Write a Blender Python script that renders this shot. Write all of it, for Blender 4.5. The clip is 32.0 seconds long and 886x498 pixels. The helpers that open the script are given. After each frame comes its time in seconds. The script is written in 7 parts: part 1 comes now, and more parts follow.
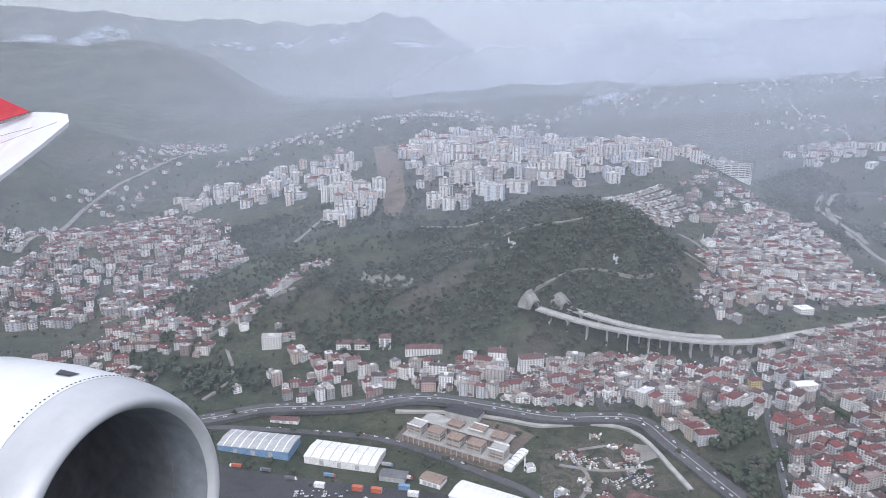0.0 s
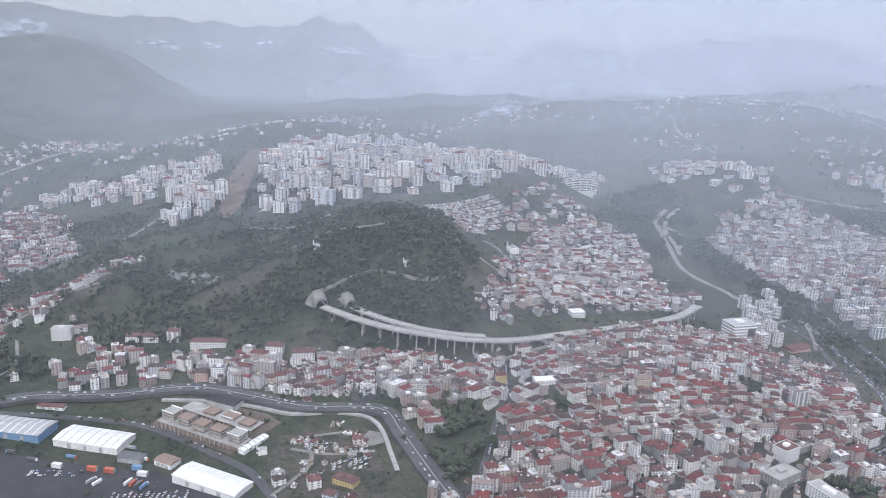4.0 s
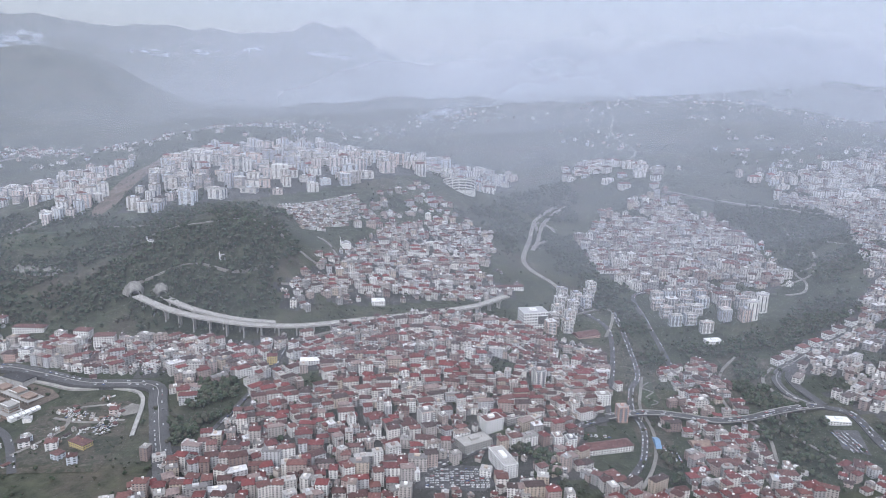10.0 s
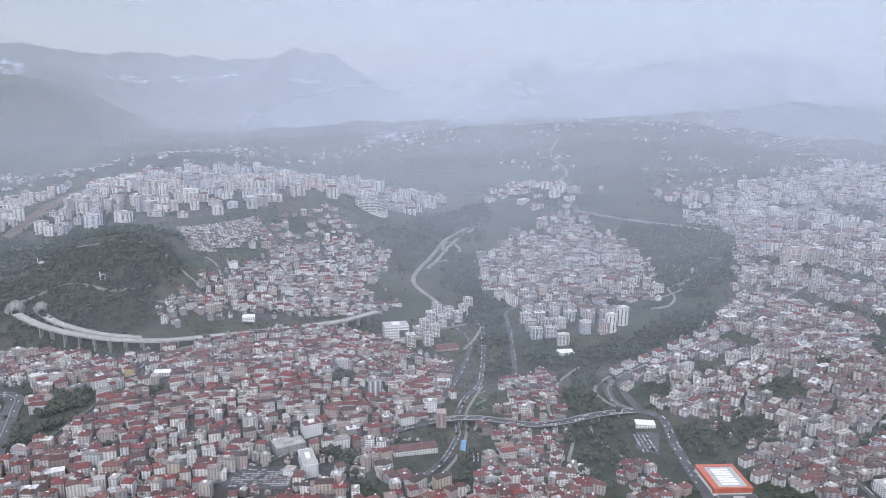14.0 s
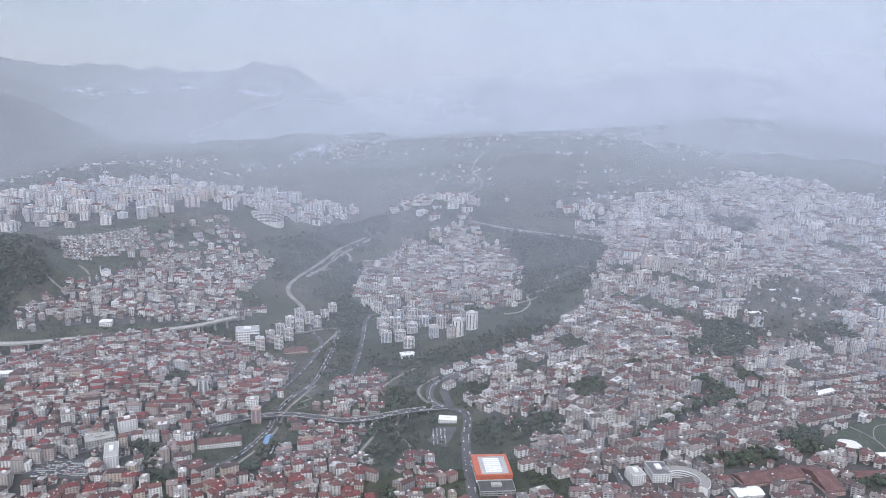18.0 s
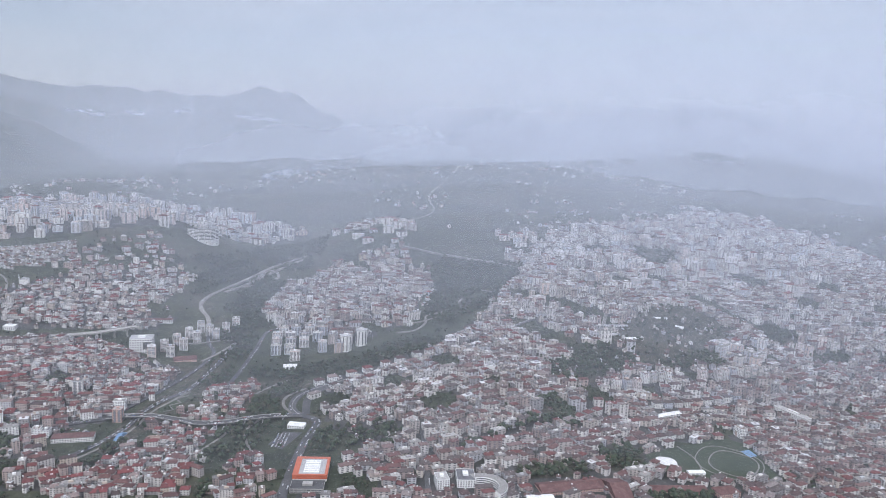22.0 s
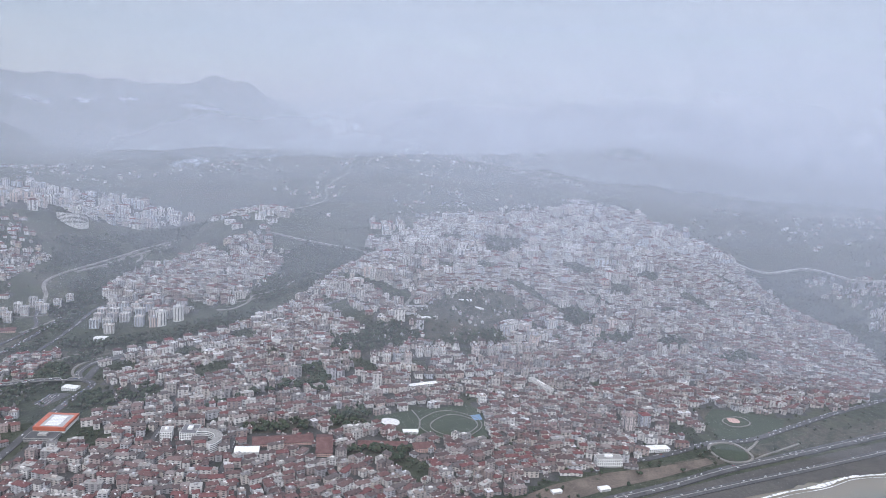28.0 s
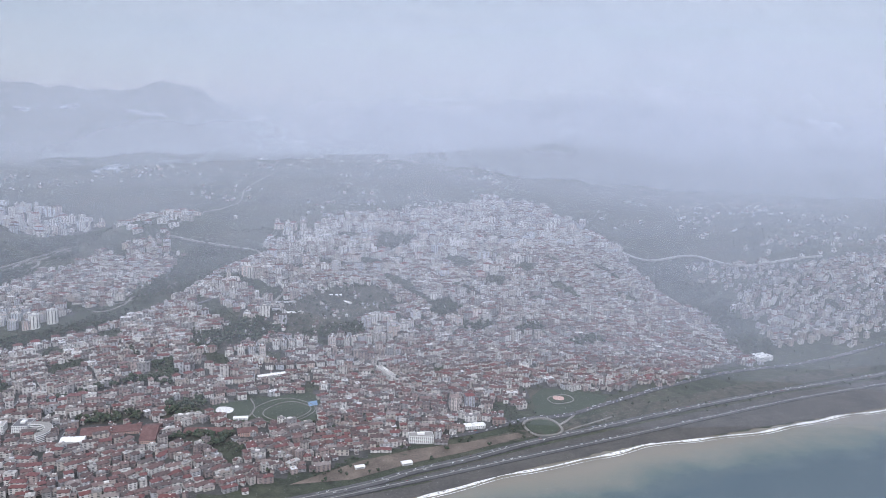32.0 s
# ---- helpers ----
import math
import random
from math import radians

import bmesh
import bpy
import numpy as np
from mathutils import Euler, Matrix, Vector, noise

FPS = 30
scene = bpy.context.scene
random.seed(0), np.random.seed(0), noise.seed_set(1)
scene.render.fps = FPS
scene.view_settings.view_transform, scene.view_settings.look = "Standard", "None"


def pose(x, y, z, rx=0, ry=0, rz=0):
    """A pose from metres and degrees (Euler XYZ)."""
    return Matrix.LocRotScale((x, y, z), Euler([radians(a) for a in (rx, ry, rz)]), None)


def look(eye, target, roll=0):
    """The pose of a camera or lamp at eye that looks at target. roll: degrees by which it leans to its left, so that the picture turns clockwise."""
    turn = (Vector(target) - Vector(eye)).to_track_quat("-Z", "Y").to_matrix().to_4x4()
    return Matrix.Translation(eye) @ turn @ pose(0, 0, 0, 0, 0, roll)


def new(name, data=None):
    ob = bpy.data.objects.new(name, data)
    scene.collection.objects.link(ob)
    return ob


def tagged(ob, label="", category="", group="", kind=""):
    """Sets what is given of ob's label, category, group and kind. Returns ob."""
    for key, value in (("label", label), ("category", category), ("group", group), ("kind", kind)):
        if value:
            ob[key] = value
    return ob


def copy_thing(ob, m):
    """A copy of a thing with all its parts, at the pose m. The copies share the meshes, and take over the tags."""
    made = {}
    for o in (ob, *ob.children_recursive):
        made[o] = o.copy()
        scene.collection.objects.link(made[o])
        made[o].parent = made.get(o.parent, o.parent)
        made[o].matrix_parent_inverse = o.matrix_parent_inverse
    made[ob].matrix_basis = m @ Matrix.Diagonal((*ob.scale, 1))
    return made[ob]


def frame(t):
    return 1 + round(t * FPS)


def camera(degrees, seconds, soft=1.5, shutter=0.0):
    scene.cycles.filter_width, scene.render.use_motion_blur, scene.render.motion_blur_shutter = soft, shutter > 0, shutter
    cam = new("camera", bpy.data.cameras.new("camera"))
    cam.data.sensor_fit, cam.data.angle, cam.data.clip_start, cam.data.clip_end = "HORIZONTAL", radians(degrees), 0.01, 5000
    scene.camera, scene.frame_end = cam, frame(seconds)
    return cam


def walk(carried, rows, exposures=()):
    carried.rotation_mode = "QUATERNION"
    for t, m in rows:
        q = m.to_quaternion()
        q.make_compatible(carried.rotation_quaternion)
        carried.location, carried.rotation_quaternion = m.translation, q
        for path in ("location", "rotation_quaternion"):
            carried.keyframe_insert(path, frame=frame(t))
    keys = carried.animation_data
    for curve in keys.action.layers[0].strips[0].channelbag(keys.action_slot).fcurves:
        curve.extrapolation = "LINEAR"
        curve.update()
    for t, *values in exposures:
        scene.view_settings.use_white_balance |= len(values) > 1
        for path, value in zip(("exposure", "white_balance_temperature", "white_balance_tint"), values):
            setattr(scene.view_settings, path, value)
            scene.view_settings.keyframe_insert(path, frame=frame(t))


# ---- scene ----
cam = camera(62.5, 32.0, soft=0.8)
METRES, EYE, TILT, LEAN, TURN = 1100.0, 222.0, -15.0, 0.0, 0.0
ROWS = [
    (0.0, 0.0, 0.0, 0.0, 0.0, 0.0, -0.0),
    (0.5, 0.0133, -0.0036, -0.0003, -0.54, -0.68, 0.3),
    (1.0, 0.0268, -0.0078, -0.0005, -1.19, -1.1, 0.39),
    (1.5, 0.0401, -0.0122, -0.0007, -1.85, -1.09, 0.26),
    (2.0, 0.0538, -0.0162, -0.0009, -2.53, -0.79, 0.05),
    (2.5, 0.0671, -0.0206, -0.0013, -3.24, -0.41, -0.25),
    (3.0, 0.0809, -0.0249, -0.0014, -3.8, -0.06, -0.56),
    (3.5, 0.0944, -0.0294, -0.0016, -4.12, 0.16, -0.95),
    (5.5, 0.1494, -0.0468, -0.0022, -1.64, 2.5, -3.55),
    (6.0, 0.163, -0.0513, -0.0022, -1.16, 3.04, -3.99),
    (6.5, 0.1768, -0.056, -0.0022, -1.07, 3.33, -4.17),
    (7.0, 0.1907, -0.0605, -0.0024, -1.31, 3.39, -4.05),
    (7.5, 0.2047, -0.0649, -0.0027, -1.76, 3.38, -3.79),
    (8.0, 0.2187, -0.0699, -0.0027, -2.14, 3.22, -3.33),
    (8.5, 0.2326, -0.0745, -0.0028, -2.26, 2.83, -2.78),
    (9.0, 0.2468, -0.0791, -0.0032, -2.09, 2.21, -2.19),
    (9.5, 0.2608, -0.0834, -0.0036, -1.76, 1.36, -1.61),
    (10.0, 0.2748, -0.0881, -0.0041, -1.43, 0.62, -1.13),
    (10.5, 0.2891, -0.093, -0.0045, -1.15, 0.12, -0.77),
    (11.0, 0.3031, -0.0973, -0.0048, -1.02, -0.03, -0.57),
    (11.5, 0.3172, -0.1021, -0.0048, -0.98, 0.14, -0.46),
    (12.0, 0.3313, -0.1069, -0.0051, -1.04, 0.58, -0.44),
    (12.5, 0.3456, -0.1116, -0.0049, -1.09, 1.13, -0.48),
    (13.0, 0.3597, -0.1163, -0.0051, -1.11, 1.73, -0.54),
    (13.5, 0.3741, -0.1212, -0.0051, -1.06, 2.25, -0.6),
    (15.5, 0.4331, -0.1408, -0.0067, -1.07, 2.04, -0.5),
    (16.0, 0.4478, -0.1455, -0.0071, -1.27, 1.85, -0.37),
    (16.5, 0.4625, -0.1503, -0.0072, -1.48, 1.95, -0.28),
    (17.0, 0.4771, -0.1553, -0.0075, -1.74, 2.31, -0.28),
    (17.5, 0.492, -0.1606, -0.0082, -2.04, 2.73, -0.37),
    (18.0, 0.507, -0.1656, -0.0085, -2.25, 3.17, -0.56),
    (18.5, 0.5218, -0.1706, -0.0094, -2.24, 3.61, -0.79),
    (19.0, 0.5368, -0.1754, -0.0101, -1.93, 3.91, -1.08),
    (19.5, 0.552, -0.1806, -0.0112, -1.45, 4.31, -1.38),
    (20.0, 0.5671, -0.1858, -0.0117, -1.08, 4.67, -1.68),
    (20.5, 0.5822, -0.191, -0.0125, -0.95, 5.02, -1.99),
    (21.0, 0.5976, -0.1961, -0.0129, -0.98, 5.29, -2.24),
    (21.5, 0.6129, -0.2012, -0.0135, -1.07, 5.44, -2.4),
    (22.0, 0.6283, -0.2067, -0.0144, -1.08, 5.34, -2.4),
    (22.5, 0.6439, -0.2121, -0.0157, -1.04, 5.04, -2.38),
    (23.0, 0.6584, -0.217, -0.0159, -1.01, 4.56, -2.36),
    (23.5, 0.6741, -0.2226, -0.0167, -1.12, 4.14, -2.34),
    (24.0, 0.6899, -0.2282, -0.0169, -1.43, 3.83, -2.32),
    (24.5, 0.7056, -0.2335, -0.0177, -1.82, 3.71, -2.34),
    (25.0, 0.7215, -0.239, -0.018, -2.1, 3.72, -2.41),
    (25.5, 0.7374, -0.2449, -0.0183, -2.26, 3.87, -2.59),
    (27.5, 0.8013, -0.268, -0.0185, -2.17, 4.73, -3.2),
    (28.0, 0.8172, -0.2739, -0.0183, -2.1, 4.77, -3.13),
    (28.5, 0.8331, -0.2797, -0.0185, -2.07, 4.54, -2.92),
    (29.0, 0.8489, -0.2858, -0.0186, -2.09, 4.03, -2.6),
    (29.5, 0.8654, -0.292, -0.0185, -2.16, 3.45, -2.22),
    (30.0, 0.8818, -0.2982, -0.019, -2.35, 3.18, -1.83),
    (30.5, 0.8968, -0.3039, -0.0192, -2.65, 3.26, -1.55),
    (31.0, 0.9131, -0.3102, -0.0193, -3.02, 3.71, -1.35),
    (31.5, 0.9294, -0.3166, -0.0192, -3.39, 4.3, -1.26),
    (32.0, 0.9458, -0.323, -0.0189, -3.68, 4.64, -1.25),
]
walk(cam, [(t, pose(0, 0, EYE, TILT, LEAN, TURN) @ pose(METRES * x, METRES * y, METRES * z, 90 + pitch, roll, yaw)) for t, x, y, z, yaw, pitch, roll in ROWS],
     [(0.0, 0.09), (6.0, 0.03), (13.0, 0.02), (20.0, -0.04), (25.0, -0.07), (32.0, -0.08)])
scene.cycles.transparent_max_bounces = 40

# ---------------------------------------------------------------- light
world = bpy.data.worlds.new("overcast_sky")
scene.world = world
world.use_nodes = True
wn, wl = world.node_tree.nodes, world.node_tree.links
wn.clear()
w_out = wn.new("ShaderNodeOutputWorld")
w_add = wn.new("ShaderNodeAddShader")
w_sky = wn.new("ShaderNodeTexSky")
w_sky.sky_type, w_sky.sun_disc = "NISHITA", False
w_sky.sun_elevation, w_sky.sun_rotation = radians(38), radians(195)
w_clear = wn.new("ShaderNodeBackground")
w_clear.inputs[1].default_value = 0.05
w_cloud = wn.new("ShaderNodeBackground")
w_cloud.inputs[1].default_value = 1.0
w_co = wn.new("ShaderNodeTexCoord")
w_sep = wn.new("ShaderNodeSeparateXYZ")
w_ramp = wn.new("ShaderNodeValToRGB")
w_ramp.color_ramp.elements[0].position, w_ramp.color_ramp.elements[0].color = 0.0, (0.205, 0.222, 0.277, 1)
w_ramp.color_ramp.elements[1].position, w_ramp.color_ramp.elements[1].color = 1.0, (1.30, 1.35, 1.46, 1)
for place, colour in ((0.04, (0.212, 0.228, 0.285, 1)), (0.12, (0.265, 0.275, 0.335, 1)), (0.22, (0.42, 0.425, 0.50, 1)), (0.5, (0.92, 0.97, 1.11, 1))):
    w_ramp.color_ramp.elements.new(place).color = colour
w_map = wn.new("ShaderNodeMapping")
w_map.inputs["Scale"].default_value = (2.2, 2.2, 9.0)
w_noise = wn.new("ShaderNodeTexNoise")
w_noise.inputs["Scale"].default_value, w_noise.inputs["Detail"].default_value, w_noise.inputs["Roughness"].default_value = 1.6, 5, 0.55
w_tone = wn.new("ShaderNodeValToRGB")
w_tone.color_ramp.elements[0].position, w_tone.color_ramp.elements[0].color = 0.3, (0.83, 0.88, 0.94, 1)
w_tone.color_ramp.elements[1].position, w_tone.color_ramp.elements[1].color = 0.72, (1.18, 1.11, 1.08, 1)
w_mul = wn.new("ShaderNodeMix")
w_mul.data_type, w_mul.blend_type = "RGBA", "MULTIPLY"
w_mul.inputs["Factor"].default_value = 1.0
wl.new(w_co.outputs["Generated"], w_sep.inputs[0])
wl.new(w_sep.outputs["Z"], w_ramp.inputs[0])
wl.new(w_co.outputs["Generated"], w_map.inputs[0])
wl.new(w_map.outputs[0], w_noise.inputs["Vector"])
wl.new(w_noise.outputs[0], w_tone.inputs[0])
wl.new(w_ramp.outputs[0], w_mul.inputs["A"])
wl.new(w_tone.outputs[0], w_mul.inputs["B"])
wl.new(w_mul.outputs["Result"], w_cloud.inputs[0])
wl.new(w_sky.outputs[0], w_clear.inputs[0])
wl.new(w_clear.outputs[0], w_add.inputs[0])
wl.new(w_cloud.outputs[0], w_add.inputs[1])
wl.new(w_add.outputs[0], w_out.inputs[0])

sun = new("sun", bpy.data.lights.new("sun", "SUN"))
sun.data.energy, sun.data.angle, sun.data.color = 1.4, radians(25), (0.975, 0.97, 0.975)
sun.matrix_world = look((300, -700, 900), (600, 600, 0))


# ---------------------------------------------------------------- materials
def material(name, rough=0.8, metal=0.0):
    """A node material; returns it with its nodes, links and the principled shader."""
    m = bpy.data.materials.new(name)
    m.use_nodes = True
    nodes, links = m.node_tree.nodes, m.node_tree.links
    shader = nodes["Principled BSDF"]
    shader.inputs["Roughness"].default_value, shader.inputs["Metallic"].default_value = rough, metal
    return m, nodes, links, shader


def ramp_node(nodes, stops):
    r = nodes.new("ShaderNodeValToRGB")
    e = r.color_ramp.elements
    e[0].position, e[0].color = stops[0][0], (*stops[0][1], 1)
    e[1].position, e[1].color = stops[-1][0], (*stops[-1][1], 1)
    for place, colour in stops[1:-1]:
        e.new(place).color = (*colour, 1)
    return r


def noise_node(nodes, links, scale, detail=4, rough=0.6, stretch=(1, 1, 1)):
    co, mp, n = nodes.new("ShaderNodeTexCoord"), nodes.new("ShaderNodeMapping"), nodes.new("ShaderNodeTexNoise")
    mp.inputs["Scale"].default_value = stretch
    n.inputs["Scale"].default_value, n.inputs["Detail"].default_value, n.inputs["Roughness"].default_value = scale, detail, rough
    links.new(co.outputs["Object"], mp.inputs[0])
    links.new(mp.outputs[0], n.inputs["Vector"])
    return n


def blend(nodes, links, a, b, factor, mode="MIX"):
    m = nodes.new("ShaderNodeMix")
    m.data_type, m.blend_type = "RGBA", mode
    if isinstance(factor, float):
        m.inputs["Factor"].default_value = factor
    else:
        links.new(factor, m.inputs["Factor"])
    links.new(a, m.inputs["A"])
    links.new(b, m.inputs["B"])
    return m.outputs["Result"]


def surface(name, stops, scale=0.2, rough=0.85, fine=2.0, bump=0.3, metal=0.0, stretch=(1, 1, 1), distance=0.3):
    """A surface whose colour runs through stops by coarse noise, with a finer grain and relief over it."""
    m, nodes, links, shader = material(name, rough, metal)
    coarse, grain = noise_node(nodes, links, scale, 5, 0.6, stretch), noise_node(nodes, links, fine, 3, 0.6, stretch)
    ramp = ramp_node(nodes, stops)
    links.new(coarse.outputs[0], ramp.inputs[0])
    tone = ramp_node(nodes, [(0.25, (0.72, 0.72, 0.72)), (0.75, (1.22, 1.22, 1.22))])
    links.new(grain.outputs[0], tone.inputs[0])
    links.new(blend(nodes, links, ramp.outputs[0], tone.outputs[0], 1.0, "MULTIPLY"), shader.inputs["Base Color"])
    if bump:
        bn = nodes.new("ShaderNodeBump")
        bn.inputs["Strength"].default_value, bn.inputs["Distance"].default_value = bump, distance
        links.new(grain.outputs[0], bn.inputs["Height"])
        links.new(bn.outputs[0], shader.inputs["Normal"])
    return m


def varied(name, stops, rough=0.8, stain=0.5, scale=0.6, constant=True):
    """A surface whose colour differs from piece to piece, with stains over each."""
    m, nodes, links, shader = material(name, rough)
    geo, info, add, fr = nodes.new("ShaderNodeNewGeometry"), nodes.new("ShaderNodeObjectInfo"), nodes.new("ShaderNodeMath"), nodes.new("ShaderNodeMath")
    add.operation, fr.operation = "ADD", "FRACT"
    links.new(geo.outputs["Random Per Island"], add.inputs[0])
    links.new(info.outputs["Random"], add.inputs[1])
    links.new(add.outputs[0], fr.inputs[0])
    ramp = ramp_node(nodes, stops)
    ramp.color_ramp.interpolation = "CONSTANT" if constant else "LINEAR"
    links.new(fr.outputs[0], ramp.inputs[0])
    n = noise_node(nodes, links, scale, 5, 0.7)
    tone = ramp_node(nodes, [(0.25, (1 - stain, 1 - stain, 1 - stain)), (0.65, (1.1, 1.1, 1.1))])
    links.new(n.outputs[0], tone.inputs[0])
    links.new(blend(nodes, links, ramp.outputs[0], tone.outputs[0], 1.0, "MULTIPLY"), shader.inputs["Base Color"])
    return m


WALL = varied("rendered_wall", [(0, (0.62, 0.595, 0.58)), (0.16, (0.48, 0.44, 0.42)), (0.30, (0.80, 0.79, 0.78)), (0.43, (0.45, 0.37, 0.345)), (0.55, (0.35, 0.34, 0.34)), (0.66, (0.54, 0.46, 0.39)), (0.74, (0.54, 0.54, 0.56)), (0.84, (0.76, 0.73, 0.70)), (0.92, (0.30, 0.225, 0.21))], 0.85, 0.3, 0.5)
TOWER = varied("tower_wall", [(0, (0.72, 0.71, 0.70)), (0.26, (0.56, 0.54, 0.53)), (0.42, (0.66, 0.58, 0.56)), (0.54, (0.48, 0.50, 0.56)), (0.64, (0.76, 0.75, 0.75)), (0.78, (0.58, 0.62, 0.68)), (0.86, (0.62, 0.50, 0.46)), (0.93, (0.40, 0.37, 0.36))], 0.8, 0.2, 0.35)
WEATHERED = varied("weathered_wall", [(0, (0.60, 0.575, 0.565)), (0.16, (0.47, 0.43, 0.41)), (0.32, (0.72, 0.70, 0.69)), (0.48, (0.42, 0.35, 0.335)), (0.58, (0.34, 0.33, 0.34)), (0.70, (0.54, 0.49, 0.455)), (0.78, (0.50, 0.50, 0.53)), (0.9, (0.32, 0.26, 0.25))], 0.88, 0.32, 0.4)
TILE = varied("clay_roof", [(0, (0.150, 0.054, 0.054)), (0.2, (0.102, 0.056, 0.055)), (0.36, (0.195, 0.060, 0.061)), (0.50, (0.082, 0.060, 0.060)), (0.62, (0.145, 0.076, 0.072)), (0.78, (0.185, 0.090, 0.083)), (0.91, (0.27, 0.21, 0.20))], 0.85, 0.45, 0.8)
AGED = varied("aged_clay_roof", [(0, (0.150, 0.082, 0.080)), (0.2, (0.105, 0.072, 0.072)), (0.38, (0.165, 0.070, 0.070)), (0.52, (0.12, 0.10, 0.10)), (0.68, (0.135, 0.085, 0.083)), (0.8, (0.19, 0.13, 0.125)), (0.9, (0.25, 0.215, 0.21))], 0.85, 0.45, 0.8)
FLAT = varied("flat_roof", [(0, (0.30, 0.29, 0.28)), (0.3, (0.20, 0.19, 0.19)), (0.55, (0.42, 0.41, 0.40)), (0.8, (0.25, 0.21, 0.19)), (0.92, (0.66, 0.66, 0.68))], 0.85, 0.4, 0.7)
TANK = varied("roof_tank", [(0, (0.84, 0.84, 0.84)), (0.45, (0.62, 0.61, 0.60)), (0.6, (0.88, 0.88, 0.88)), (0.8, (0.30, 0.25, 0.24))], 0.6, 0.1, 1.0)
PANE, _n, _l, _s = material("window_glass", 0.35)
_s.inputs["Specular IOR Level"].default_value = 0.3
_r, _g = ramp_node(_n, [(0.0, (0.040, 0.044, 0.054)), (1.0, (0.16, 0.165, 0.18))]), _n.new("ShaderNodeNewGeometry")
_l.new(_g.outputs["Random Per Island"], _r.inputs[0])
_l.new(_r.outputs[0], _s.inputs["Base Color"])
# Dark greys that paint the shade of balcony recesses onto flat tower walls.
RECESS_SHADE = varied("recess_shade", [(0, (0.20, 0.21, 0.24)), (0.35, (0.30, 0.29, 0.30)), (0.7, (0.24, 0.22, 0.22)), (0.85, (0.36, 0.37, 0.40))], 0.6, 0.2, 0.8)
CONCRETE = surface("concrete", [(0.3, (0.30, 0.29, 0.28)), (0.7, (0.46, 0.45, 0.43))], 0.15, 0.85, 1.5, 0.2)
PALE = surface("pale_render", [(0.3, (0.68, 0.67, 0.66)), (0.7, (0.82, 0.81, 0.80))], 0.2, 0.7, 1.2, 0.1)
ASPHALT = surface("asphalt", [(0.3, (0.060, 0.060, 0.064)), (0.7, (0.11, 0.11, 0.115))], 0.06, 0.8, 1.0, 0.15)
GRAVEL = surface("gravel_road", [(0.3, (0.17, 0.16, 0.15)), (0.7, (0.29, 0.275, 0.255))], 0.08, 0.9, 1.0, 0.2)
SOIL = surface("bare_soil", [(0.3, (0.085, 0.07, 0.058)), (0.55, (0.15, 0.12, 0.10)), (0.75, (0.21, 0.17, 0.14))], 0.05, 0.95, 0.6, 0.4)
LAWN = surface("mown_grass", [(0.3, (0.036, 0.050, 0.033)), (0.55, (0.050, 0.066, 0.041)), (0.7, (0.062, 0.066, 0.050))], 0.06, 0.9, 1.5, 0.2)
MEADOW = surface("hill_grass", [(0.34, (0.032, 0.044, 0.027)), (0.46, (0.052, 0.067, 0.037)), (0.56, (0.072, 0.078, 0.047)), (0.68, (0.040, 0.052, 0.032))], 0.04, 0.95, 0.5, 0.3, distance=1.0)
SAND = surface("grey_beach_sand", [(0.3, (0.055, 0.053, 0.052)), (0.6, (0.088, 0.082, 0.076)), (0.8, (0.075, 0.078, 0.062))], 0.035, 0.9, 0.4, 0.3)
LEAF = varied("foliage", [(0, (0.030, 0.046, 0.029)), (0.3, (0.044, 0.064, 0.037)), (0.55, (0.058, 0.072, 0.042)), (0.8, (0.068, 0.064, 0.047)), (1, (0.040, 0.060, 0.041))], 0.9, 0.3, 0.8, False)
BARK = surface("bark", [(0.3, (0.06, 0.045, 0.035)), (0.7, (0.10, 0.08, 0.06))], 2.0, 0.9, 6.0, 0.3)


# ---------------------------------------------------------------- the lie of the land
HILLS = [(800, 1360, 34, 420), (40, 800, 65, 180), (1800, 1280, 59, 420), (440, 2040, 52, 420), (120, 560, 47, 65), (-80, 1280, 46, 180), (880, 640, 30, 120), (280, 880, 37, 90), (600, 1000, 36, 90), (1160, 920, 31, 180), (-760, 1240, 45, 180), (-120, 560, 22, 65), (960, 1800, 40, 280), (320, 440, 15, 65), (960, 1000, 12, 90), (-640, 1000, 29, 90), (760, 400, 10, 65), (240, 720, 14, 90), (0, 1960, 36, 420), (1880, 840, 31, 180), (-800, 1280, 47, 180), (1120, 1880, 43, 420), (880, 760, 13, 90), (1320, 800, 15, 90), (-40, 1120, 15, 180), (-520, 640, 23, 90)]
HOLLOWS = [(-40, 320, 17, 120), (1520, 800, 41, 90), (480, 440, 13, 120), (1400, 280, 5, 280), (-400, 720, 3, 180), (440, 1080, 23, 90), (960, 400, 10, 65), (280, 200, 13, 90), (-280, 400, 12, 90), (-440, 920, 34, 90), (480, 840, 16, 90), (1560, 520, 14, 120), (-200, 640, 17, 65), (120, 440, 8, 65), (-320, 560, 13, 65), (-480, 1440, 31, 180), (-80, 440, 8, 65), (1120, 560, 6, 65), (760, 880, 8, 90), (1080, 200, 10, 65)]
RANGES = [(-2450, 3900, 330, 330, 420), (-1900, 3900, 250, 300, 420), (-1400, 3900, 235, 260, 420), (-980, 3900, 215, 240, 400), (-600, 3900, 185, 220, 400), (-250, 3900, 255, 210, 400), (80, 3900, 150, 190, 380), (950, 3950, 290, 210, 350), (1450, 3950, 180, 260, 350), (1900, 3950, 230, 300, 350), (2500, 3950, 300, 380, 350)]
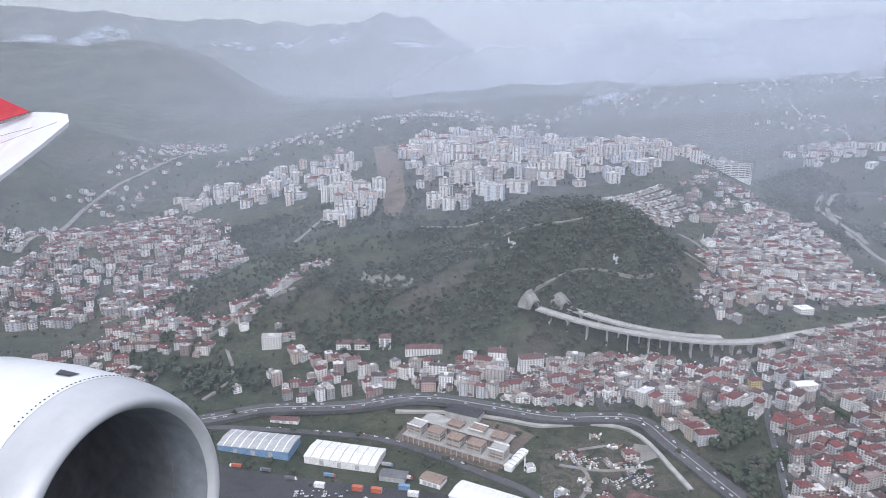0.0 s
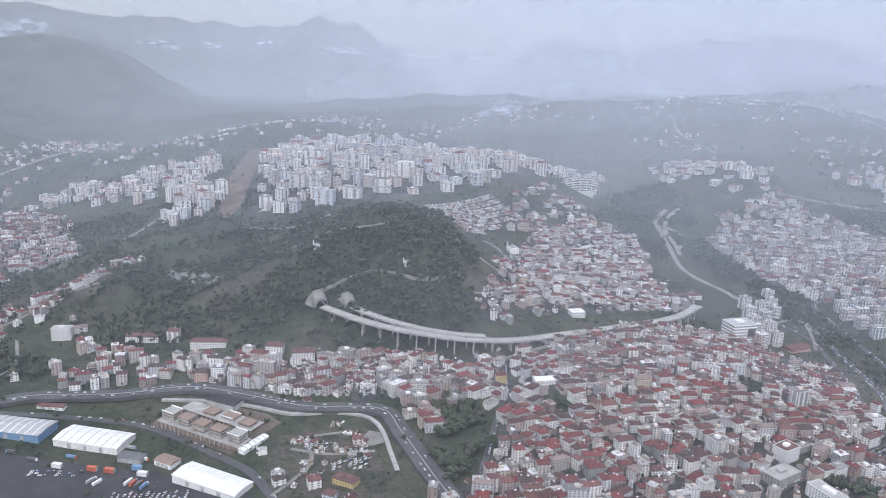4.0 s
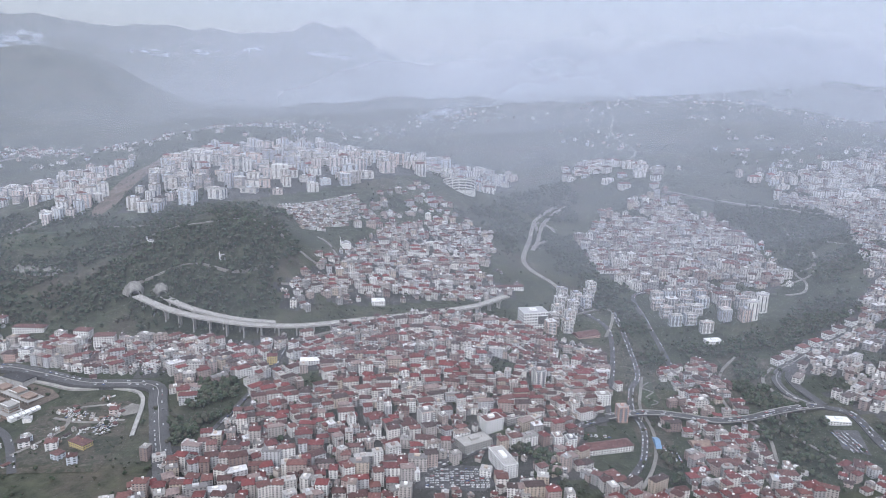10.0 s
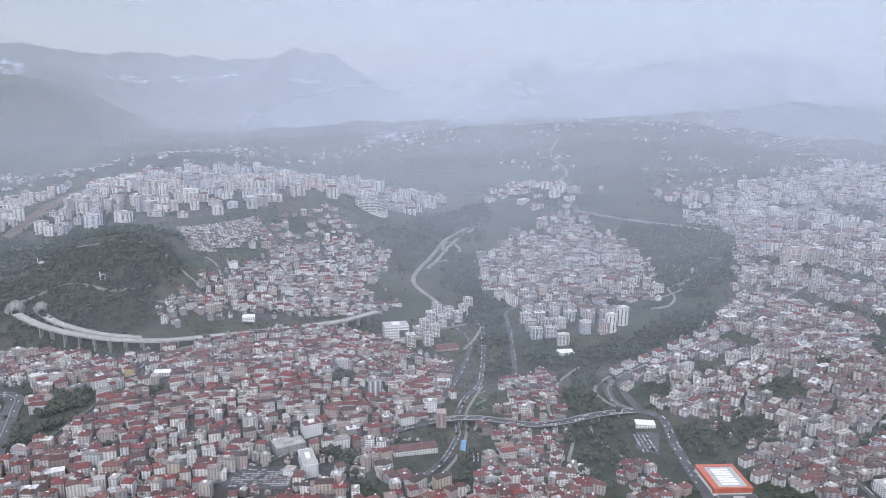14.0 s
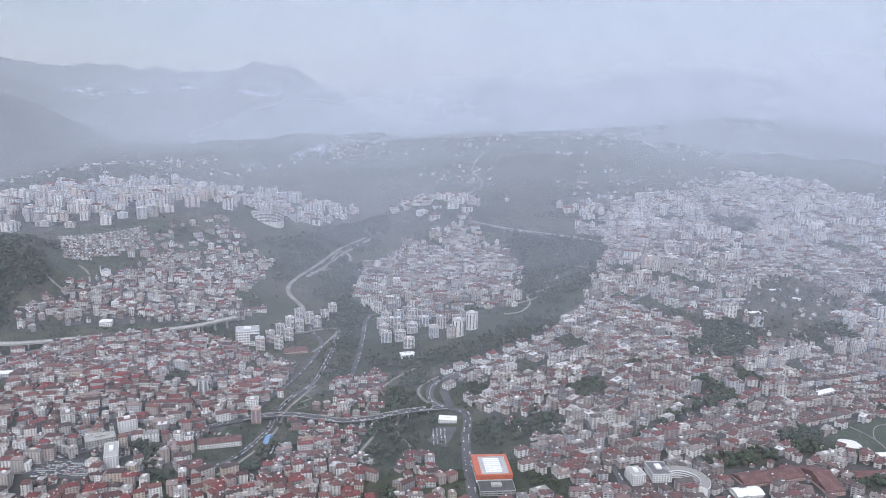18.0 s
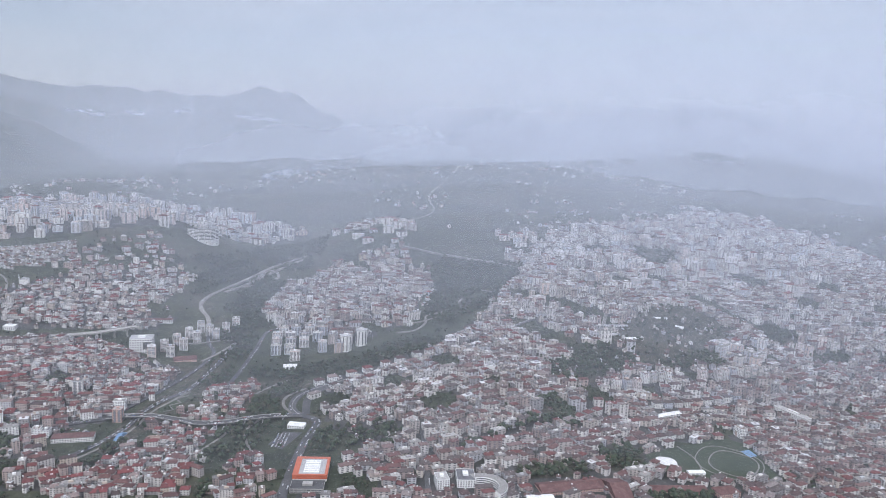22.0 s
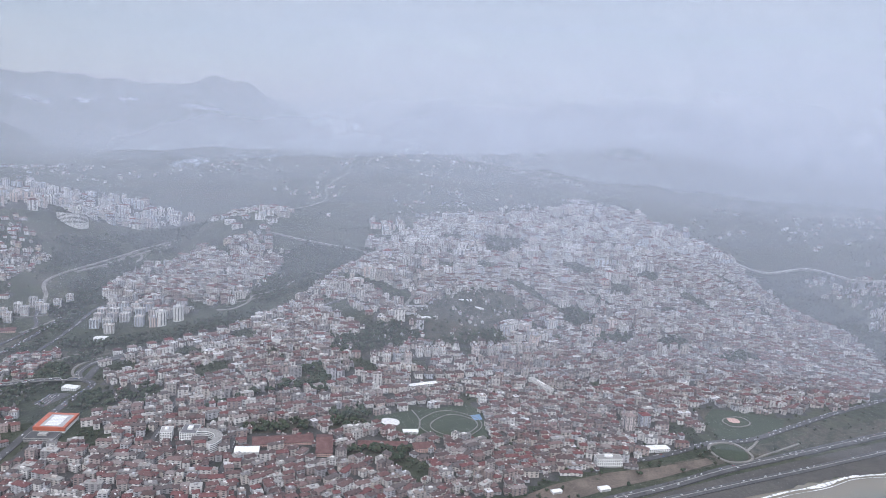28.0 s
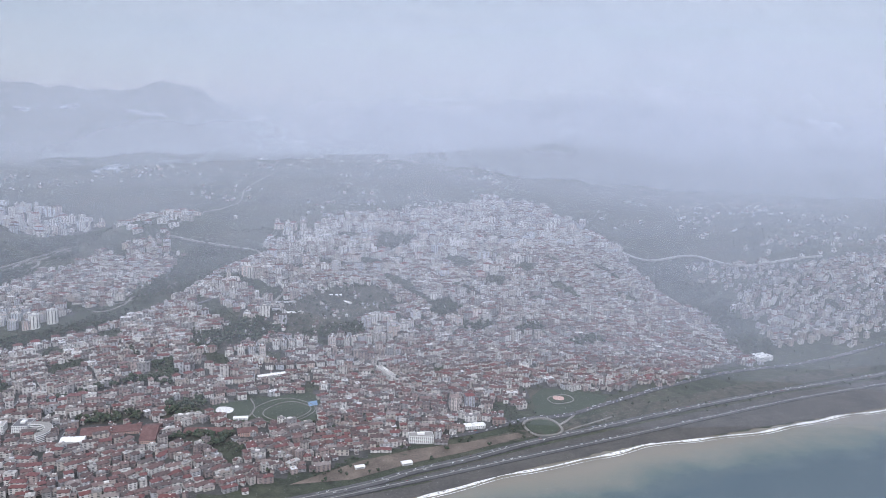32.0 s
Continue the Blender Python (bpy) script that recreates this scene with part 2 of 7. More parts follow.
RANGES += [(-1900, 2300, 43, 120, 330), (-1700, 2300, 233, 120, 330), (-1500, 2300, 107, 120, 330), (-1300, 2300, 136, 120, 330), (-1100, 2300, 116, 120, 330), (-900, 2300, 149, 120, 330), (-715, 2300, 88, 105, 330), (1650, 2330, 150, 380, 280), (2900, 2600, 180, 520, 420), (2600, 1300, 90, 400, 400)]


def bay(along):
    """How far the sea reaches in along the coast."""
    return np.interp(along, [-60, -20, 115, 230, 314, 400, 1200], [-3, -3, 13, 18, 11, 8, 6])


def inland(x, y):
    """Metres from the shoreline, inland."""
    return (y - 178) * 0.9405 - (x - 1062) * 0.3398 - bay((x - 1062) * 0.9405 + (y - 178) * 0.3398)


def height(x, y):
    x, y = np.asarray(x, float), np.asarray(y, float)
    d = inland(x, y)
    z = 11 * (1 - np.exp(-np.maximum(d, 0) / 120)) + 0.02 * np.clip(d, 0, 2500) + np.minimum(d, 0) * 0.06
    for a, b, h, sx, sy in RANGES:
        z = z + h * np.exp(-(((x - a) / sx) ** 2) / 2 - ((y - b) / sy) ** 2 / 2)
    for a, b, h, s in HILLS:
        z = z + h * np.exp(-((x - a) ** 2 + (y - b) ** 2) / (2 * s * s))
    for a, b, h, s in HOLLOWS:
        z = z - h * np.exp(-((x - a) ** 2 + (y - b) ** 2) / (2 * s * s))
    z = np.where(d > 0, np.maximum(z, np.minimum(d * 0.06, 4)), np.minimum(z, d * 0.06))
    rough = np.clip((y - 1150) / 600, 0, 1) * np.clip((d - 300) / 500, 0, 1)
    folds = np.sin(x / 130 + 1.3 * np.sin(y / 210)) * np.cos(y / 170 + 0.8 * np.sin(x / 190)) + 0.5 * np.sin(x / 57 + y / 83) * np.cos(y / 71 - x / 97) + 0.28 * np.sin(x / 23 - y / 37 + 2 * np.sin(x / 61))
    ridges = np.abs(np.sin(x / 83 + 0.9 * np.sin(y / 140) + 0.5 * np.sin(y / 47)))
    return z + rough * (folds * (6 + 18 * np.clip((y - 2300) / 1200, 0, 1)) - ridges * 7 * np.clip(z / 160, 0, 1.6))


def part(name, mesh_or_bm, mats, parent=None, label=""):
    """Links a mesh or a bmesh as one object, under its thing where there is one."""
    if isinstance(mesh_or_bm, bmesh.types.BMesh):
        me = bpy.data.meshes.new(name)
        mesh_or_bm.to_mesh(me)
        mesh_or_bm.free()
    else:
        me = mesh_or_bm
    for m in mats if isinstance(mats, (list, tuple)) else [mats]:
        if len(me.materials) < (len(mats) if isinstance(mats, (list, tuple)) else 1):
            me.materials.append(m)
    ob = new(name, me)
    if parent is not None:
        ob.parent = parent
    if label:
        ob["label"] = label
    return ob


class Soup:
    """Many alike pieces gathered into one mesh."""

    def __init__(self):
        self.verts, self.faces, self.count = [], [], 0

    def add(self, v, faces, mat=0):
        """v: (pieces, corners, 3); faces: corner numbers of one piece."""
        n, k = v.shape[:2]
        if not n:
            return
        start = self.count + np.arange(n)[:, None] * k
        for f in faces:
            self.faces.append((start + np.array(f), mat))
        self.verts.append(v.reshape(-1, 3))
        self.count += n * k

    def mesh(self, name, smooth=False):
        me = bpy.data.meshes.new(name)
        co = np.concatenate(self.verts)
        totals = np.concatenate([np.full(len(f), f.shape[1]) for f, _ in self.faces])
        mats = np.concatenate([np.full(len(f), m) for f, m in self.faces])
        loops = np.concatenate([f.ravel() for f, _ in self.faces])
        me.vertices.add(len(co))
        me.vertices.foreach_set("co", co.ravel().astype(np.float32))
        me.loops.add(len(loops))
        me.loops.foreach_set("vertex_index", loops.astype(np.int32))
        me.polygons.add(len(totals))
        me.polygons.foreach_set("loop_start", np.r_[0, np.cumsum(totals)[:-1]].astype(np.int32))
        me.polygons.foreach_set("material_index", mats.astype(np.int32))
        me.polygons.foreach_set("use_smooth", np.full(len(totals), smooth))
        me.update(calc_edges=True)
        return me


BOX = [(0, 1, 5, 4), (1, 2, 6, 5), (2, 3, 7, 6), (3, 0, 4, 7), (4, 5, 6, 7), (3, 2, 1, 0)]


def box(x0, x1, y0, y1, z0, z1):
    """The eight corners of boxes, from numbers or rows of numbers."""
    x0, x1, y0, y1, z0, z1 = np.broadcast_arrays(*[np.atleast_1d(np.asarray(a, float)) for a in (x0, x1, y0, y1, z0, z1)])
    p = [(x0, y0, z0), (x1, y0, z0), (x1, y1, z0), (x0, y1, z0), (x0, y0, z1), (x1, y0, z1), (x1, y1, z1), (x0, y1, z1)]
    return np.stack([np.stack(q, -1) for q in p], 1)


def placed(v, x, y, z, angle):
    """Pieces turned about the vertical and moved to their places."""
    x, y, z, angle = [np.broadcast_to(np.asarray(a, float), v.shape[:1])[:, None] for a in (x, y, z, angle)]
    c, s = np.cos(angle), np.sin(angle)
    return np.stack([v[..., 0] * c - v[..., 1] * s + x, v[..., 0] * s + v[..., 1] * c + y, v[..., 2] + z], -1)


def inside(poly, x, y):
    """Which points lie inside a polygon."""
    hit, n = np.zeros(np.shape(x), bool), len(poly)
    for i in range(n):
        (ax, ay), (bx, by) = poly[i], poly[(i + 1) % n]
        if ay != by:
            hit ^= ((ay > y) != (by > y)) & (x < (bx - ax) * (y - ay) / (by - ay) + ax)
    return hit


def curve(points, step=6.0):
    """A smooth line through the points, as close-set places."""
    p = np.array(points, float)
    p = np.vstack([2 * p[0] - p[1], p, 2 * p[-1] - p[-2]])
    out = []
    for i in range(1, len(p) - 2):
        n = max(2, int(np.linalg.norm(p[i + 1][:2] - p[i][:2]) / step))
        t = np.linspace(0, 1, n, endpoint=False)[:, None]
        a, b, c, d = p[i - 1 : i + 3]
        out.append(0.5 * (2 * b + (c - a) * t + (2 * a - 5 * b + 4 * c - d) * t**2 + (3 * b - 3 * c + d - a) * t**3))
    return np.vstack([*out, p[-2:-1]])


def sides(line, half):
    """The two edges of a strip along a line."""
    way = np.gradient(line[:, :2], axis=0)
    way /= np.linalg.norm(way, axis=1)[:, None] + 1e-9
    across = np.stack([-way[:, 1], way[:, 0]], -1) * half
    return line[:, :2] + across, line[:, :2] - across


CELL, GX0, GY0 = 4.0, -700.0, 100.0
TAKEN = np.zeros((700, 400), bool)


def take(x, y, r=0.0):
    """Marks ground as built on."""
    x, y = np.atleast_1d(x), np.atleast_1d(y)
    k = int(np.ceil(r / CELL))
    for dx in range(-k, k + 1):
        for dy in range(-k, k + 1):
            if dx * dx + dy * dy <= (r / CELL + 0.5) ** 2:
                i = np.clip(((x - GX0) / CELL).astype(int) + dx, 0, TAKEN.shape[0] - 1)
                j = np.clip(((y - GY0) / CELL).astype(int) + dy, 0, TAKEN.shape[1] - 1)
                TAKEN[i, j] = True


def is_taken(x, y):
    i = np.clip(((x - GX0) / CELL).astype(int), 0, TAKEN.shape[0] - 1)
    j = np.clip(((y - GY0) / CELL).astype(int), 0, TAKEN.shape[1] - 1)
    return TAKEN[i, j]


def take_area(poly):
    xs, ys = [p[0] for p in poly], [p[1] for p in poly]
    gx, gy = np.meshgrid(np.arange(min(xs), max(xs), CELL), np.arange(min(ys), max(ys), CELL))
    m = inside(poly, gx, gy)
    take(gx[m], gy[m])


def strip(name, points, width, mat, lift=0.35, level=None, label="", category="road", clear=2.0, kerb=0.0):
    """A road or path laid over the ground, or at its own level."""
    line = curve(points)
    a, b = sides(line, width / 2)
    if level is None:
        z = np.maximum.reduce([height(*a.T), height(*b.T), height(*line[:, :2].T)]) + lift
        z = np.convolve(np.pad(z, 2, "edge"), np.ones(5) / 5, "valid") + 0.15
    else:
        z = np.interp(np.linspace(0, 1, len(line)), np.linspace(0, 1, len(level)), level)
    n = len(line)
    v = np.concatenate([np.c_[a, z], np.c_[b, z], np.c_[a, z - 2.5], np.c_[b, z - 2.5]])
    i = np.arange(n - 1)
    s = Soup()
    s.verts, s.count = [v], len(v)
    s.faces = [(np.stack([n + i, n + i + 1, i + 1, i], -1), 0), (np.stack([i, i + 1, 2 * n + i + 1, 2 * n + i], -1), 0), (np.stack([3 * n + i, 3 * n + i + 1, n + i + 1, n + i], -1), 0)]
    ob = part(name, s.mesh(name), mat)
    if clear:
        for q in np.linspace(-width / 2, width / 2, max(2, int(width / 3))):
            e, _ = sides(line, q)
            take(e[:, 0], e[:, 1], clear)
    tagged(ob, label, category, kind="structure")
    return ob, line, z


def patch(name, poly, mat, lift=0.3, step=6.0, label="", category="ground", clear=True):
    """A stretch of ground with a surface of its own, laid over the land."""
    xs, ys = [p[0] for p in poly], [p[1] for p in poly]
    bm = bmesh.new()
    c = [bm.verts.new((px, py, 0)) for px, py in poly]
    bm.faces.new(c)
    bmesh.ops.triangulate(bm, faces=bm.faces[:])
    for axis, lo, hi in ((0, min(xs), max(xs)), (1, min(ys), max(ys))):
        for q in np.arange(lo + step, hi, step):
            no = [0, 0, 0]
            no[axis] = 1
            co = [0, 0, 0]
            co[axis] = q
            bmesh.ops.bisect_plane(bm, geom=bm.verts[:] + bm.edges[:] + bm.faces[:], plane_co=co, plane_no=no)
    for v in bm.verts:
        v.co.z = float(height(v.co.x, v.co.y)) + lift
    bmesh.ops.recalc_face_normals(bm, faces=bm.faces[:])
    if clear:
        take_area(poly)
    ob = part(name, bm, mat)
    return tagged(ob, label, category, kind="structure")



def green(x, y):
    """Where gardens and copses break the rows of houses."""
    far = np.clip((inland(x, y) - 260) / 420, 0, 1) * (x > 700)
    return np.sin(x / 37 + 1.9 * np.sin(y / 51 + 1)) * np.cos(y / 29 + 1.4 * np.sin(x / 43)) + 0.45 * np.sin(x / 13 + y / 17) > 1.03 - 0.46 * far


# ---------------------------------------------------------------- ground, sea and far mountains
EAST = [(590, 455), (640, 492), (725, 560), (775, 645), (825, 955), (945, 1068), (1130, 1200), (1250, 1330), (1340, 1330), (1400, 1095), (1450, 905), (1478, 735), (1490, 635), (1487, 500), (1397, 447), (1275, 382), (1210, 392), (1182, 385), (1172, 322), (1062, 260), (1015, 237), (963, 206), (905, 172), (840, 138), (760, 118), (640, 118), (604, 160), (608, 240), (640, 250), (640, 310), (605, 372), (600, 390)]
DENSE = [(40, 425), (70, 440), (130, 443), (185, 440), (245, 462), (365, 520), (375, 492), (410, 480), (456, 470), (446, 420), (434, 370), (420, 352), (395, 345), (345, 335), (330, 312), (240, 316), (172, 310), (190, 380), (170, 415), (140, 415), (110, 400), (55, 405)]
SLOPE = [(178, 500), (200, 525), (235, 620), (260, 665), (370, 745), (375, 630), (398, 600), (385, 560), (275, 508), (184, 478)]
RIDGE = [(485, 785), (555, 880), (630, 900), (690, 850), (675, 635), (655, 590), (610, 560), (515, 600), (475, 685)]
LOW_TOWN = [(140, 232), (150, 306), (172, 312), (240, 318), (330, 314), (395, 347), (425, 350), (398, 312), (404, 290), (420, 270), (432, 262), (450, 232)]
PLATEAU = [(-70, 950), (15, 1130), (165, 1215), (410, 1185), (465, 1135), (360, 930), (300, 850), (235, 785), (120, 700), (50, 675), (-20, 665), (-34, 710)]
TOWN = [EAST, DENSE, SLOPE, RIDGE, LOW_TOWN, PLATEAU]
def spaced(stops):
    """Grid lines: dense where the place is near, wide apart towards the horizon."""
    return np.unique(np.concatenate([np.arange(a, b + 1e-6, s) for a, b, s in stops]))


gx = spaced([(-5200, -1600, 120), (-1600, -600, 40), (-600, 1900, 9), (1900, 2700, 40), (2700, 6000, 120)])
gy = spaced([(-5000, -200, 240), (-200, 100, 30), (100, 1250, 9), (1250, 2500, 25), (2500, 4900, 60)])
X, Y = np.meshgrid(gx, gy)
Z = height(X, Y)
nx, ny = len(gx), len(gy)
s = Soup()
s.verts, s.count = [np.stack([X, Y, Z], -1).reshape(-1, 3)], nx * ny
i, j = np.meshgrid(np.arange(nx - 1), np.arange(ny - 1))
k = (j * nx + i).ravel()
s.faces = [(np.stack([k, k + 1, k + 1 + nx, k + nx], -1), 0)]
GROUND, _n, _l, _s = material("hill_ground", 0.95)
_a = noise_node(_n, _l, 0.012, 6, 0.65)
_b = noise_node(_n, _l, 0.11, 6, 0.7)
_r1 = ramp_node(_n, [(0.30, (0.030, 0.040, 0.026)), (0.45, (0.045, 0.055, 0.034)), (0.56, (0.062, 0.068, 0.044)), (0.66, (0.082, 0.074, 0.058)), (0.78, (0.06, 0.075, 0.042))])
_r2 = ramp_node(_n, [(0.3, (0.45, 0.46, 0.45)), (0.5, (0.95, 0.95, 0.95)), (0.7, (1.35, 1.3, 1.25))])
_l.new(_a.outputs[0], _r1.inputs[0])
_l.new(_b.outputs[0], _r2.inputs[0])
_l.new(blend(_n, _l, _r1.outputs[0], _r2.outputs[0], 1.0, "MULTIPLY"), _s.inputs["Base Color"])
_bp = _n.new("ShaderNodeBump")
_bp.inputs["Strength"].default_value, _bp.inputs["Distance"].default_value = 0.6, 5.0
_l.new(_b.outputs[0], _bp.inputs["Height"])
_l.new(_bp.outputs[0], _s.inputs["Normal"])
TOWN_GROUND = surface("town_ground", [(0.32, (0.032, 0.038, 0.030)), (0.45, (0.050, 0.050, 0.049)), (0.6, (0.082, 0.080, 0.078)), (0.75, (0.060, 0.052, 0.047))], 0.05, 0.9, 0.5, 0.3)
mid_x, mid_y = ((gx[:-1] + gx[1:]) / 2)[i], ((gy[:-1] + gy[1:]) / 2)[j]
built = np.zeros(i.shape, bool)
for poly in TOWN:
    built |= inside(poly, mid_x, mid_y)
built &= ~green(mid_x, mid_y)
quads = s.faces[0][0]
s.faces = [(quads[~built.ravel()], 0), (quads[built.ravel()], 1)]
ground = tagged(part("ground", s.mesh("ground", True), [GROUND, TOWN_GROUND]), "wooded green and brown hills rising from a flat coast", "ground", kind="structure")

SEA, _n, _l, _s = material("sea_water", 0.18)
_co, _dot = _n.new("ShaderNodeTexCoord"), _n.new("ShaderNodeVectorMath")
_dot.operation = "DOT_PRODUCT"
_dot.inputs[1].default_value = (-0.3398, 0.9405, 0)
_l.new(_co.outputs["Object"], _dot.inputs[0])
_w = noise_node(_n, _l, 0.012, 5, 0.65)
_sum, _off = _n.new("ShaderNodeMath"), _n.new("ShaderNodeMath")
_off.operation, _off.inputs[1].default_value = "MULTIPLY", 70.0
_l.new(_w.outputs[0], _off.inputs[0])
_l.new(_dot.outputs["Value"], _sum.inputs[0])
_l.new(_off.outputs[0], _sum.inputs[1])
_rng = _n.new("ShaderNodeMapRange")
_rng.inputs["From Min"].default_value, _rng.inputs["From Max"].default_value = -226.0, -160.0
_l.new(_sum.outputs[0], _rng.inputs["Value"])
_r1 = ramp_node(_n, [(0.0, (0.035, 0.072, 0.088)), (0.3, (0.055, 0.092, 0.098)), (0.42, (0.092, 0.125, 0.112)), (0.75, (0.165, 0.168, 0.135)), (1.0, (0.20, 0.18, 0.14))])
_l.new(_rng.outputs[0], _r1.inputs[0])
_l.new(_r1.outputs[0], _s.inputs["Base Color"])
_wv = noise_node(_n, _l, 0.5, 5, 0.6)
_bp = _n.new("ShaderNodeBump")
_bp.inputs["Strength"].default_value, _bp.inputs["Distance"].default_value = 0.35, 0.5
_l.new(_wv.outputs[0], _bp.inputs["Height"])
_l.new(_bp.outputs[0], _s.inputs["Normal"])
bm = bmesh.new()
bmesh.ops.create_grid(bm, x_segments=24, y_segments=24, size=5000)
for v in bm.verts:
    v.co.y -= 900
sea = tagged(part("water", bm, SEA), "grey-blue sea with brown silt along the shore", "sea", kind="structure")

# ---------------------------------------------------------------- shore
def shore(d, along):
    """A place on the shore: metres inland, metres along the coast."""
    d = d + bay(along)
    return 1062 + 0.9405 * along - 0.3398 * d, 178 + 0.3398 * along + 0.9405 * d


SCRUB = surface("scrub", [(0.34, (0.028, 0.036, 0.024)), (0.46, (0.055, 0.056, 0.040)), (0.54, (0.10, 0.085, 0.070)), (0.60, (0.045, 0.055, 0.036)), (0.7, (0.13, 0.115, 0.10))], 0.11, 0.95, 0.7, 0.4)
FOAM, _n, _l, _s = material("surf_foam", 0.9)
_s.inputs["Base Color"].default_value = (0.80, 0.80, 0.78, 1)
_nz = noise_node(_n, _l, 0.35, 5, 0.7)
_rp = ramp_node(_n, [(0.36, (0, 0, 0)), (0.48, (1, 1, 1))])
_l.new(_nz.outputs[0], _rp.inputs[0])
_l.new(_rp.outputs[0], _s.inputs["Alpha"])
along = np.arange(-500, 1700, 4.0)
for name, mid, wide, lift in (("surf", -2.2, 1.9, 0.30), ("surf", -6.5, 0.35, 0.22)):
    w = wide * (0.75 + 0.45 * np.sin(along / 19) * np.sin(along / 47 + 1) + 0.3 * np.sin(along / 7.3))
    bend = 2.0 * np.sin(along / 33) + 1.2 * np.sin(along / 13 + 2)
    a, b = np.stack(shore(mid + bend + w, along), -1), np.stack(shore(mid + bend - w, along), -1)
    n = len(along)
    s = Soup()
    s.verts, s.count = [np.r_[np.c_[a, np.full(n, lift)], np.c_[b, np.full(n, lift)]]], 2 * n
    i = np.arange(n - 1)
    s.faces = [(np.stack([n + i, n + i + 1, i + 1, i], -1), 0)]
    tagged(part(name, s.mesh(name), FOAM), "white line of breaking surf along the beach", "surf", kind="stuff")
BEACH = [shore(d, a) for d, a in [(2, -260), (1, 0), (1, 60), (1, 120), (1, 250), (2, 300), (1, 600), (2, 900), (20, 900), (26, 640), (26, 420), (21, 300), (14, 200), (14, 120), (15, 60), (16, 0), (16, -260)]]
patch("beach", BEACH, SAND, 0.3, 6, "dark grey-brown beach with sparse scrub", "beach", clear=True)
patch("shore_green", [(1044, 240), (1172, 300), (1330, 372), (1500, 455), (1640, 500), (1625, 478), (1490, 422), (1330, 352), (1200, 296), (1090, 245)], SCRUB, 0.25, 10, "grass strip between the town and the highway", "grass")

patch("shore_scrub", [(1057, 206), (1166, 262), (1292, 320), (1490, 406), (1640, 458), (1655, 425), (1500, 372), (1404, 330), (1313, 295), (1185, 243), (1078, 200)], SAND, 0.14, 8, "dark sandy ground with thin scrub by the coastal highway", "waste ground", clear=False)
patch("shore_verge", [(960, 190), (1015, 230), (1062, 253), (1108, 268), (1158, 290), (1162, 282), (1108, 252), (1057, 228), (1009, 200)], SOIL, 0.28, 8, "worn brown-grey verge beside the coastal highway", "verge", clear=False)

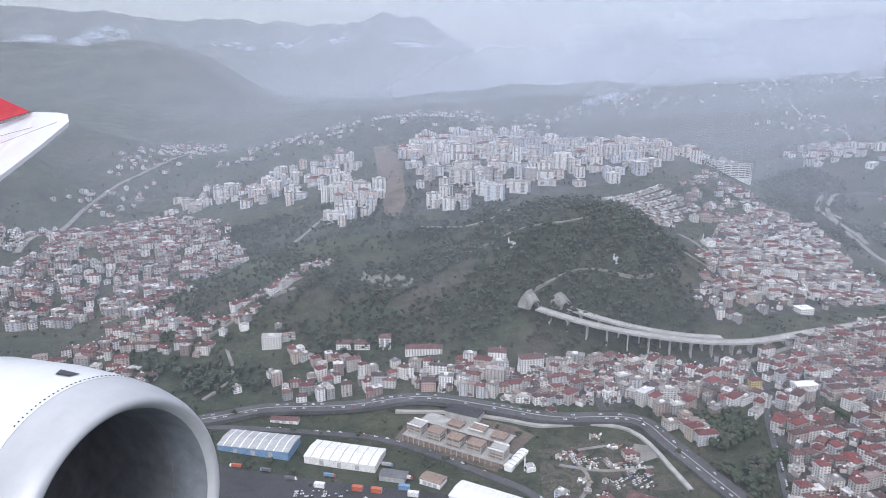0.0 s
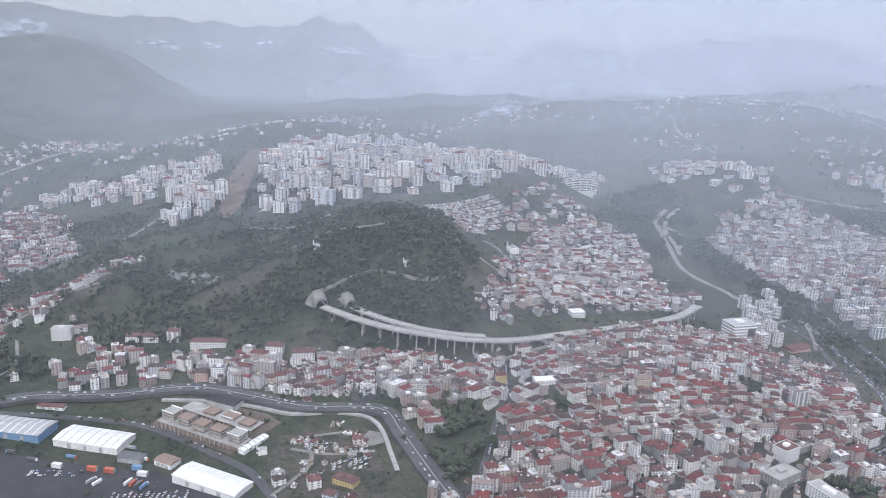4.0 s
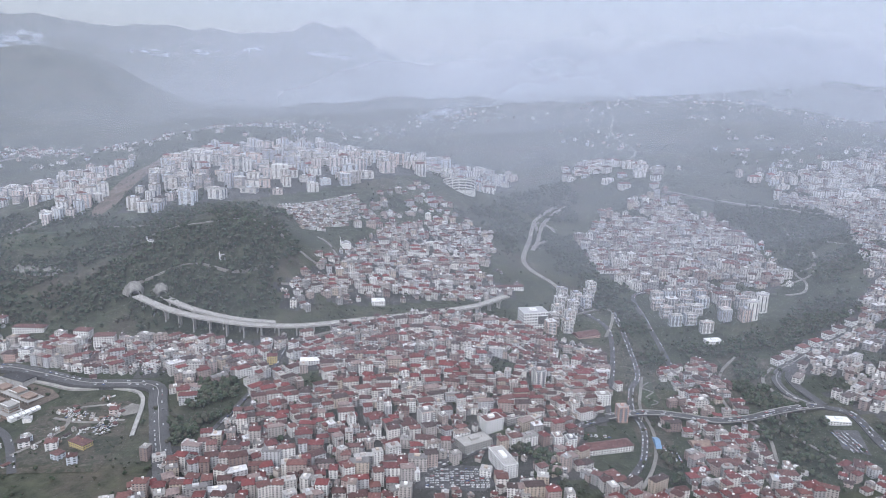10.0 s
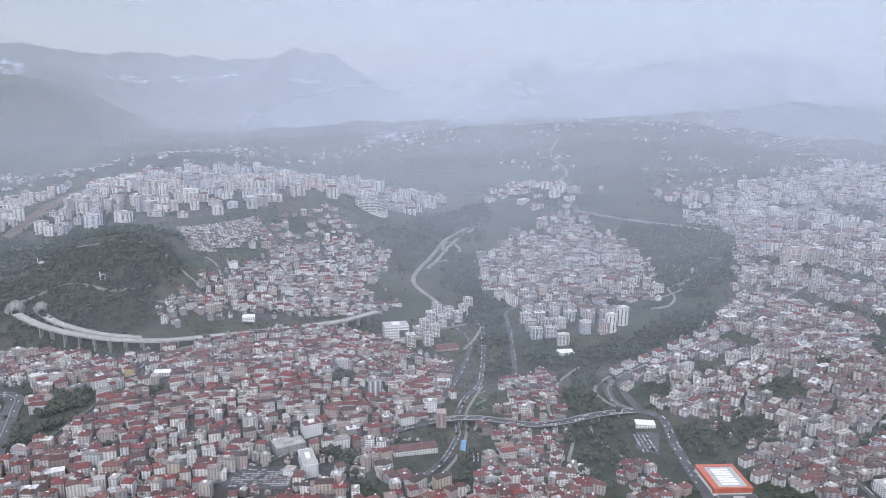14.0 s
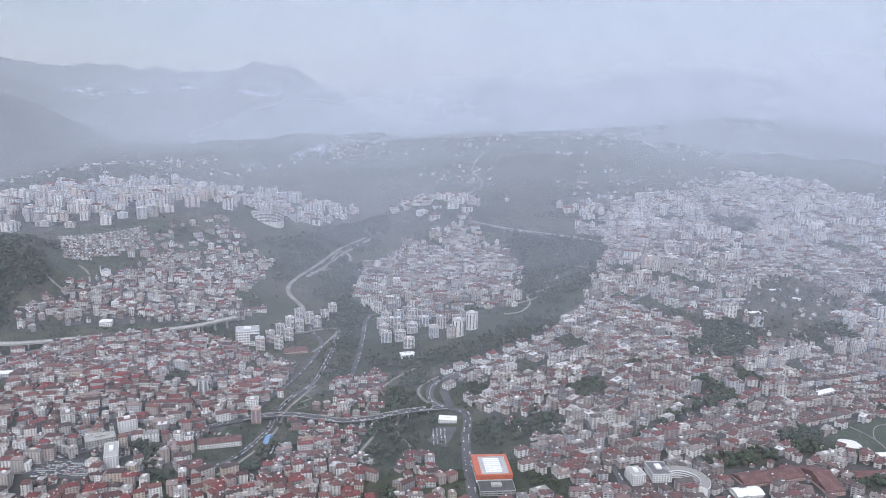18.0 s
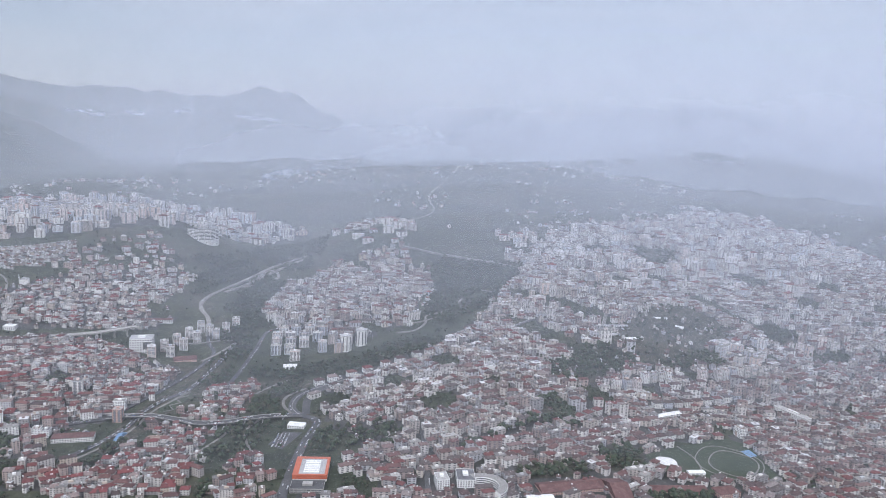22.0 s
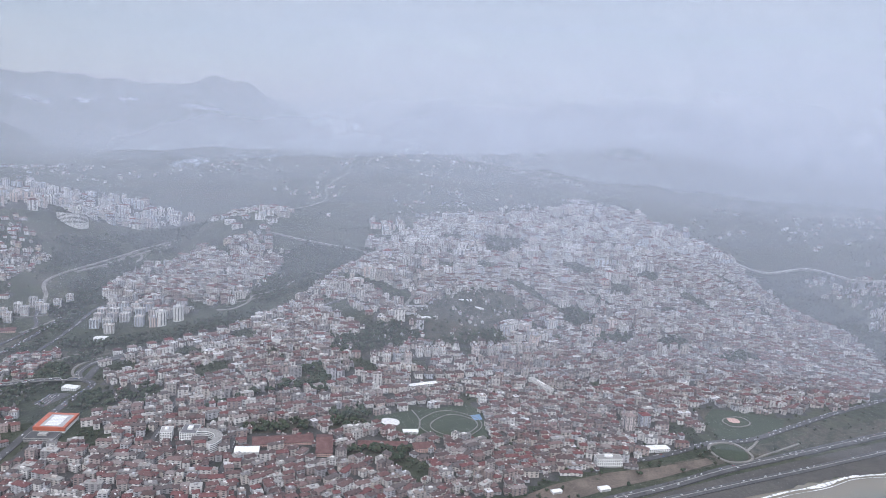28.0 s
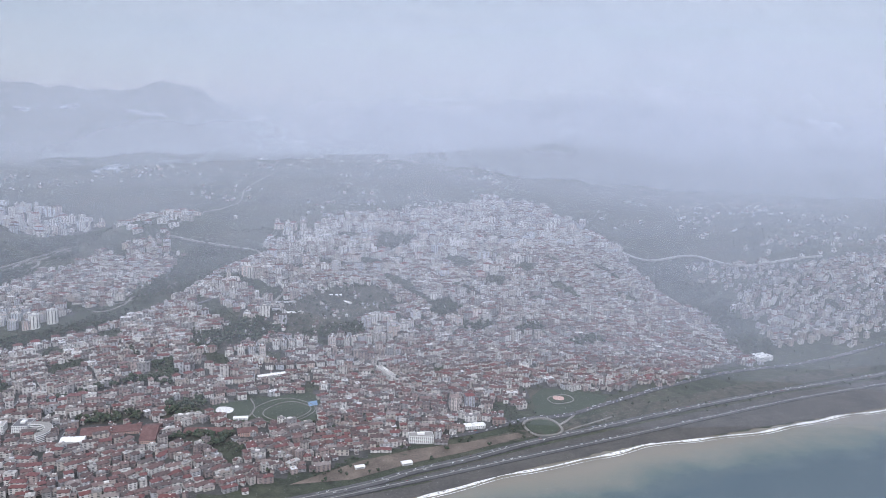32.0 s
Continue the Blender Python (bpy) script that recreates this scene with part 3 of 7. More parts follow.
# ---------------------------------------------------------------- roads
ROADS = {
    "coast_highway": ([(860, 124), (1009, 187), (1057, 214), (1108, 239), (1166, 271), (1228, 300), (1292, 329), (1370, 364), (1490, 414), (1630, 466), (1900, 570)], 9, ASPHALT, "wide grey coastal carriageway", 0.5),
    "coast_highway_sea_lane": ([(890, 126), (1035, 190), (1078, 209), (1129, 232), (1185, 257), (1245, 283), (1313, 313), (1404, 353), (1500, 394), (1640, 446), (1910, 550)], 7, ASPHALT, "grey seaward carriageway of the coastal highway", 0.45),
    "shore_avenue": ([(1050, 262), (1110, 285), (1173, 318), (1211, 327), (1266, 359), (1359, 414), (1473, 474), (1690, 547)], 6, ASPHALT, "two-lane avenue behind the seafront park", 0.4),
    "boulevard": ([(300, 284), (314, 293), (334, 306), (360, 319), (386, 327), (410, 342), (427, 352)], 6, ASPHALT, "town boulevard with traffic", 0.5),
    "stream_road": ([(480, 553), (478, 500), (470, 429), (458, 403), (449, 369), (449, 340), (442, 313), (435, 296), (421, 277), (405, 262)], 4.5, ASPHALT, "narrow valley road with parked cars", 0.4),
    "bank_road": ([(472, 425), (464, 400), (456, 372), (455, 340), (449, 312), (440, 290), (428, 270)], 2.2, GRAVEL, "pale lane above the valley road", 0.5),
    "estate_road": ([(550, 601), (510, 590), (506, 533), (504, 480), (500, 430)], 4.5, ASPHALT, "grey road below the apartment estate", 0.4),
    "hospital_road": ([(445, 571), (452, 545), (466, 517), (460, 470), (446, 415), (434, 376), (430, 356)], 4.0, ASPHALT, "grey street past the white hospital", 0.4),
    "north_road": ([(500, 928), (478, 908), (453, 868), (440, 820), (426, 747), (410, 674), (414, 640), (431, 612), (445, 571)], 5, GRAVEL, "pale winding road up the valley", 0.5),
    "north_carriageway": ([(424, 706), (436, 747), (449, 812), (462, 858), (484, 898), (503, 916)], 5, GRAVEL, "pale second carriageway of an unfinished junction", 0.6),
    "north_ramp": ([(444, 800), (448, 845), (459, 848), (468, 826), (462, 793), (444, 755), (426, 722)], 4, GRAVEL, "pale looping ramp of an unfinished junction", 0.7),
    "ridge_loop": ([(655, 578), (674, 581), (687, 602), (688, 628), (710, 638), (725, 661), (732, 680)], 2.6, GRAVEL, "narrow pale road round the wooded ridge", 0.5),
    "valley_loop": ([(421, 531), (442, 540), (468, 555), (479, 552), (472, 524), (460, 496)], 2.6, GRAVEL, "pale loop road on the grassy slope", 0.5),
    "junction_road": ([(820, 590), (760, 548), (725, 521), (681, 497), (634, 470), (604, 449), (583, 433), (573, 415), (573, 392), (583, 375)], 6.5, ASPHALT, "broad grey road curving down the valley", 0.5),
    "junction_loop": ([(604, 446), (588, 426), (584, 408), (586, 390), (588, 376)], 7, ASPHALT, "wide grey loop of a road junction", 0.6),
    "junction_slip": ([(581, 440), (566, 424), (562, 408), (567, 392), (576, 380)], 2.6, GRAVEL, "pale slip road outside the junction loop", 0.5),
    "retail_road": ([(583, 375), (600, 362), (597, 321), (596, 289), (596, 253), (597, 220), (597, 170)], 7, ASPHALT, "grey street beside the orange store", 0.4),
    "riverside_highway": ([(-260, 362), (-190, 376), (-135, 397), (-106, 408), (-57, 411), (-16, 416), (26, 403), (65, 389), (111, 385), (125, 358), (142, 313), (160, 270)], 12, ASPHALT, "grey highway curving beside the stream", 1.2),
    "works_road": ([(-200, 380), (-138, 388), (-74, 386), (-27, 374), (28, 336), (47, 318), (70, 280)], 5, ASPHALT, "dark road along the industrial yard", 0.4),
    "stream_bank": ([(-29, 405), (8, 400), (41, 389), (56, 383), (87, 383), (106, 376), (114, 360), (119, 337), (123, 318)], 2.6, CONCRETE, "pale concrete bank of the small stream", 0.9),
    "plane_street": ([(197, 440), (193, 403), (184, 371), (170, 321), (160, 290)], 3.5, ASPHALT, "straight street down to the boulevard", 0.4),
    "valley_motorway": ([(640, 925), (696, 920), (743, 918), (790, 895), (817, 841), (828, 755)], 7, GRAVEL, "pale motorway across the wooded valley", 2.5),
    "hill_track": ([(-142, 624), (-122, 685), (-105, 722), (-70, 760)], 3, GRAVEL, "pale track climbing the green hillside", 0.4),
    "village_track": ([(-165, 480), (-150, 497), (-137, 512), (-108, 528)], 3, GRAVEL, "pale lane beside the hillside village", 0.4),
    "under_viaduct_road": ([(195, 436), (240, 455), (300, 478), (350, 500)], 4, GRAVEL, "pale building track below the viaduct", 0.4),
    "factory_street": ([(756, 300), (758, 260), (762, 203)], 4.5, ASPHALT, "grey street beside the brick factory", 0.4),
    "market_street": ([(689, 347), (694, 281), (697, 217)], 4, ASPHALT, "grey street lined with trees", 0.4),
    "valley_river_road": ([(-405, 669), (-450, 800), (-478, 930), (-468, 1023), (-441, 1149), (-448, 1513)], 7, GRAVEL, "pale road along the river valley", 0.5),
    "east_valley_motorway": ([(1430, 930), (1480, 905), (1570, 920), (1640, 850), (1760, 830)], 7, CONCRETE, "pale motorway bridge across a valley", 4.0),
    "ridge_road": ([(640, 950), (650, 1060), (640, 1150), (690, 1260), (680, 1400), (720, 1560)], 4, GRAVEL, "pale road along the far ridge", 0.5),
    "park_road": ([(868, 500), (863, 541), (882, 557), (898, 609), (895, 645)], 4, GRAVEL, "pale road past the hillside park", 0.4),
    "far_track": ([(740, 1700), (755, 1780), (762, 1860)], 5, GRAVEL, "pale straight track on the far hill", 0.6),
}
for k, pts in enumerate(([(58, 300), (75, 330), (70, 355), (92, 362)], [(62, 345), (85, 338), (110, 340)], [(520, 300), (530, 340), (520, 380), (535, 430), (560, 462)], [(560, 300), (545, 340), (552, 372)], [(-150, 470), (-138, 440), (-150, 415)], [(178, 560), (205, 545), (222, 560), (210, 590), (190, 600)], [(180, 505), (205, 512), (240, 520)], [(60, 500), (100, 512), (140, 505), (170, 520)], [(20, 560), (60, 572), (100, 560), (150, 575), (175, 560)], [(-20, 630), (30, 615), (70, 640), (120, 650)], [(660, 600), (700, 620), (720, 660), (705, 720), (730, 760)], [(770, 690), (740, 740), (755, 800)], [(1495, 560), (1510, 640), (1500, 720), (1530, 800)])):
    ROADS["track_%d" % (k + 1)] = (pts, 2.2, GRAVEL, "narrow pale track through scrub", 0.4)
TRACKS = {}
for name, (pts, wide, mat, label, lift) in ROADS.items():
    ob, line, z = strip(name, pts, wide, mat, lift, label=label, category="road", clear=1.0)
    TRACKS[name] = (line, z, wide)

MARK = surface("road_paint", [(0.3, (0.55, 0.55, 0.53)), (0.7, (0.72, 0.72, 0.70))], 0.3, 0.7, 2.0, 0)
for name in ("coast_highway", "riverside_highway", "junction_road", "coast_highway_sea_lane"):
    line, z, wide = TRACKS[name]
    a, b = sides(line, 0.2)
    n = len(line)
    s = Soup()
    s.verts, s.count = [np.r_[np.c_[a, z + 0.25], np.c_[b, z + 0.25], np.c_[a, z - 0.3], np.c_[b, z - 0.3]]], 4 * n
    i = np.arange(n - 1)
    s.faces = [(np.stack([n + i, n + i + 1, i + 1, i], -1), 0), (np.stack([i, i + 1, 2 * n + i + 1, 2 * n + i], -1), 0), (np.stack([3 * n + i, 3 * n + i + 1, n + i + 1, n + i], -1), 0)]
    tagged(part("median_" + name, s.mesh("median"), CONCRETE), "low concrete median along the carriageway", "median", kind="structure")

# ---------------------------------------------------------------- things made of parts
STOREY = 1.4


def thing(name, label, category, m, group=""):
    ob = new(name)
    ob.empty_display_size = 0.1
    ob.matrix_world = m
    return tagged(ob, label, category, group)


def single(v, faces=BOX, name="piece"):
    s = Soup()
    s.add(v, faces)
    return s.mesh(name)


def boxes(rows, name="piece"):
    s = Soup()
    s.add(np.concatenate([box(*r) for r in rows]), BOX)
    return s.mesh(name)


def prism(points, z0, z1, name="piece"):
    """An upright solid on an outline."""
    n = len(points)
    p = np.array(points, float)
    v = np.r_[np.c_[p, np.full(n, z0)], np.c_[p, np.full(n, z1)]][None]
    s = Soup()
    s.add(v, [(i, (i + 1) % n, n + (i + 1) % n, n + i) for i in range(n)] + [tuple(range(n, 2 * n))])
    return s.mesh(name)


def hip_roof(w, d, h, rise, over=0.35):
    a, b, rx, ry, t = w / 2 + over, d / 2 + over, max(w - d, 0) / 2 + 0.3, max(d - w, 0) / 2, h + rise
    v = np.array([[(-a, -b, h), (a, -b, h), (a, b, h), (-a, b, h), (-rx, -ry, t), (rx, ry, t), (-a, -b, h - 0.2), (a, -b, h - 0.2), (a, b, h - 0.2), (-a, b, h - 0.2)]])
    return single(v, [(0, 1, 5, 4), (1, 2, 5), (2, 3, 4, 5), (3, 0, 4), (6, 7, 1, 0), (7, 8, 2, 1), (8, 9, 3, 2), (9, 6, 0, 3), (9, 8, 7, 6)], "roof")


def gable_roof(w, d, h, rise, over=0.3):
    a, b = w / 2 + over, d / 2 + over
    v = np.array([[(-a, -b, h), (a, -b, h), (a, b, h), (-a, b, h), (-a, 0, h + rise), (a, 0, h + rise), (-a, -b, h - 0.2), (a, -b, h - 0.2), (a, b, h - 0.2), (-a, b, h - 0.2)]])
    return single(v, [(0, 1, 5, 4), (2, 3, 4, 5), (1, 2, 5), (3, 0, 4), (6, 7, 1, 0), (7, 8, 2, 1), (8, 9, 3, 2), (9, 6, 0, 3)], "roof")


def window_row(w, d, floor, storey, pitch=1.9, wide=0.95, tall=0.62):
    """The windows of one storey, set in all four sides: a frame sunk behind the wall's face and proud of it by a hand."""
    s = Soup()
    z0 = floor * storey + storey * 0.34
    z1 = z0 + storey * tall * 0.85
    for span, deep, turn in ((w, d, 0), (d, w, 1)):
        n = max(1, round(span / pitch))
        mid = ((np.arange(n) + 0.5) / n - 0.5) * span
        for side in (-1, 1):
            o0, o1 = sorted((side * (deep / 2 - 0.05), side * (deep / 2 + 0.04)))
            s.add(box(mid - wide / 2, mid + wide / 2, o0, o1, z0, z1) if not turn else box(o0, o1, mid - wide / 2, mid + wide / 2, z0, z1), BOX[:5])
    return s.mesh("window_row")


def balconies(w, d, floor, storey, share=0.35):
    z = floor * storey
    s = Soup()
    s.add(np.concatenate([box(-w * share, w * share, -d / 2 - 0.55, -d / 2, z - 0.08, z + 0.06), box(-w * share, w * share, -d / 2 - 0.55, -d / 2 - 0.48, z + 0.06, z + 0.5)]), BOX)
    return s.mesh("balcony")


def bay_shade_mesh(w, d, h, count, wide, side):
    """Dark strips proud of a facade, coloured as the shade of recessed bays; side 0 is the front, 1 and 2 the ends, 3
    the back.
    """
    s = Soup()
    span, deep = (w, d) if side in (0, 3) else (d, w)
    mid = ((np.arange(count) + 0.5) / count - 0.5) * span
    o = deep / 2 * (1 if side in (1, 3) else -1)
    o0, o1 = sorted((o * 0.97, o + math.copysign(0.07, o)))
    s.add(box(mid - wide / 2, mid + wide / 2, o0, o1, 0.5, h - 0.5) if side in (0, 3) else box(o0, o1, mid - wide / 2, mid + wide / 2, 0.5, h - 0.5), BOX[:5])
    return s.mesh("balcony_bay")


def block(name, label, category, x, y, w, d, floors, angle=0.0, roof="flat", wall=None, roof_mat=None, storey=STOREY, group="", pitch=1.9, wide=0.95, balcony=False, at=None, bays=0):
    """A building with its walls, a row of windows for every storey and its roof."""
    z = float(min(height(x + a * w / 3, y + b * d / 3) for a in (-1, 1) for b in (-1, 1))) if at is None else at
    b = thing(name, label, category, pose(x, y, z, 0, 0, math.degrees(angle)), group)
    h = floors * storey
    part("wall", single(box(-w / 2, w / 2, -d / 2, d / 2, -5, h), BOX[:5], "wall"), wall or WALL, b)
    for f in range(int(floors)):
        tagged(part("window_row", window_row(w, d, f, storey, pitch, wide), PANE, b), kind="stuff")
        if balcony and f:
            part("balcony", balconies(w, d, f, storey), wall or WALL, b)
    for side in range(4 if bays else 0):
        tagged(part("balcony_bay", bay_shade_mesh(w, d, h, bays if side in (0, 3) else max(1, bays - 1), 1.25, side), RECESS_SHADE, b), kind="stuff")
    if roof == "hip":
        part("roof", hip_roof(w, d, h, 0.21 * min(w, d) + 0.3), roof_mat or TILE, b)
        part("chimney", single(box(w * 0.15, w * 0.15 + 0.45, -0.2, 0.25, h, h + 0.17 * min(w, d) + 0.9)), wall or WALL, b)
    elif roof == "gable":
        part("roof", gable_roof(w, d, h, 0.16 * d + 0.3), roof_mat or TILE, b)
    else:
        part("roof", single(box(-w / 2 + 0.15, w / 2 - 0.15, -d / 2 + 0.15, d / 2 - 0.15, h + 0.004, h + 0.12)), roof_mat or FLAT, b)
        t = 0.15
        part("parapet", boxes([(-w / 2 - 0.03, w / 2 + 0.03, -d / 2 - 0.03, -d / 2 + t, h - 0.1, h + 0.4), (-w / 2 - 0.03, w / 2 + 0.03, d / 2 - t, d / 2 + 0.03, h - 0.1, h + 0.4), (-w / 2 - 0.03, -w / 2 + t, -d / 2 + t, d / 2 - t, h - 0.1, h + 0.4), (w / 2 - t, w / 2 + 0.03, -d / 2 + t, d / 2 - t, h - 0.1, h + 0.4)]), wall or WALL, b)
        part("stair_head", single(box(-w * 0.15, w * 0.15, -d * 0.12, d * 0.2, h + 0.1, h + 1.5)), wall or WALL, b)
    c, s_ = math.cos(angle), math.sin(angle)
    us, vs = np.meshgrid(np.arange(-w / 2, w / 2 + 2, 3.0), np.arange(-d / 2, d / 2 + 2, 3.0))
    take((x + us * c - vs * s_).ravel(), (y + us * s_ + vs * c).ravel(), 2.0)
    return b


WHITE = surface("white_cladding", [(0.3, (0.80, 0.80, 0.80)), (0.7, (0.88, 0.88, 0.88))], 0.25, 0.5, 1.5, 0.05)
ORANGE = surface("orange_sheet", [(0.3, (0.44, 0.11, 0.06)), (0.7, (0.52, 0.15, 0.085))], 0.2, 0.55, 1.2, 0.1)
BLUE = surface("blue_sheet", [(0.3, (0.14, 0.25, 0.40)), (0.7, (0.20, 0.33, 0.50))], 0.2, 0.6, 1.2, 0.1)
DARKROOF = surface("dark_sheet_roof", [(0.3, (0.10, 0.10, 0.11)), (0.7, (0.17, 0.17, 0.18))], 0.2, 0.6, 1.0, 0.15)
GREYSHEET = surface("grey_sheet", [(0.3, (0.34, 0.34, 0.35)), (0.7, (0.46, 0.46, 0.47))], 0.2, 0.55, 1.0, 0.1)
PINK = surface("pink_render", [(0.3, (0.50, 0.33, 0.29)), (0.7, (0.60, 0.41, 0.36))], 0.3, 0.8, 1.4, 0.1)
OCHRE = surface("ochre_render", [(0.3, (0.55, 0.42, 0.17)), (0.7, (0.66, 0.52, 0.24))], 0.3, 0.8, 1.4, 0.1)
BROWN = surface("brown_infill", [(0.3, (0.22, 0.16, 0.13)), (0.7, (0.32, 0.24, 0.20))], 0.4, 0.9, 1.6, 0.2)
REDROOF = surface("red_roof_sheet", [(0.3, (0.095, 0.048, 0.047)), (0.5, (0.135, 0.066, 0.062)), (0.7, (0.185, 0.105, 0.097))], 0.25, 0.75, 1.6, 0.2)
ROCK = surface("bare_rock", [(0.3, (0.13, 0.125, 0.12)), (0.5, (0.24, 0.235, 0.22)), (0.7, (0.34, 0.33, 0.31))], 0.12, 0.95, 0.8, 0.6)

# the viaduct and its tunnel mouths
DECK = [(66, 481, 50.5), (92, 464, 47.5), (119, 452, 45), (146, 447, 42.5), (172, 445, 40.5), (205, 449, 39), (250, 468, 37.5), (300, 487, 37.5), (345, 508, 37.5), (378, 540, 37)]
DECK_B = [(88, 482, 50), (110, 466, 47.5), (135, 456, 44.5), (160, 451.5, 42), (185, 451.5, 40.2)]
viaduct = thing("viaduct", "long pale concrete road viaduct on tall piers", "viaduct", pose(0, 0, 0))


def deck_mesh(points, half, thick=0.9, dz=0.0):
    line = curve(points, 3.0)
    a, b = sides(line, half)
    n, z = len(line), line[:, 2] + dz
    s = Soup()
    s.verts, s.count = [np.r_[np.c_[a, z], np.c_[b, z], np.c_[a, z - thick], np.c_[b, z - thick]]], 4 * n
    i = np.arange(n - 1)
    s.faces = [(np.stack(q, -1), 0) for q in ([n + i, n + i + 1, i + 1, i], [i, i + 1, 2 * n + i + 1, 2 * n + i], [3 * n + i, 3 * n + i + 1, n + i + 1, n + i], [2 * n + i, 2 * n + i + 1, 3 * n + i + 1, 3 * n + i])]
    return s.mesh("deck"), line, a, b


def rail_mesh(edge, z):
    n = len(edge)
    s = Soup()
    way = np.gradient(edge, axis=0)
    way = way / (np.linalg.norm(way, axis=1)[:, None] + 1e-9)
    o = np.stack([-way[:, 1], way[:, 0]], -1) * 0.1
    s.verts, s.count = [np.r_[np.c_[edge + o, z], np.c_[edge - o, z], np.c_[edge + o, z + 0.5], np.c_[edge - o, z + 0.5]]], 4 * n
    i = np.arange(n - 1)
    s.faces = [(np.stack(q, -1), 0) for q in ([i, i + 1, 2 * n + i + 1, 2 * n + i], [3 * n + i, 3 * n + i + 1, n + i + 1, n + i], [2 * n + i, 2 * n + i + 1, 3 * n + i + 1, 3 * n + i])]
    return s.mesh("barrier")


for pts, half, dz in ((DECK, 3.6, 0.0), (DECK_B, 3.0, 0.15)):
    me, line, a, b = deck_mesh(pts, half, 1.0, dz)
    dk = part("deck", me, CONCRETE, viaduct, "pale concrete carriageway")
    for e in (a, b):
        part("barrier", rail_mesh(e, line[:, 2] + dz + 0.004), CONCRETE, dk)
    take(line[:, 0], line[:, 1], 5)
    reach = np.r_[0, np.cumsum(np.linalg.norm(np.diff(line[:, :2], axis=0), axis=1))]
    for q in np.arange(10, reach[-1], 13.5):
        px, py, pz = [float(np.interp(q, reach, line[:, c])) for c in range(3)]
        g = float(height(px, py))
        if pz - g > 3:
            i = int(np.searchsorted(reach, q))
            way = line[min(i + 1, len(line) - 1)] - line[max(i - 1, 0)]
            rz = math.degrees(math.atan2(way[1], way[0]))
            pier = part("pier", boxes([(-0.45, 0.45, -1.9, -0.5, -3, pz - g - 2.0), (-0.45, 0.45, 0.5, 1.9, -3, pz - g - 2.0), (-0.6, 0.6, -half + 0.4, half - 0.4, pz - g - 2.0, pz - g - 0.98)]), CONCRETE, viaduct)
            pier.matrix_world = pose(px, py, g, 0, 0, rz)

for px, py, pz, rz, w in ((64, 484, 50.5, 28, 6.5), (86, 486, 50, 30, 6.0)):
    t = thing("tunnel_portal", "arched concrete tunnel mouth in a rock cutting", "tunnel", pose(px, py, pz - 1, 0, 0, rz), "tunnel mouths above the viaduct")
    arc = [(math.cos(a) * w / 2, math.sin(a) * w * 0.62) for a in np.linspace(0, math.pi, 13)]
    outer = [(x * 1.22, z * 1.2) for x, z in arc]
    n = len(arc)
    v = np.array([[(x, yy, z) for yy in (-1.0, 9.0) for x, z in arc + outer]])
    f = [(i, i + 1, n + i + 1, n + i) for i in range(n - 1)] + [(i + 1, i, 2 * n + i, 2 * n + i + 1) for i in range(n - 1)] + [(n + i, n + i + 1, 3 * n + i + 1, 3 * n + i) for i in range(n - 1)]
    part("arch", single(v, f), CONCRETE, t)
    # Solid dark box plugs the arch; its colour stands in for the tunnel's shade.
    part("bore_shade", single(box(-w / 2, w / 2, 5, 9, 0, w * 0.6)), DARKROOF, t)
    bm = bmesh.new()
    bmesh.ops.create_grid(bm, x_segments=18, y_segments=8, size=1)
    for vv in bm.verts:
        r = 1.25 + 0.45 * (vv.co.y + 1)
        a = math.pi * (vv.co.x + 1) / 2
        k = 1 + 0.12 * noise.noise(Vector((vv.co.x * 4, vv.co.y * 4, px)))
        vv.co = Vector((math.cos(a) * w * 0.62 * r * k, -2.5 + 5 * (vv.co.y + 1) * k, math.sin(a) * w * 0.75 * r * k - 0.3))
    part("cutting", bm, ROCK, t, "bare pale rock cut")
    take(np.array([px]), np.array([py]), 12)

# the boulevard bridge over the stream and the valley
SPAN = [(427, 352, 13.6), (440, 355, 14.4), (452, 357, 14.6), (466, 357, 14.4), (480, 356, 13.2), (503, 353, 11.6), (527, 355, 13.0), (540, 358, 14.8), (554, 363, 15.2), (570, 369, 14.6), (585, 374, 13.4)]
bridge = thing("road_bridge", "grey concrete boulevard bridge across the small valley", "bridge", pose(0, 0, 0))
me, line, a, b = deck_mesh(SPAN, 3.4, 0.9)
dk = part("deck", me, ASPHALT, bridge, "grey asphalt deck")
for e in (a, b):
    part("barrier", rail_mesh(e, line[:, 2] + 0.004), CONCRETE, dk)
take(line[:, 0], line[:, 1], 4)
TRACKS["road_bridge"] = (line, line[:, 2], 6.8)
for px, py, pz in SPAN[1:4] + SPAN[7:10]:
    g = float(height(px, py))
    pier = part("pier", boxes([(-0.4, 0.4, -2.4, 2.4, -2, pz - g - 0.85)]), CONCRETE, bridge)
    pier.matrix_world = pose(px, py, g, 0, 0, 5)

# the hospital, towers and estates on the two ridges
block("hospital", "large white hospital block with strips of windows", "hospital", 397, 503, 22, 16, 6, 0.22, wall=WHITE, roof_mat=GREYSHEET, storey=2.5, pitch=2.4, wide=1.5)
hx = bpy.data.objects["hospital"]
part("screen", single(box(2.0, 9.5, -8.12, -8.05, 5.0, 12.0)), DARKROOF, hx, "large dark panel")
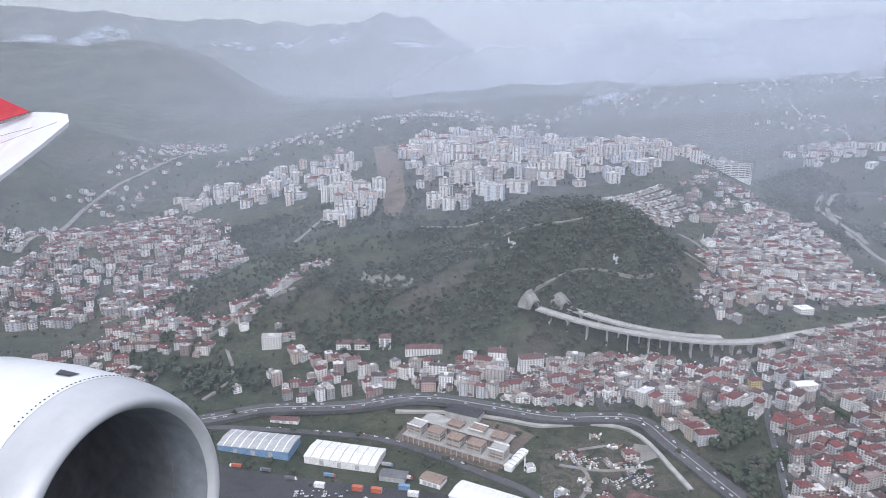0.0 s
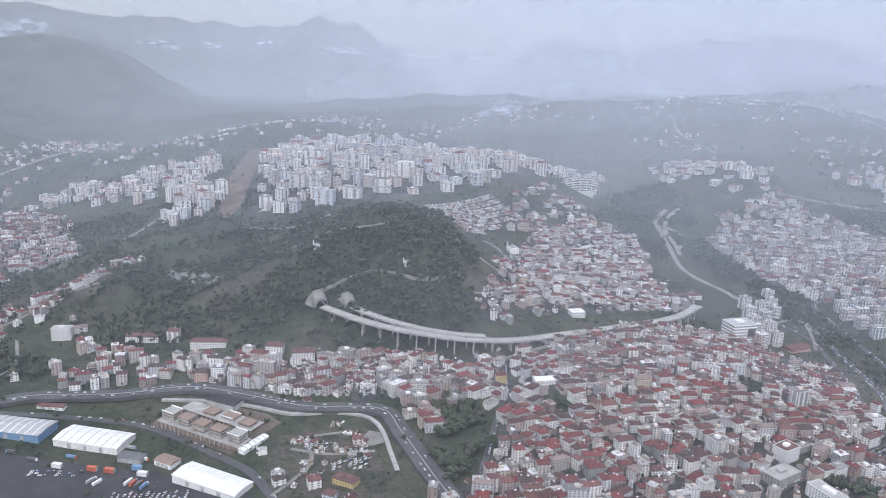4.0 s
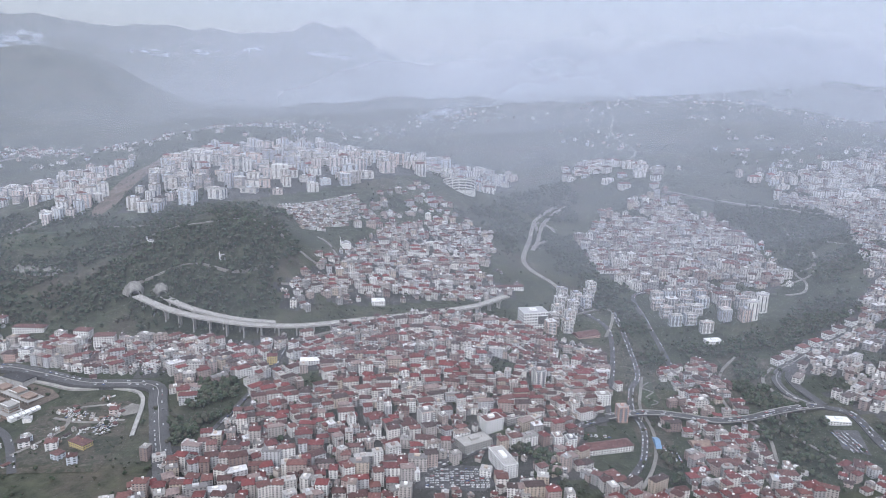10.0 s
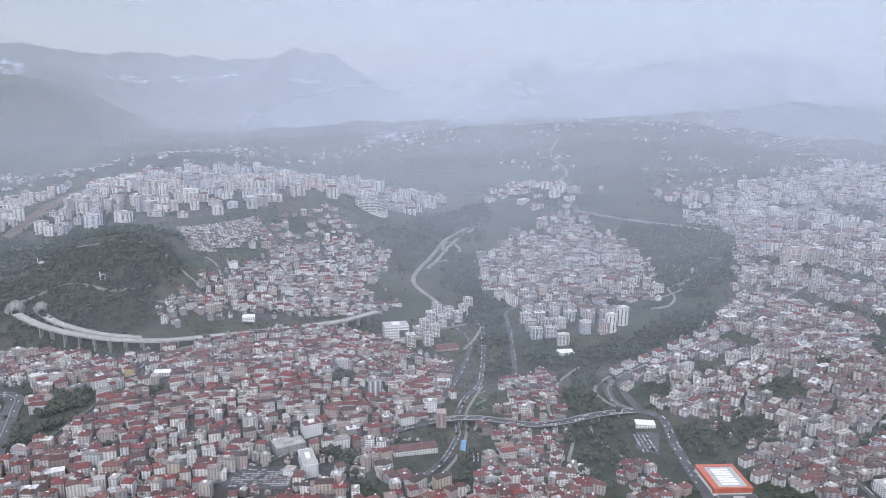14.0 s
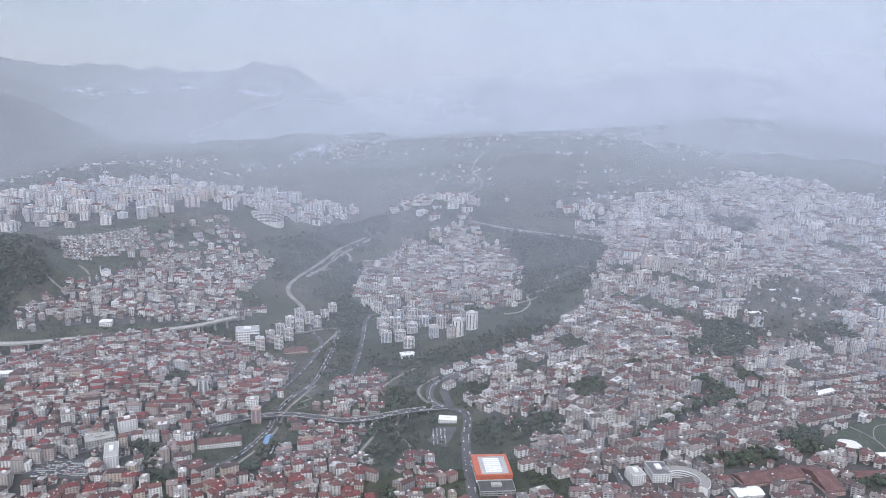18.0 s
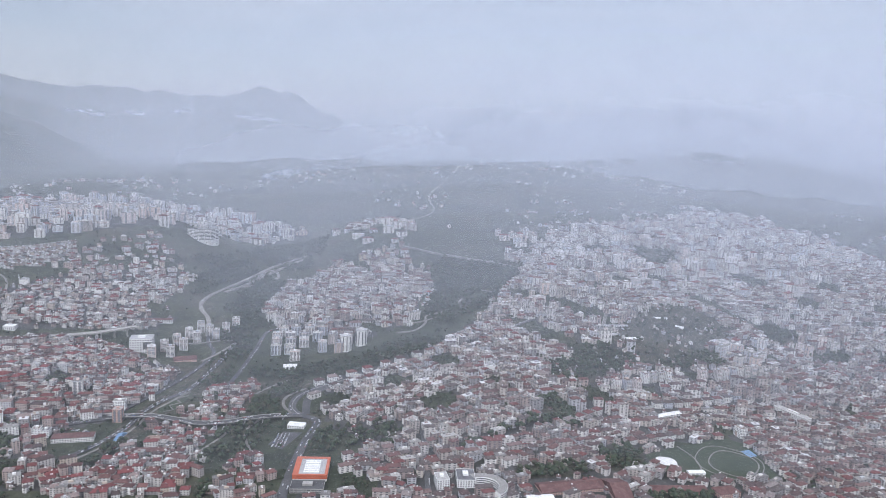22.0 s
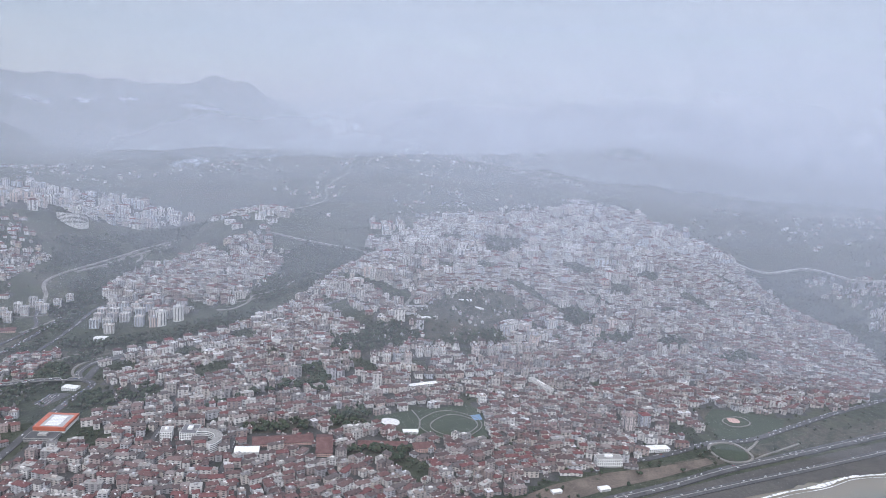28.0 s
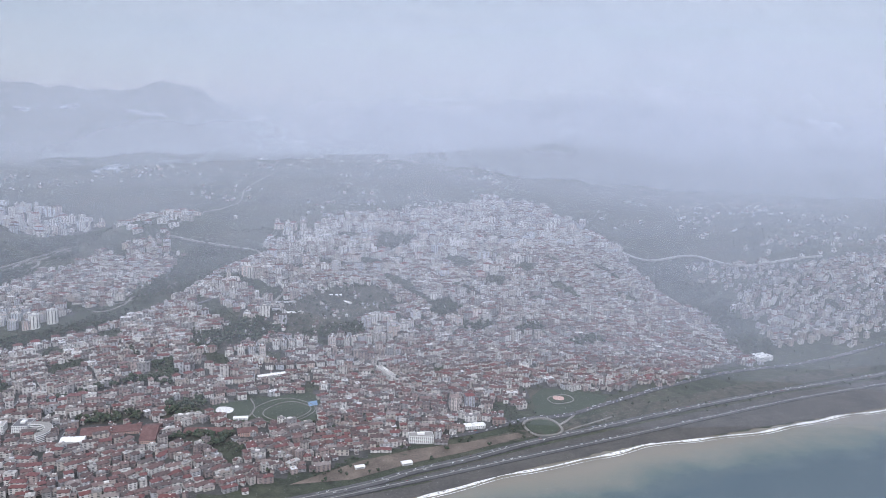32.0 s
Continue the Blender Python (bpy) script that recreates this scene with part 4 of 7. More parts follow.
for i, (x, y) in enumerate(((411, 492), (417, 511), (423, 531), (429, 552), (435, 574), (427, 500), (433, 522), (440, 545), (447, 566), (456, 560), (462, 578), (468, 597))):
    block("apartment_tower", "pale apartment tower with brown balconies", "apartment tower", x, y, 8.2, 7.6, 9 if i < 9 else 8, 0.3, "flat", TOWER, group="towers beside the hospital", storey=1.3, balcony=True, bays=2)
for i, (x, y) in enumerate([(528, 577), (541, 580), (556, 581), (571, 580), (524, 560), (538, 562), (553, 563), (568, 562), (527, 543), (542, 545), (556, 546), (530, 525), (544, 527), (553, 510)]):
    block("apartment_slab", "pale slab block with dark window columns", "apartment block", x, y, 10.5, 6.5, 8, 0.12, "flat", TOWER, group="slab blocks of the estate", storey=1.3, balcony=i % 2 == 0, bays=3)
for x, y in ((586, 556), (603, 556), (578, 533), (596, 531)):
    block("apartment_tower", "grey-white twin apartment tower", "apartment tower", x, y, 9.5, 9, 9, 0.1, "flat", TOWER, group="twin towers of the estate", storey=1.3, bays=3)


def round_tower(x, y, r, h):
    t = thing("round_tower", "tall pale rounded apartment tower", "apartment tower", pose(x, y, float(height(x, y)), 0, 0, 20), "rounded towers on the ridge")
    ring = [(r * math.cos(a), r * 0.8 * math.sin(a)) for a in np.linspace(0, 2 * math.pi, 20, endpoint=False)]
    part("wall", prism(ring, -6, h), PALE, t)
    part("roof", prism([(p * 1.04, q * 1.04) for p, q in ring], h, h + 0.5), GREYSHEET, t)
    part("stair_head", prism([(p * 0.35, q * 0.35) for p, q in ring], h + 0.5, h + 2), PALE, t)
    for k in range(10):
        a = 2 * math.pi * (k + 0.5) / 10
        px, py = r * 0.985 * math.cos(a), r * 0.8 * 0.985 * math.sin(a)
        w = part("window_strip", single(placed(box(-0.12, 0.14, -0.5, 0.5, 1, h - 1), px, py, 0, math.atan2(py / 0.64, px))), PANE, t)
    take(np.array([x]), np.array([y]), 8)


round_tower(603, 533, 6.3, 17)
round_tower(618, 548, 6.3, 17)

# rows of apartment blocks across the east town
for a, b, n, w, fl, turn in (((905, 416), (990, 445), 9, 8.0, 4, 0.32), ((812, 355), (841, 380), 4, 7.5, 4, 0.7), ((851, 332), (908, 362), 7, 8.0, 3, 0.5), ((871, 435), (893, 443), 3, 6.5, 8, 0.4), ((905, 459), (930, 469), 4, 6.5, 7, 0.4), ((967, 474), (967, 474), 1, 8.0, 9, 0.3), ((984, 478), (1034, 496), 7, 6.0, 8, 0.3)):
    for k in range(n):
        q = k / max(n - 1, 1)
        block("apartment_block", "pale apartment block in a row of alike blocks", "apartment block", a[0] + q * (b[0] - a[0]), a[1] + q * (b[1] - a[1]), w, 6.5, fl, turn, "hip" if fl < 5 else "flat", TOWER, AGED, group="apartment rows of the east town", balcony=fl > 4)

# the curved white block on the plateau
arc = thing("curved_block", "long curved white apartment block with bands", "apartment block", pose(345, 868, float(height(345, 868)), 0, 0, 0))
for k, a in enumerate(np.linspace(-2.5, 0.5, 9)):
    px, py = 19 * math.cos(a), 17 * math.sin(a)
    h = 15 if k < 7 else 13
    w = part("wall", single(box(-3.9, 3.9, -4, 4, -10, h), BOX), PALE, arc)
    part("roof", single(box(-3.8, 3.8, -3.8, 3.8, h + 0.004, h + 0.15), BOX), FLAT, w)
    w.matrix_world = pose(345 + px, 868 + py, float(height(345, 868)), 0, 0, math.degrees(a) + 90)
    for f in range(int(h / 2.1)):
        b = part("window_band", single(box(-3.7, 3.7, 4.0, 4.06, f * 2.1 + 0.5, f * 2.1 + 1.5), BOX), PANE, w)
        b2 = part("window_band", single(box(-3.7, 3.7, -4.06, -4.0, f * 2.1 + 0.5, f * 2.1 + 1.5), BOX), PANE, w)
    take(np.array([345 + px]), np.array([868 + py]), 6)

# sheds, stores and works
def shed(name, label, x, y, w, d, h, angle, wall, roof_mat, ribs=0, rib_mat=None, rise=1.2, category="warehouse"):
    z = float(height(x, y))
    t = thing(name, label, category, pose(x, y, z, 0, 0, math.degrees(angle)))
    part("wall", single(box(-w / 2, w / 2, -d / 2, d / 2, -3, h), BOX[:5]), wall, t)
    part("roof", gable_roof(w, d, h, rise), roof_mat, t)
    for k in range(ribs):
        u = -w / 2 + (k + 0.7) * w / (ribs + 0.4)
        b = d / 2 + 0.25
        v = np.array([[(u - 0.3, -b, h + 0.06), (u + 0.3, -b, h + 0.06), (u + 0.3, 0, h + rise + 0.06), (u - 0.3, 0, h + rise + 0.06), (u + 0.3, b, h + 0.06), (u - 0.3, b, h + 0.06), (u - 0.3, 0, h + rise - 0.1), (u + 0.3, 0, h + rise - 0.1)]])
        part("skylight", single(v, [(0, 1, 2, 3), (3, 2, 4, 5), (0, 3, 6), (1, 7, 2)]), rib_mat, t)
    for k in range(3):
        u = -w / 2 + (k + 1) * w / 4
        part("roller_door", single(box(u - 1.2, u + 1.2, -d / 2 - 0.05, -d / 2, 0, h * 0.7)), GREYSHEET, t)
    c, s_ = math.cos(angle), math.sin(angle)
    us, vs = np.meshgrid(np.arange(-w / 2, w / 2 + 3, 3.0), np.arange(-d / 2, d / 2 + 3, 3.0))
    take((x + us * c - vs * s_).ravel(), (y + us * s_ + vs * c).ravel(), 2.0)
    return t


YARD = surface("oily_asphalt", [(0.3, (0.028, 0.028, 0.031)), (0.7, (0.055, 0.055, 0.058))], 0.06, 0.75, 0.8, 0.15)
patch("works_yard", [(-160, 352), (-125, 352), (-25, 332), (30, 318), (60, 290), (40, 230), (-160, 230)], YARD, 0.3, 12, "dark asphalt works yard", "yard")
shed("warehouse", "blue warehouse with white ribs across its roof", -104, 371, 42, 18, 4.2, -0.19, BLUE, GREYSHEET, 8, WHITE)
shed("warehouse", "cream warehouse with a large white roof", -54, 360, 41, 18, 4.2, -0.25, PALE, PALE, 7, GREYSHEET)
shed("shed", "small dark shed with a white fascia", -26, 341, 14, 7, 3, -0.25, GREYSHEET, DARKROOF, 0, None, 0.5, "shed")
shed("shed", "white office with a brown roof", -5, 336, 12, 8, 3, -0.5, WHITE, BROWN, 0, None, 0.8, "shed")
shed("shed", "long white hall with ribbed roof by the works road", 25, 314, 42, 15, 4, -0.49, PALE, PALE, 9, WHITE, 1.2, "shed")
shed("shed", "low red roadside shed", -95, 398, 17, 5, 2, -0.1, PALE, REDROOF, 0, None, 0.8, "shed")
shed("greenhouse", "long white greenhouse beside the building site", 39.5, 351, 20, 4.5, 2.2, 1.01, WHITE, WHITE, 5, GREYSHEET, 0.8, "greenhouse")
block("house", "ochre house with a red roof on the rough plot", "house", 96, 309, 13, 7, 3, -0.5, "hip", OCHRE, REDROOF)
for x, y, m in ((-64, 334, PALE), (-44, 331, ORANGE), (-34, 329, ORANGE), (-20, 331, BLUE), (-15, 325, PALE)):
    t = thing("freight_container", "steel freight container standing in the yard", "container", pose(x, y, float(height(x, y)) + 0.3, 0, 0, -12), "containers in the yard")
    part("body", single(box(-2.8, 2.8, -1.2, 1.2, 0, 2.4)), m, t)
    part("door", single(box(2.8, 2.86, -1.1, 1.1, 0.1, 2.3)), GREYSHEET, t)
    for k in range(9):
        part("rib", single(box(-2.6 + k * 0.62, -2.4 + k * 0.62, -1.27, -1.2, 0.1, 2.3)), m, t)

PAINT = [WHITE, BLUE, ORANGE, GREYSHEET, DARKROOF]


def truck(x, y, rz, k):
    t = thing("truck", "lorry with a box trailer parked in the yard", "truck", pose(x, y, float(height(x, y)) + 0.32, 0, 0, rz), "lorries in the works yard")
    part("cab", single(np.array([[(2.2, -0.55, 0.35), (3.3, -0.55, 0.35), (3.3, 0.55, 0.35), (2.2, 0.55, 0.35), (2.2, -0.55, 1.7), (2.95, -0.55, 1.7), (2.95, 0.55, 1.7), (2.2, 0.55, 1.7)]])), PAINT[k % 3], t)
    part("windscreen", single(box(3.0, 3.18, -0.45, 0.45, 1.0, 1.5)), PANE, t)
    part("trailer", single(box(-3.4, 2.05, -0.6, 0.6, 0.5, 2.0)), PAINT[(k * 2) % 5], t)
    part("chassis", single(box(-3.3, 3.0, -0.3, 0.3, 0.3, 0.48)), DARKROOF, t)
    for wx in (-2.9, -2.2, 2.5):
        for wy in (-0.52, 0.52):
            bm = bmesh.new()
            bmesh.ops.create_cone(bm, cap_ends=True, segments=10, radius1=0.24, radius2=0.24, depth=0.2, matrix=Matrix.Translation((wx, wy, 0.24)) @ Matrix.Rotation(math.pi / 2, 4, "X"))
            part("wheel", bm, DARKROOF, t)


for k, (x, y, rz) in enumerate(((-20, 318, 70), (-17, 317, 72), (-14, 315.5, 72), (-10.5, 314, 70), (-30, 352, -15), (-19, 340, -20), (-112, 350, 170), (-95, 347, 168), (-60, 343, -12), (-40, 320, 60), (-36, 318, 62), (-128, 340, 10), (-80, 340, -10))):
    truck(x, y, rz, k)
patch("site_ground", [(-28, 378), (28, 342), (52, 374), (42, 384), (6, 400), (-20, 396)], SOIL, 0.35, 6, "churned soil of a building site", "building site")
rng = np.random.default_rng(11)
podium = thing("site_podium", "unfinished concrete podium on rows of columns", "building site", pose(12, 373, float(height(12, 373)) + 0.4, 0, 0, -30))
for v0, v1 in ((-15.5, -3.5), (3.5, 15.5)):
    part("slab", single(box(-32, 32 if v0 < 0 else 25, v0, v1, 1.9, 2.3)), CONCRETE, podium)
    part("infill", single(box(-31, 31 if v0 < 0 else 24, v0 + 1, v1 - 1, -2, 1.9)), BROWN, podium)
    for a in np.arange(-31.5, 25, 3.5):
        part("column", single(box(a - 0.22, a + 0.22, v0 + 0.1, v0 + 0.6, -2, 1.9)), CONCRETE, podium)
for k, (u, v) in enumerate([(-26, -8), (-13, -9), (0, -10), (13, -10), (26, -9), (-10, 9), (4, 10), (18, 9)]):
    c, s_ = math.cos(-0.52), math.sin(-0.52)
    x, y = 12 + u * c - v * s_, 373 + u * s_ + v * c
    t = thing("unfinished_block", "unfinished concrete frame with brown brick infill", "building site", pose(x, y, float(height(12, 373)) + 2.7, 0, 0, -30), "frames of the building site")
    n = 3 if k < 5 else 1
    for f in range(n):
        part("slab", single(box(-4.6, 4.6, -3.9, 3.9, f * 1.7 + 1.5, f * 1.7 + 1.8)), BROWN if f == n - 1 and k % 4 else CONCRETE, t)
        part("infill", single(box(-3.9, 3.9, -3.2, 3.2, f * 1.7, f * 1.7 + 1.5)), BROWN if (k + f) % 3 else CONCRETE, t)
        for a, b in ((-4.3, -3.6), (4.3, -3.6), (-4.3, 3.6), (4.3, 3.6), (0, -3.6), (0, 3.6)):
            part("column", single(box(a - 0.2, a + 0.2, b - 0.2, b + 0.2, f * 1.7, f * 1.7 + 1.5)), CONCRETE, t)
    if k in (0, 4, 6):
        part("formwork", boxes([(-4.7, 4.7, -4.0, -3.8, n * 1.7 + 0.1, n * 1.7 + 0.9), (-4.7, 4.7, 3.8, 4.0, n * 1.7 + 0.1, n * 1.7 + 0.9)]), WHITE, t)
shed("site_hall", "dark-roofed hall on the building site", 13, 396, 21, 11, 4.5, -0.45, CONCRETE, YARD, 0, None, 0.8)

# the orange store by the junction
t = thing("retail_store", "store with an orange roof rim and white skylights", "store", pose(611, 272, float(height(611, 272)), 0, 0, 3))
part("wall", single(box(-12, 12, -14, 14, -3, 4.5), BOX[:5]), WHITE, t)
part("fascia", boxes([(-12.3, 12.3, -14.3, -12.6, 1.8, 5.0), (-12.3, 12.3, 11.4, 14.3, 3.2, 5.0), (-12.3, -8.2, -12.6, 11.4, 3.2, 5.0), (10.2, 12.3, -12.6, 11.4, 3.2, 5.0)]), ORANGE, t, "orange roof rim")
part("roof", single(box(-8.2, 10.2, -12.6, 11.4, 4.5, 4.7)), GREYSHEET, t)
for k in range(7):
    part("skylight", single(box(-5, 6, -10 + k * 2.8, -8.4 + k * 2.8, 4.7, 5.1)), WHITE, t)
take(np.array([611, 611, 604, 618, 604, 618]), np.array([264, 280, 264, 264, 280, 280]), 9)
block("parking_deck", "grey parking deck beside the orange store", "parking deck", 612, 248, 23, 13, 2, 0.05, wall=CONCRETE, roof_mat=ASPHALT, storey=1.5, pitch=3.0, wide=2.6)

shed("shore_pavilion", "low white pavilion by the seafront road", 1053, 227, 9, 5, 2, 0.35, WHITE, WHITE, 0, None, 0.4, "pavilion")
shed("shore_pavilion", "low white pavilion by the seafront road", 1014, 218, 8, 4, 2, 0.35, PALE, WHITE, 0, None, 0.4, "pavilion")

# schools, factories and larger town blocks
BIG = [
    ("school", "long red-roofed school beside the boulevard", "school", 419, 313, 30, 9, 3, 0.25, "hip", PALE, REDROOF),
    ("school", "long cream school with a red roof", "school", 380, 583, 38, 7, 3, 0.2, "gable", PALE, REDROOF),
    ("school", "pale school hall above the houses", "school", 307, 657, 30, 8, 3, 0.5, "flat", PALE, FLAT),
    ("factory", "long brick-red factory hall", "factory", 797, 262, 48, 15, 2, 0.24, "gable", PINK, REDROOF),
    ("factory", "brick-red factory wing beside the street", "factory", 831, 260, 13, 34, 2, 0.12, "gable", PINK, REDROOF),
    ("school", "long pink school beside the sports ground", "school", 878, 268, 41, 9, 2, 0.06, "hip", PINK, REDROOF),
    ("school", "pink school wing with a pale gable", "school", 912, 268, 17, 11, 3, 0.3, "hip", PINK, REDROOF),
    ("office_block", "white office block with a dark roof", "office", 722, 264, 13, 17, 4, 0.05, "flat", WHITE, DARKROOF),
    ("office_block", "narrow white office block", "office", 705, 258, 9, 12, 5, 0.2, "flat", WHITE, FLAT),
    ("apartment_block", "long pale block with a flat roof", "apartment block", 1031, 415, 35, 7, 4, -1.1, "flat", PALE, FLAT),
    ("market_hall", "long market hall with a white roof", "hall", 910, 402, 30, 6, 2, 0.44, "gable", PALE, WHITE),
    ("apartment_tower", "pale twin tower with a red roof", "apartment tower", 1101, 334, 9, 8, 10, 0.2, "hip", TOWER, TILE),
    ("apartment_tower", "pale twin tower with a red roof", "apartment tower", 1116, 338, 9, 8, 10, 0.2, "hip", TOWER, TILE),
    ("apartment_tower", "pale twin tower with a red roof", "apartment tower", 1104, 347, 9, 8, 10, 0.2, "hip", TOWER, TILE),
    ("apartment_tower", "white tower among red-roofed houses", "apartment tower", 386, 390, 8, 8, 9, 0.3, "flat", TOWER, FLAT),
    ("apartment_tower", "cream tower above the dense town", "apartment tower", 305, 330, 9, 9, 9, 0.4, "flat", TOWER, FLAT),
    ("apartment_block", "white block with a blank white gable", "apartment block", 429, 374, 10, 7, 6, 0.1, "flat", WHITE, FLAT),
    ("apartment_tower", "brown apartment tower by the valley road", "apartment tower", 437, 352, 7, 7, 8, 0.1, "flat", PINK, FLAT),
    ("office_block", "white curved-front office by the boulevard", "office", 347, 331, 13, 9, 6, 0.5, "flat", WHITE, REDROOF),
    ("office_block", "white cube office beside the boulevard", "office", 388, 319, 6, 7, 4, 0.2, "flat", WHITE, FLAT),
    ("office_block", "white cube office with dark windows", "office", 396, 317, 6, 7, 4, 0.2, "flat", WHITE, DARKROOF),
    ("hotel", "white banded hotel with a red top", "hotel", 36, 449, 12, 8, 6, -0.1, "hip", WHITE, REDROOF),
    ("apartment_block", "cream block with rows of balconies", "apartment block", 57, 439, 15, 8, 7, 0.15, "hip", PALE, TILE),
    ("apartment_block", "dark and white block above the highway", "apartment block", 2, 428, 9, 7, 6, -0.05, "flat", WHITE, DARKROOF),
    ("apartment_block", "pink block beside the dark one", "apartment block", -9, 427, 9, 7, 5, -0.05, "hip", PINK, TILE),
    ("school", "long red-roofed school on the hillside", "school", -62, 471, 23, 7, 3, 0.0, "hip", PALE, REDROOF),
    ("apartment_tower", "narrow red-topped hillside tower", "apartment tower", -40, 471, 8, 7, 6, 0.0, "hip", WHITE, REDROOF),
    ("school", "red-roofed institute on the slope", "school", -13, 463, 25, 7, 4, 0.0, "hip", PALE, REDROOF),
    ("apartment_block", "blue and white block over the valley", "apartment block", -118, 470, 13, 7, 6, 0.1, "flat", PALE, FLAT),
    ("apartment_block", "ochre yellow block in the old quarter", "apartment block", 191, 411, 7, 5, 5, 0.1, "hip", OCHRE, TILE),
    ("apartment_block", "brick-red roofed hall by the towers", "hall", 443, 497, 22, 12, 2, 0.4, "gable", PINK, REDROOF),
    ("office_block", "white banded building by the sea avenue", "office", 1066, 268, 22, 9, 5, 0.1, "flat", WHITE, FLAT),
    ("beach_hall", "white roofed hall by the sea avenue", "hall", 1118, 300, 20, 8, 2, 0.2, "flat", WHITE, WHITE),
    ("mall", "white shopping hall on the edge of town", "mall", 1504, 512, 24, 16, 4, 0.4, "flat", WHITE, WHITE),
    ("office_block", "tall white slab by the sports ground", "office", 968, 378, 7, 9, 6, 0.3, "flat", WHITE, FLAT),
    ("greenhouse", "long low hall with a bright white roof", "hall", 956, 599, 24, 4, 1, 0.1, "gable", PALE, WHITE),
    ("greenhouse", "low hall with a bright white roof", "hall", 915, 541, 20, 5, 1, 0.2, "gable", PALE, WHITE),
    ("barracks", "long low hall on the green slope", "hall", 893, 545, 13, 4, 1, 0.2, "gable", PALE, GREYSHEET),
    ("barracks", "long low hall on the green slope", "hall", 975, 585, 16, 4, 1, -0.6, "gable", PALE, WHITE),
    ("barracks", "long low hall on the green slope", "hall", 900, 565, 26, 4, 1, 0.1, "gable", PALE, GREYSHEET),
    ("row_block", "row of white houses beside the road", "apartment block", 588, 447, 9, 7, 4, 0.5, "hip", WHITE, TILE),
    ("row_block", "row of white houses beside the road", "apartment block", 600, 455, 9, 7, 4, 0.5, "hip", WHITE, TILE),
    ("row_block", "row of white houses beside the road", "apartment block", 617, 465, 9, 7, 4, 0.5, "hip", WHITE, TILE),
    ("row_block", "row of white houses beside the road", "apartment block", 632, 474, 9, 7, 4, 0.5, "hip", WHITE, TILE),
    ("row_block", "row of white houses beside the road", "apartment block", 649, 486, 9, 7, 4, 0.5, "hip", WHITE, TILE),
    ("row_block", "row of white houses beside the road", "apartment block", 663, 495, 9, 7, 4, 0.5, "hip", WHITE, TILE),
    ("row_block", "row of white houses beside the road", "apartment block", 680, 507, 9, 7, 4, 0.5, "hip", WHITE, TILE),
    ("store", "white low store below the estate", "store", 552, 490, 14, 9, 2, 0.2, "flat", WHITE, WHITE),
    ("hall", "white roofed hall in the old quarter", "hall", 220, 407, 15, 7, 3, 0.15, "gable", WHITE, WHITE),
    ("showroom", "white showroom beside the full car park", "store", 585, 351, 14, 8, 2, -0.1, "flat", WHITE, WHITE),
    ("market_hall", "narrow market hall with a blue roof", "hall", 452, 321, 3, 15, 1, -0.1, "gable", PALE, BLUE),
    ("school", "red-roofed school with white arcades in the valley", "school", 487, 297, 22, 7, 2, 0.1, "hip", WHITE, REDROOF),
    ("depot", "brown-roofed hall below the bridge", "hall", 480, 322, 12, 9, 1, 0.1, "gable", PINK, BROWN),
    ("apartment_block", "white slab block beside the dark grove", "apartment block", 351, 292, 9, 22, 6, 0.35, "flat", WHITE, FLAT),
    ("parking_house", "banded grey parking house on the boulevard", "parking deck", 335, 312, 20, 11, 4, 0.5, "flat", CONCRETE, CONCRETE),
    ("clinic", "white block with a pale roof", "clinic", 263, 503, 11, 9, 3, 0.2, "flat", WHITE, WHITE),
]
for name, label, cat, x, y, w, d, fl, ang, roof, wall, rm in BIG:
    block(name, label, cat, x, y, w, d, fl, ang, roof, wall, rm, bays=2 if name == "apartment_tower" else 0)

# the curved white building
t = thing("curved_office", "white building of curved wings", "office", pose(746, 248, float(height(746, 248)), 0, 0, 0))


def wing(r0, r1, z0, z1):
    a = np.linspace(-0.85, 2.15, 25)
    ring_ = [(r1 * math.cos(k) - 12, r1 * math.sin(k) + 2) for k in a] + [(r0 * math.cos(k) - 12, r0 * math.sin(k) + 2) for k in a[::-1]]
    n = len(ring_)
    p = np.array(ring_)
    s = Soup()
    s.add(np.r_[np.c_[p, np.full(n, z0)], np.c_[p, np.full(n, z1)]][None], [(i, (i + 1) % n, n + (i + 1) % n, n + i) for i in range(n)] + [(n + i, n + i + 1, 2 * n - 2 - i, 2 * n - 1 - i) for i in range(n // 2 - 1)])
    return s.mesh("wing")


part("wall", wing(10.8, 17.2, -4, 6.5), WHITE, t)
part("roof", wing(11.1, 16.9, 6.504, 6.7), FLAT, t)
for f in range(4):
    part("window_band", wing(17.15, 17.28, f * 1.55 + 0.5, f * 1.55 + 1.1), PANE, t)
    part("window_band", wing(10.72, 10.85, f * 1.55 + 0.5, f * 1.55 + 1.1), PANE, t)
for a in np.linspace(-0.6, 1.9, 7):
    take(np.array([746 + 14 * math.cos(a) - 12]), np.array([250 + 14 * math.sin(a)]), 5)
t = thing("tent_hall", "bright white tensile roof hall", "hall", pose(773, 242, float(height(773, 242)), 0, 0, 8))
part("wall", single(box(-9, 9, -5, 5, -2, 2.5), BOX[:5]), PALE, t)
bm = bmesh.new()
bmesh.ops.create_grid(bm, x_segments=12, y_segments=6, size=1)
for v in bm.verts:
    v.co = Vector((v.co.x * 9.6, v.co.y * 5.6, 2.5 + 1.6 * (1 - v.co.y**2) + 0.35 * abs(math.sin(v.co.x * 9))))
part("membrane", bm, WHITE, t)
take(np.array([767, 779]), np.array([242, 243]), 7)


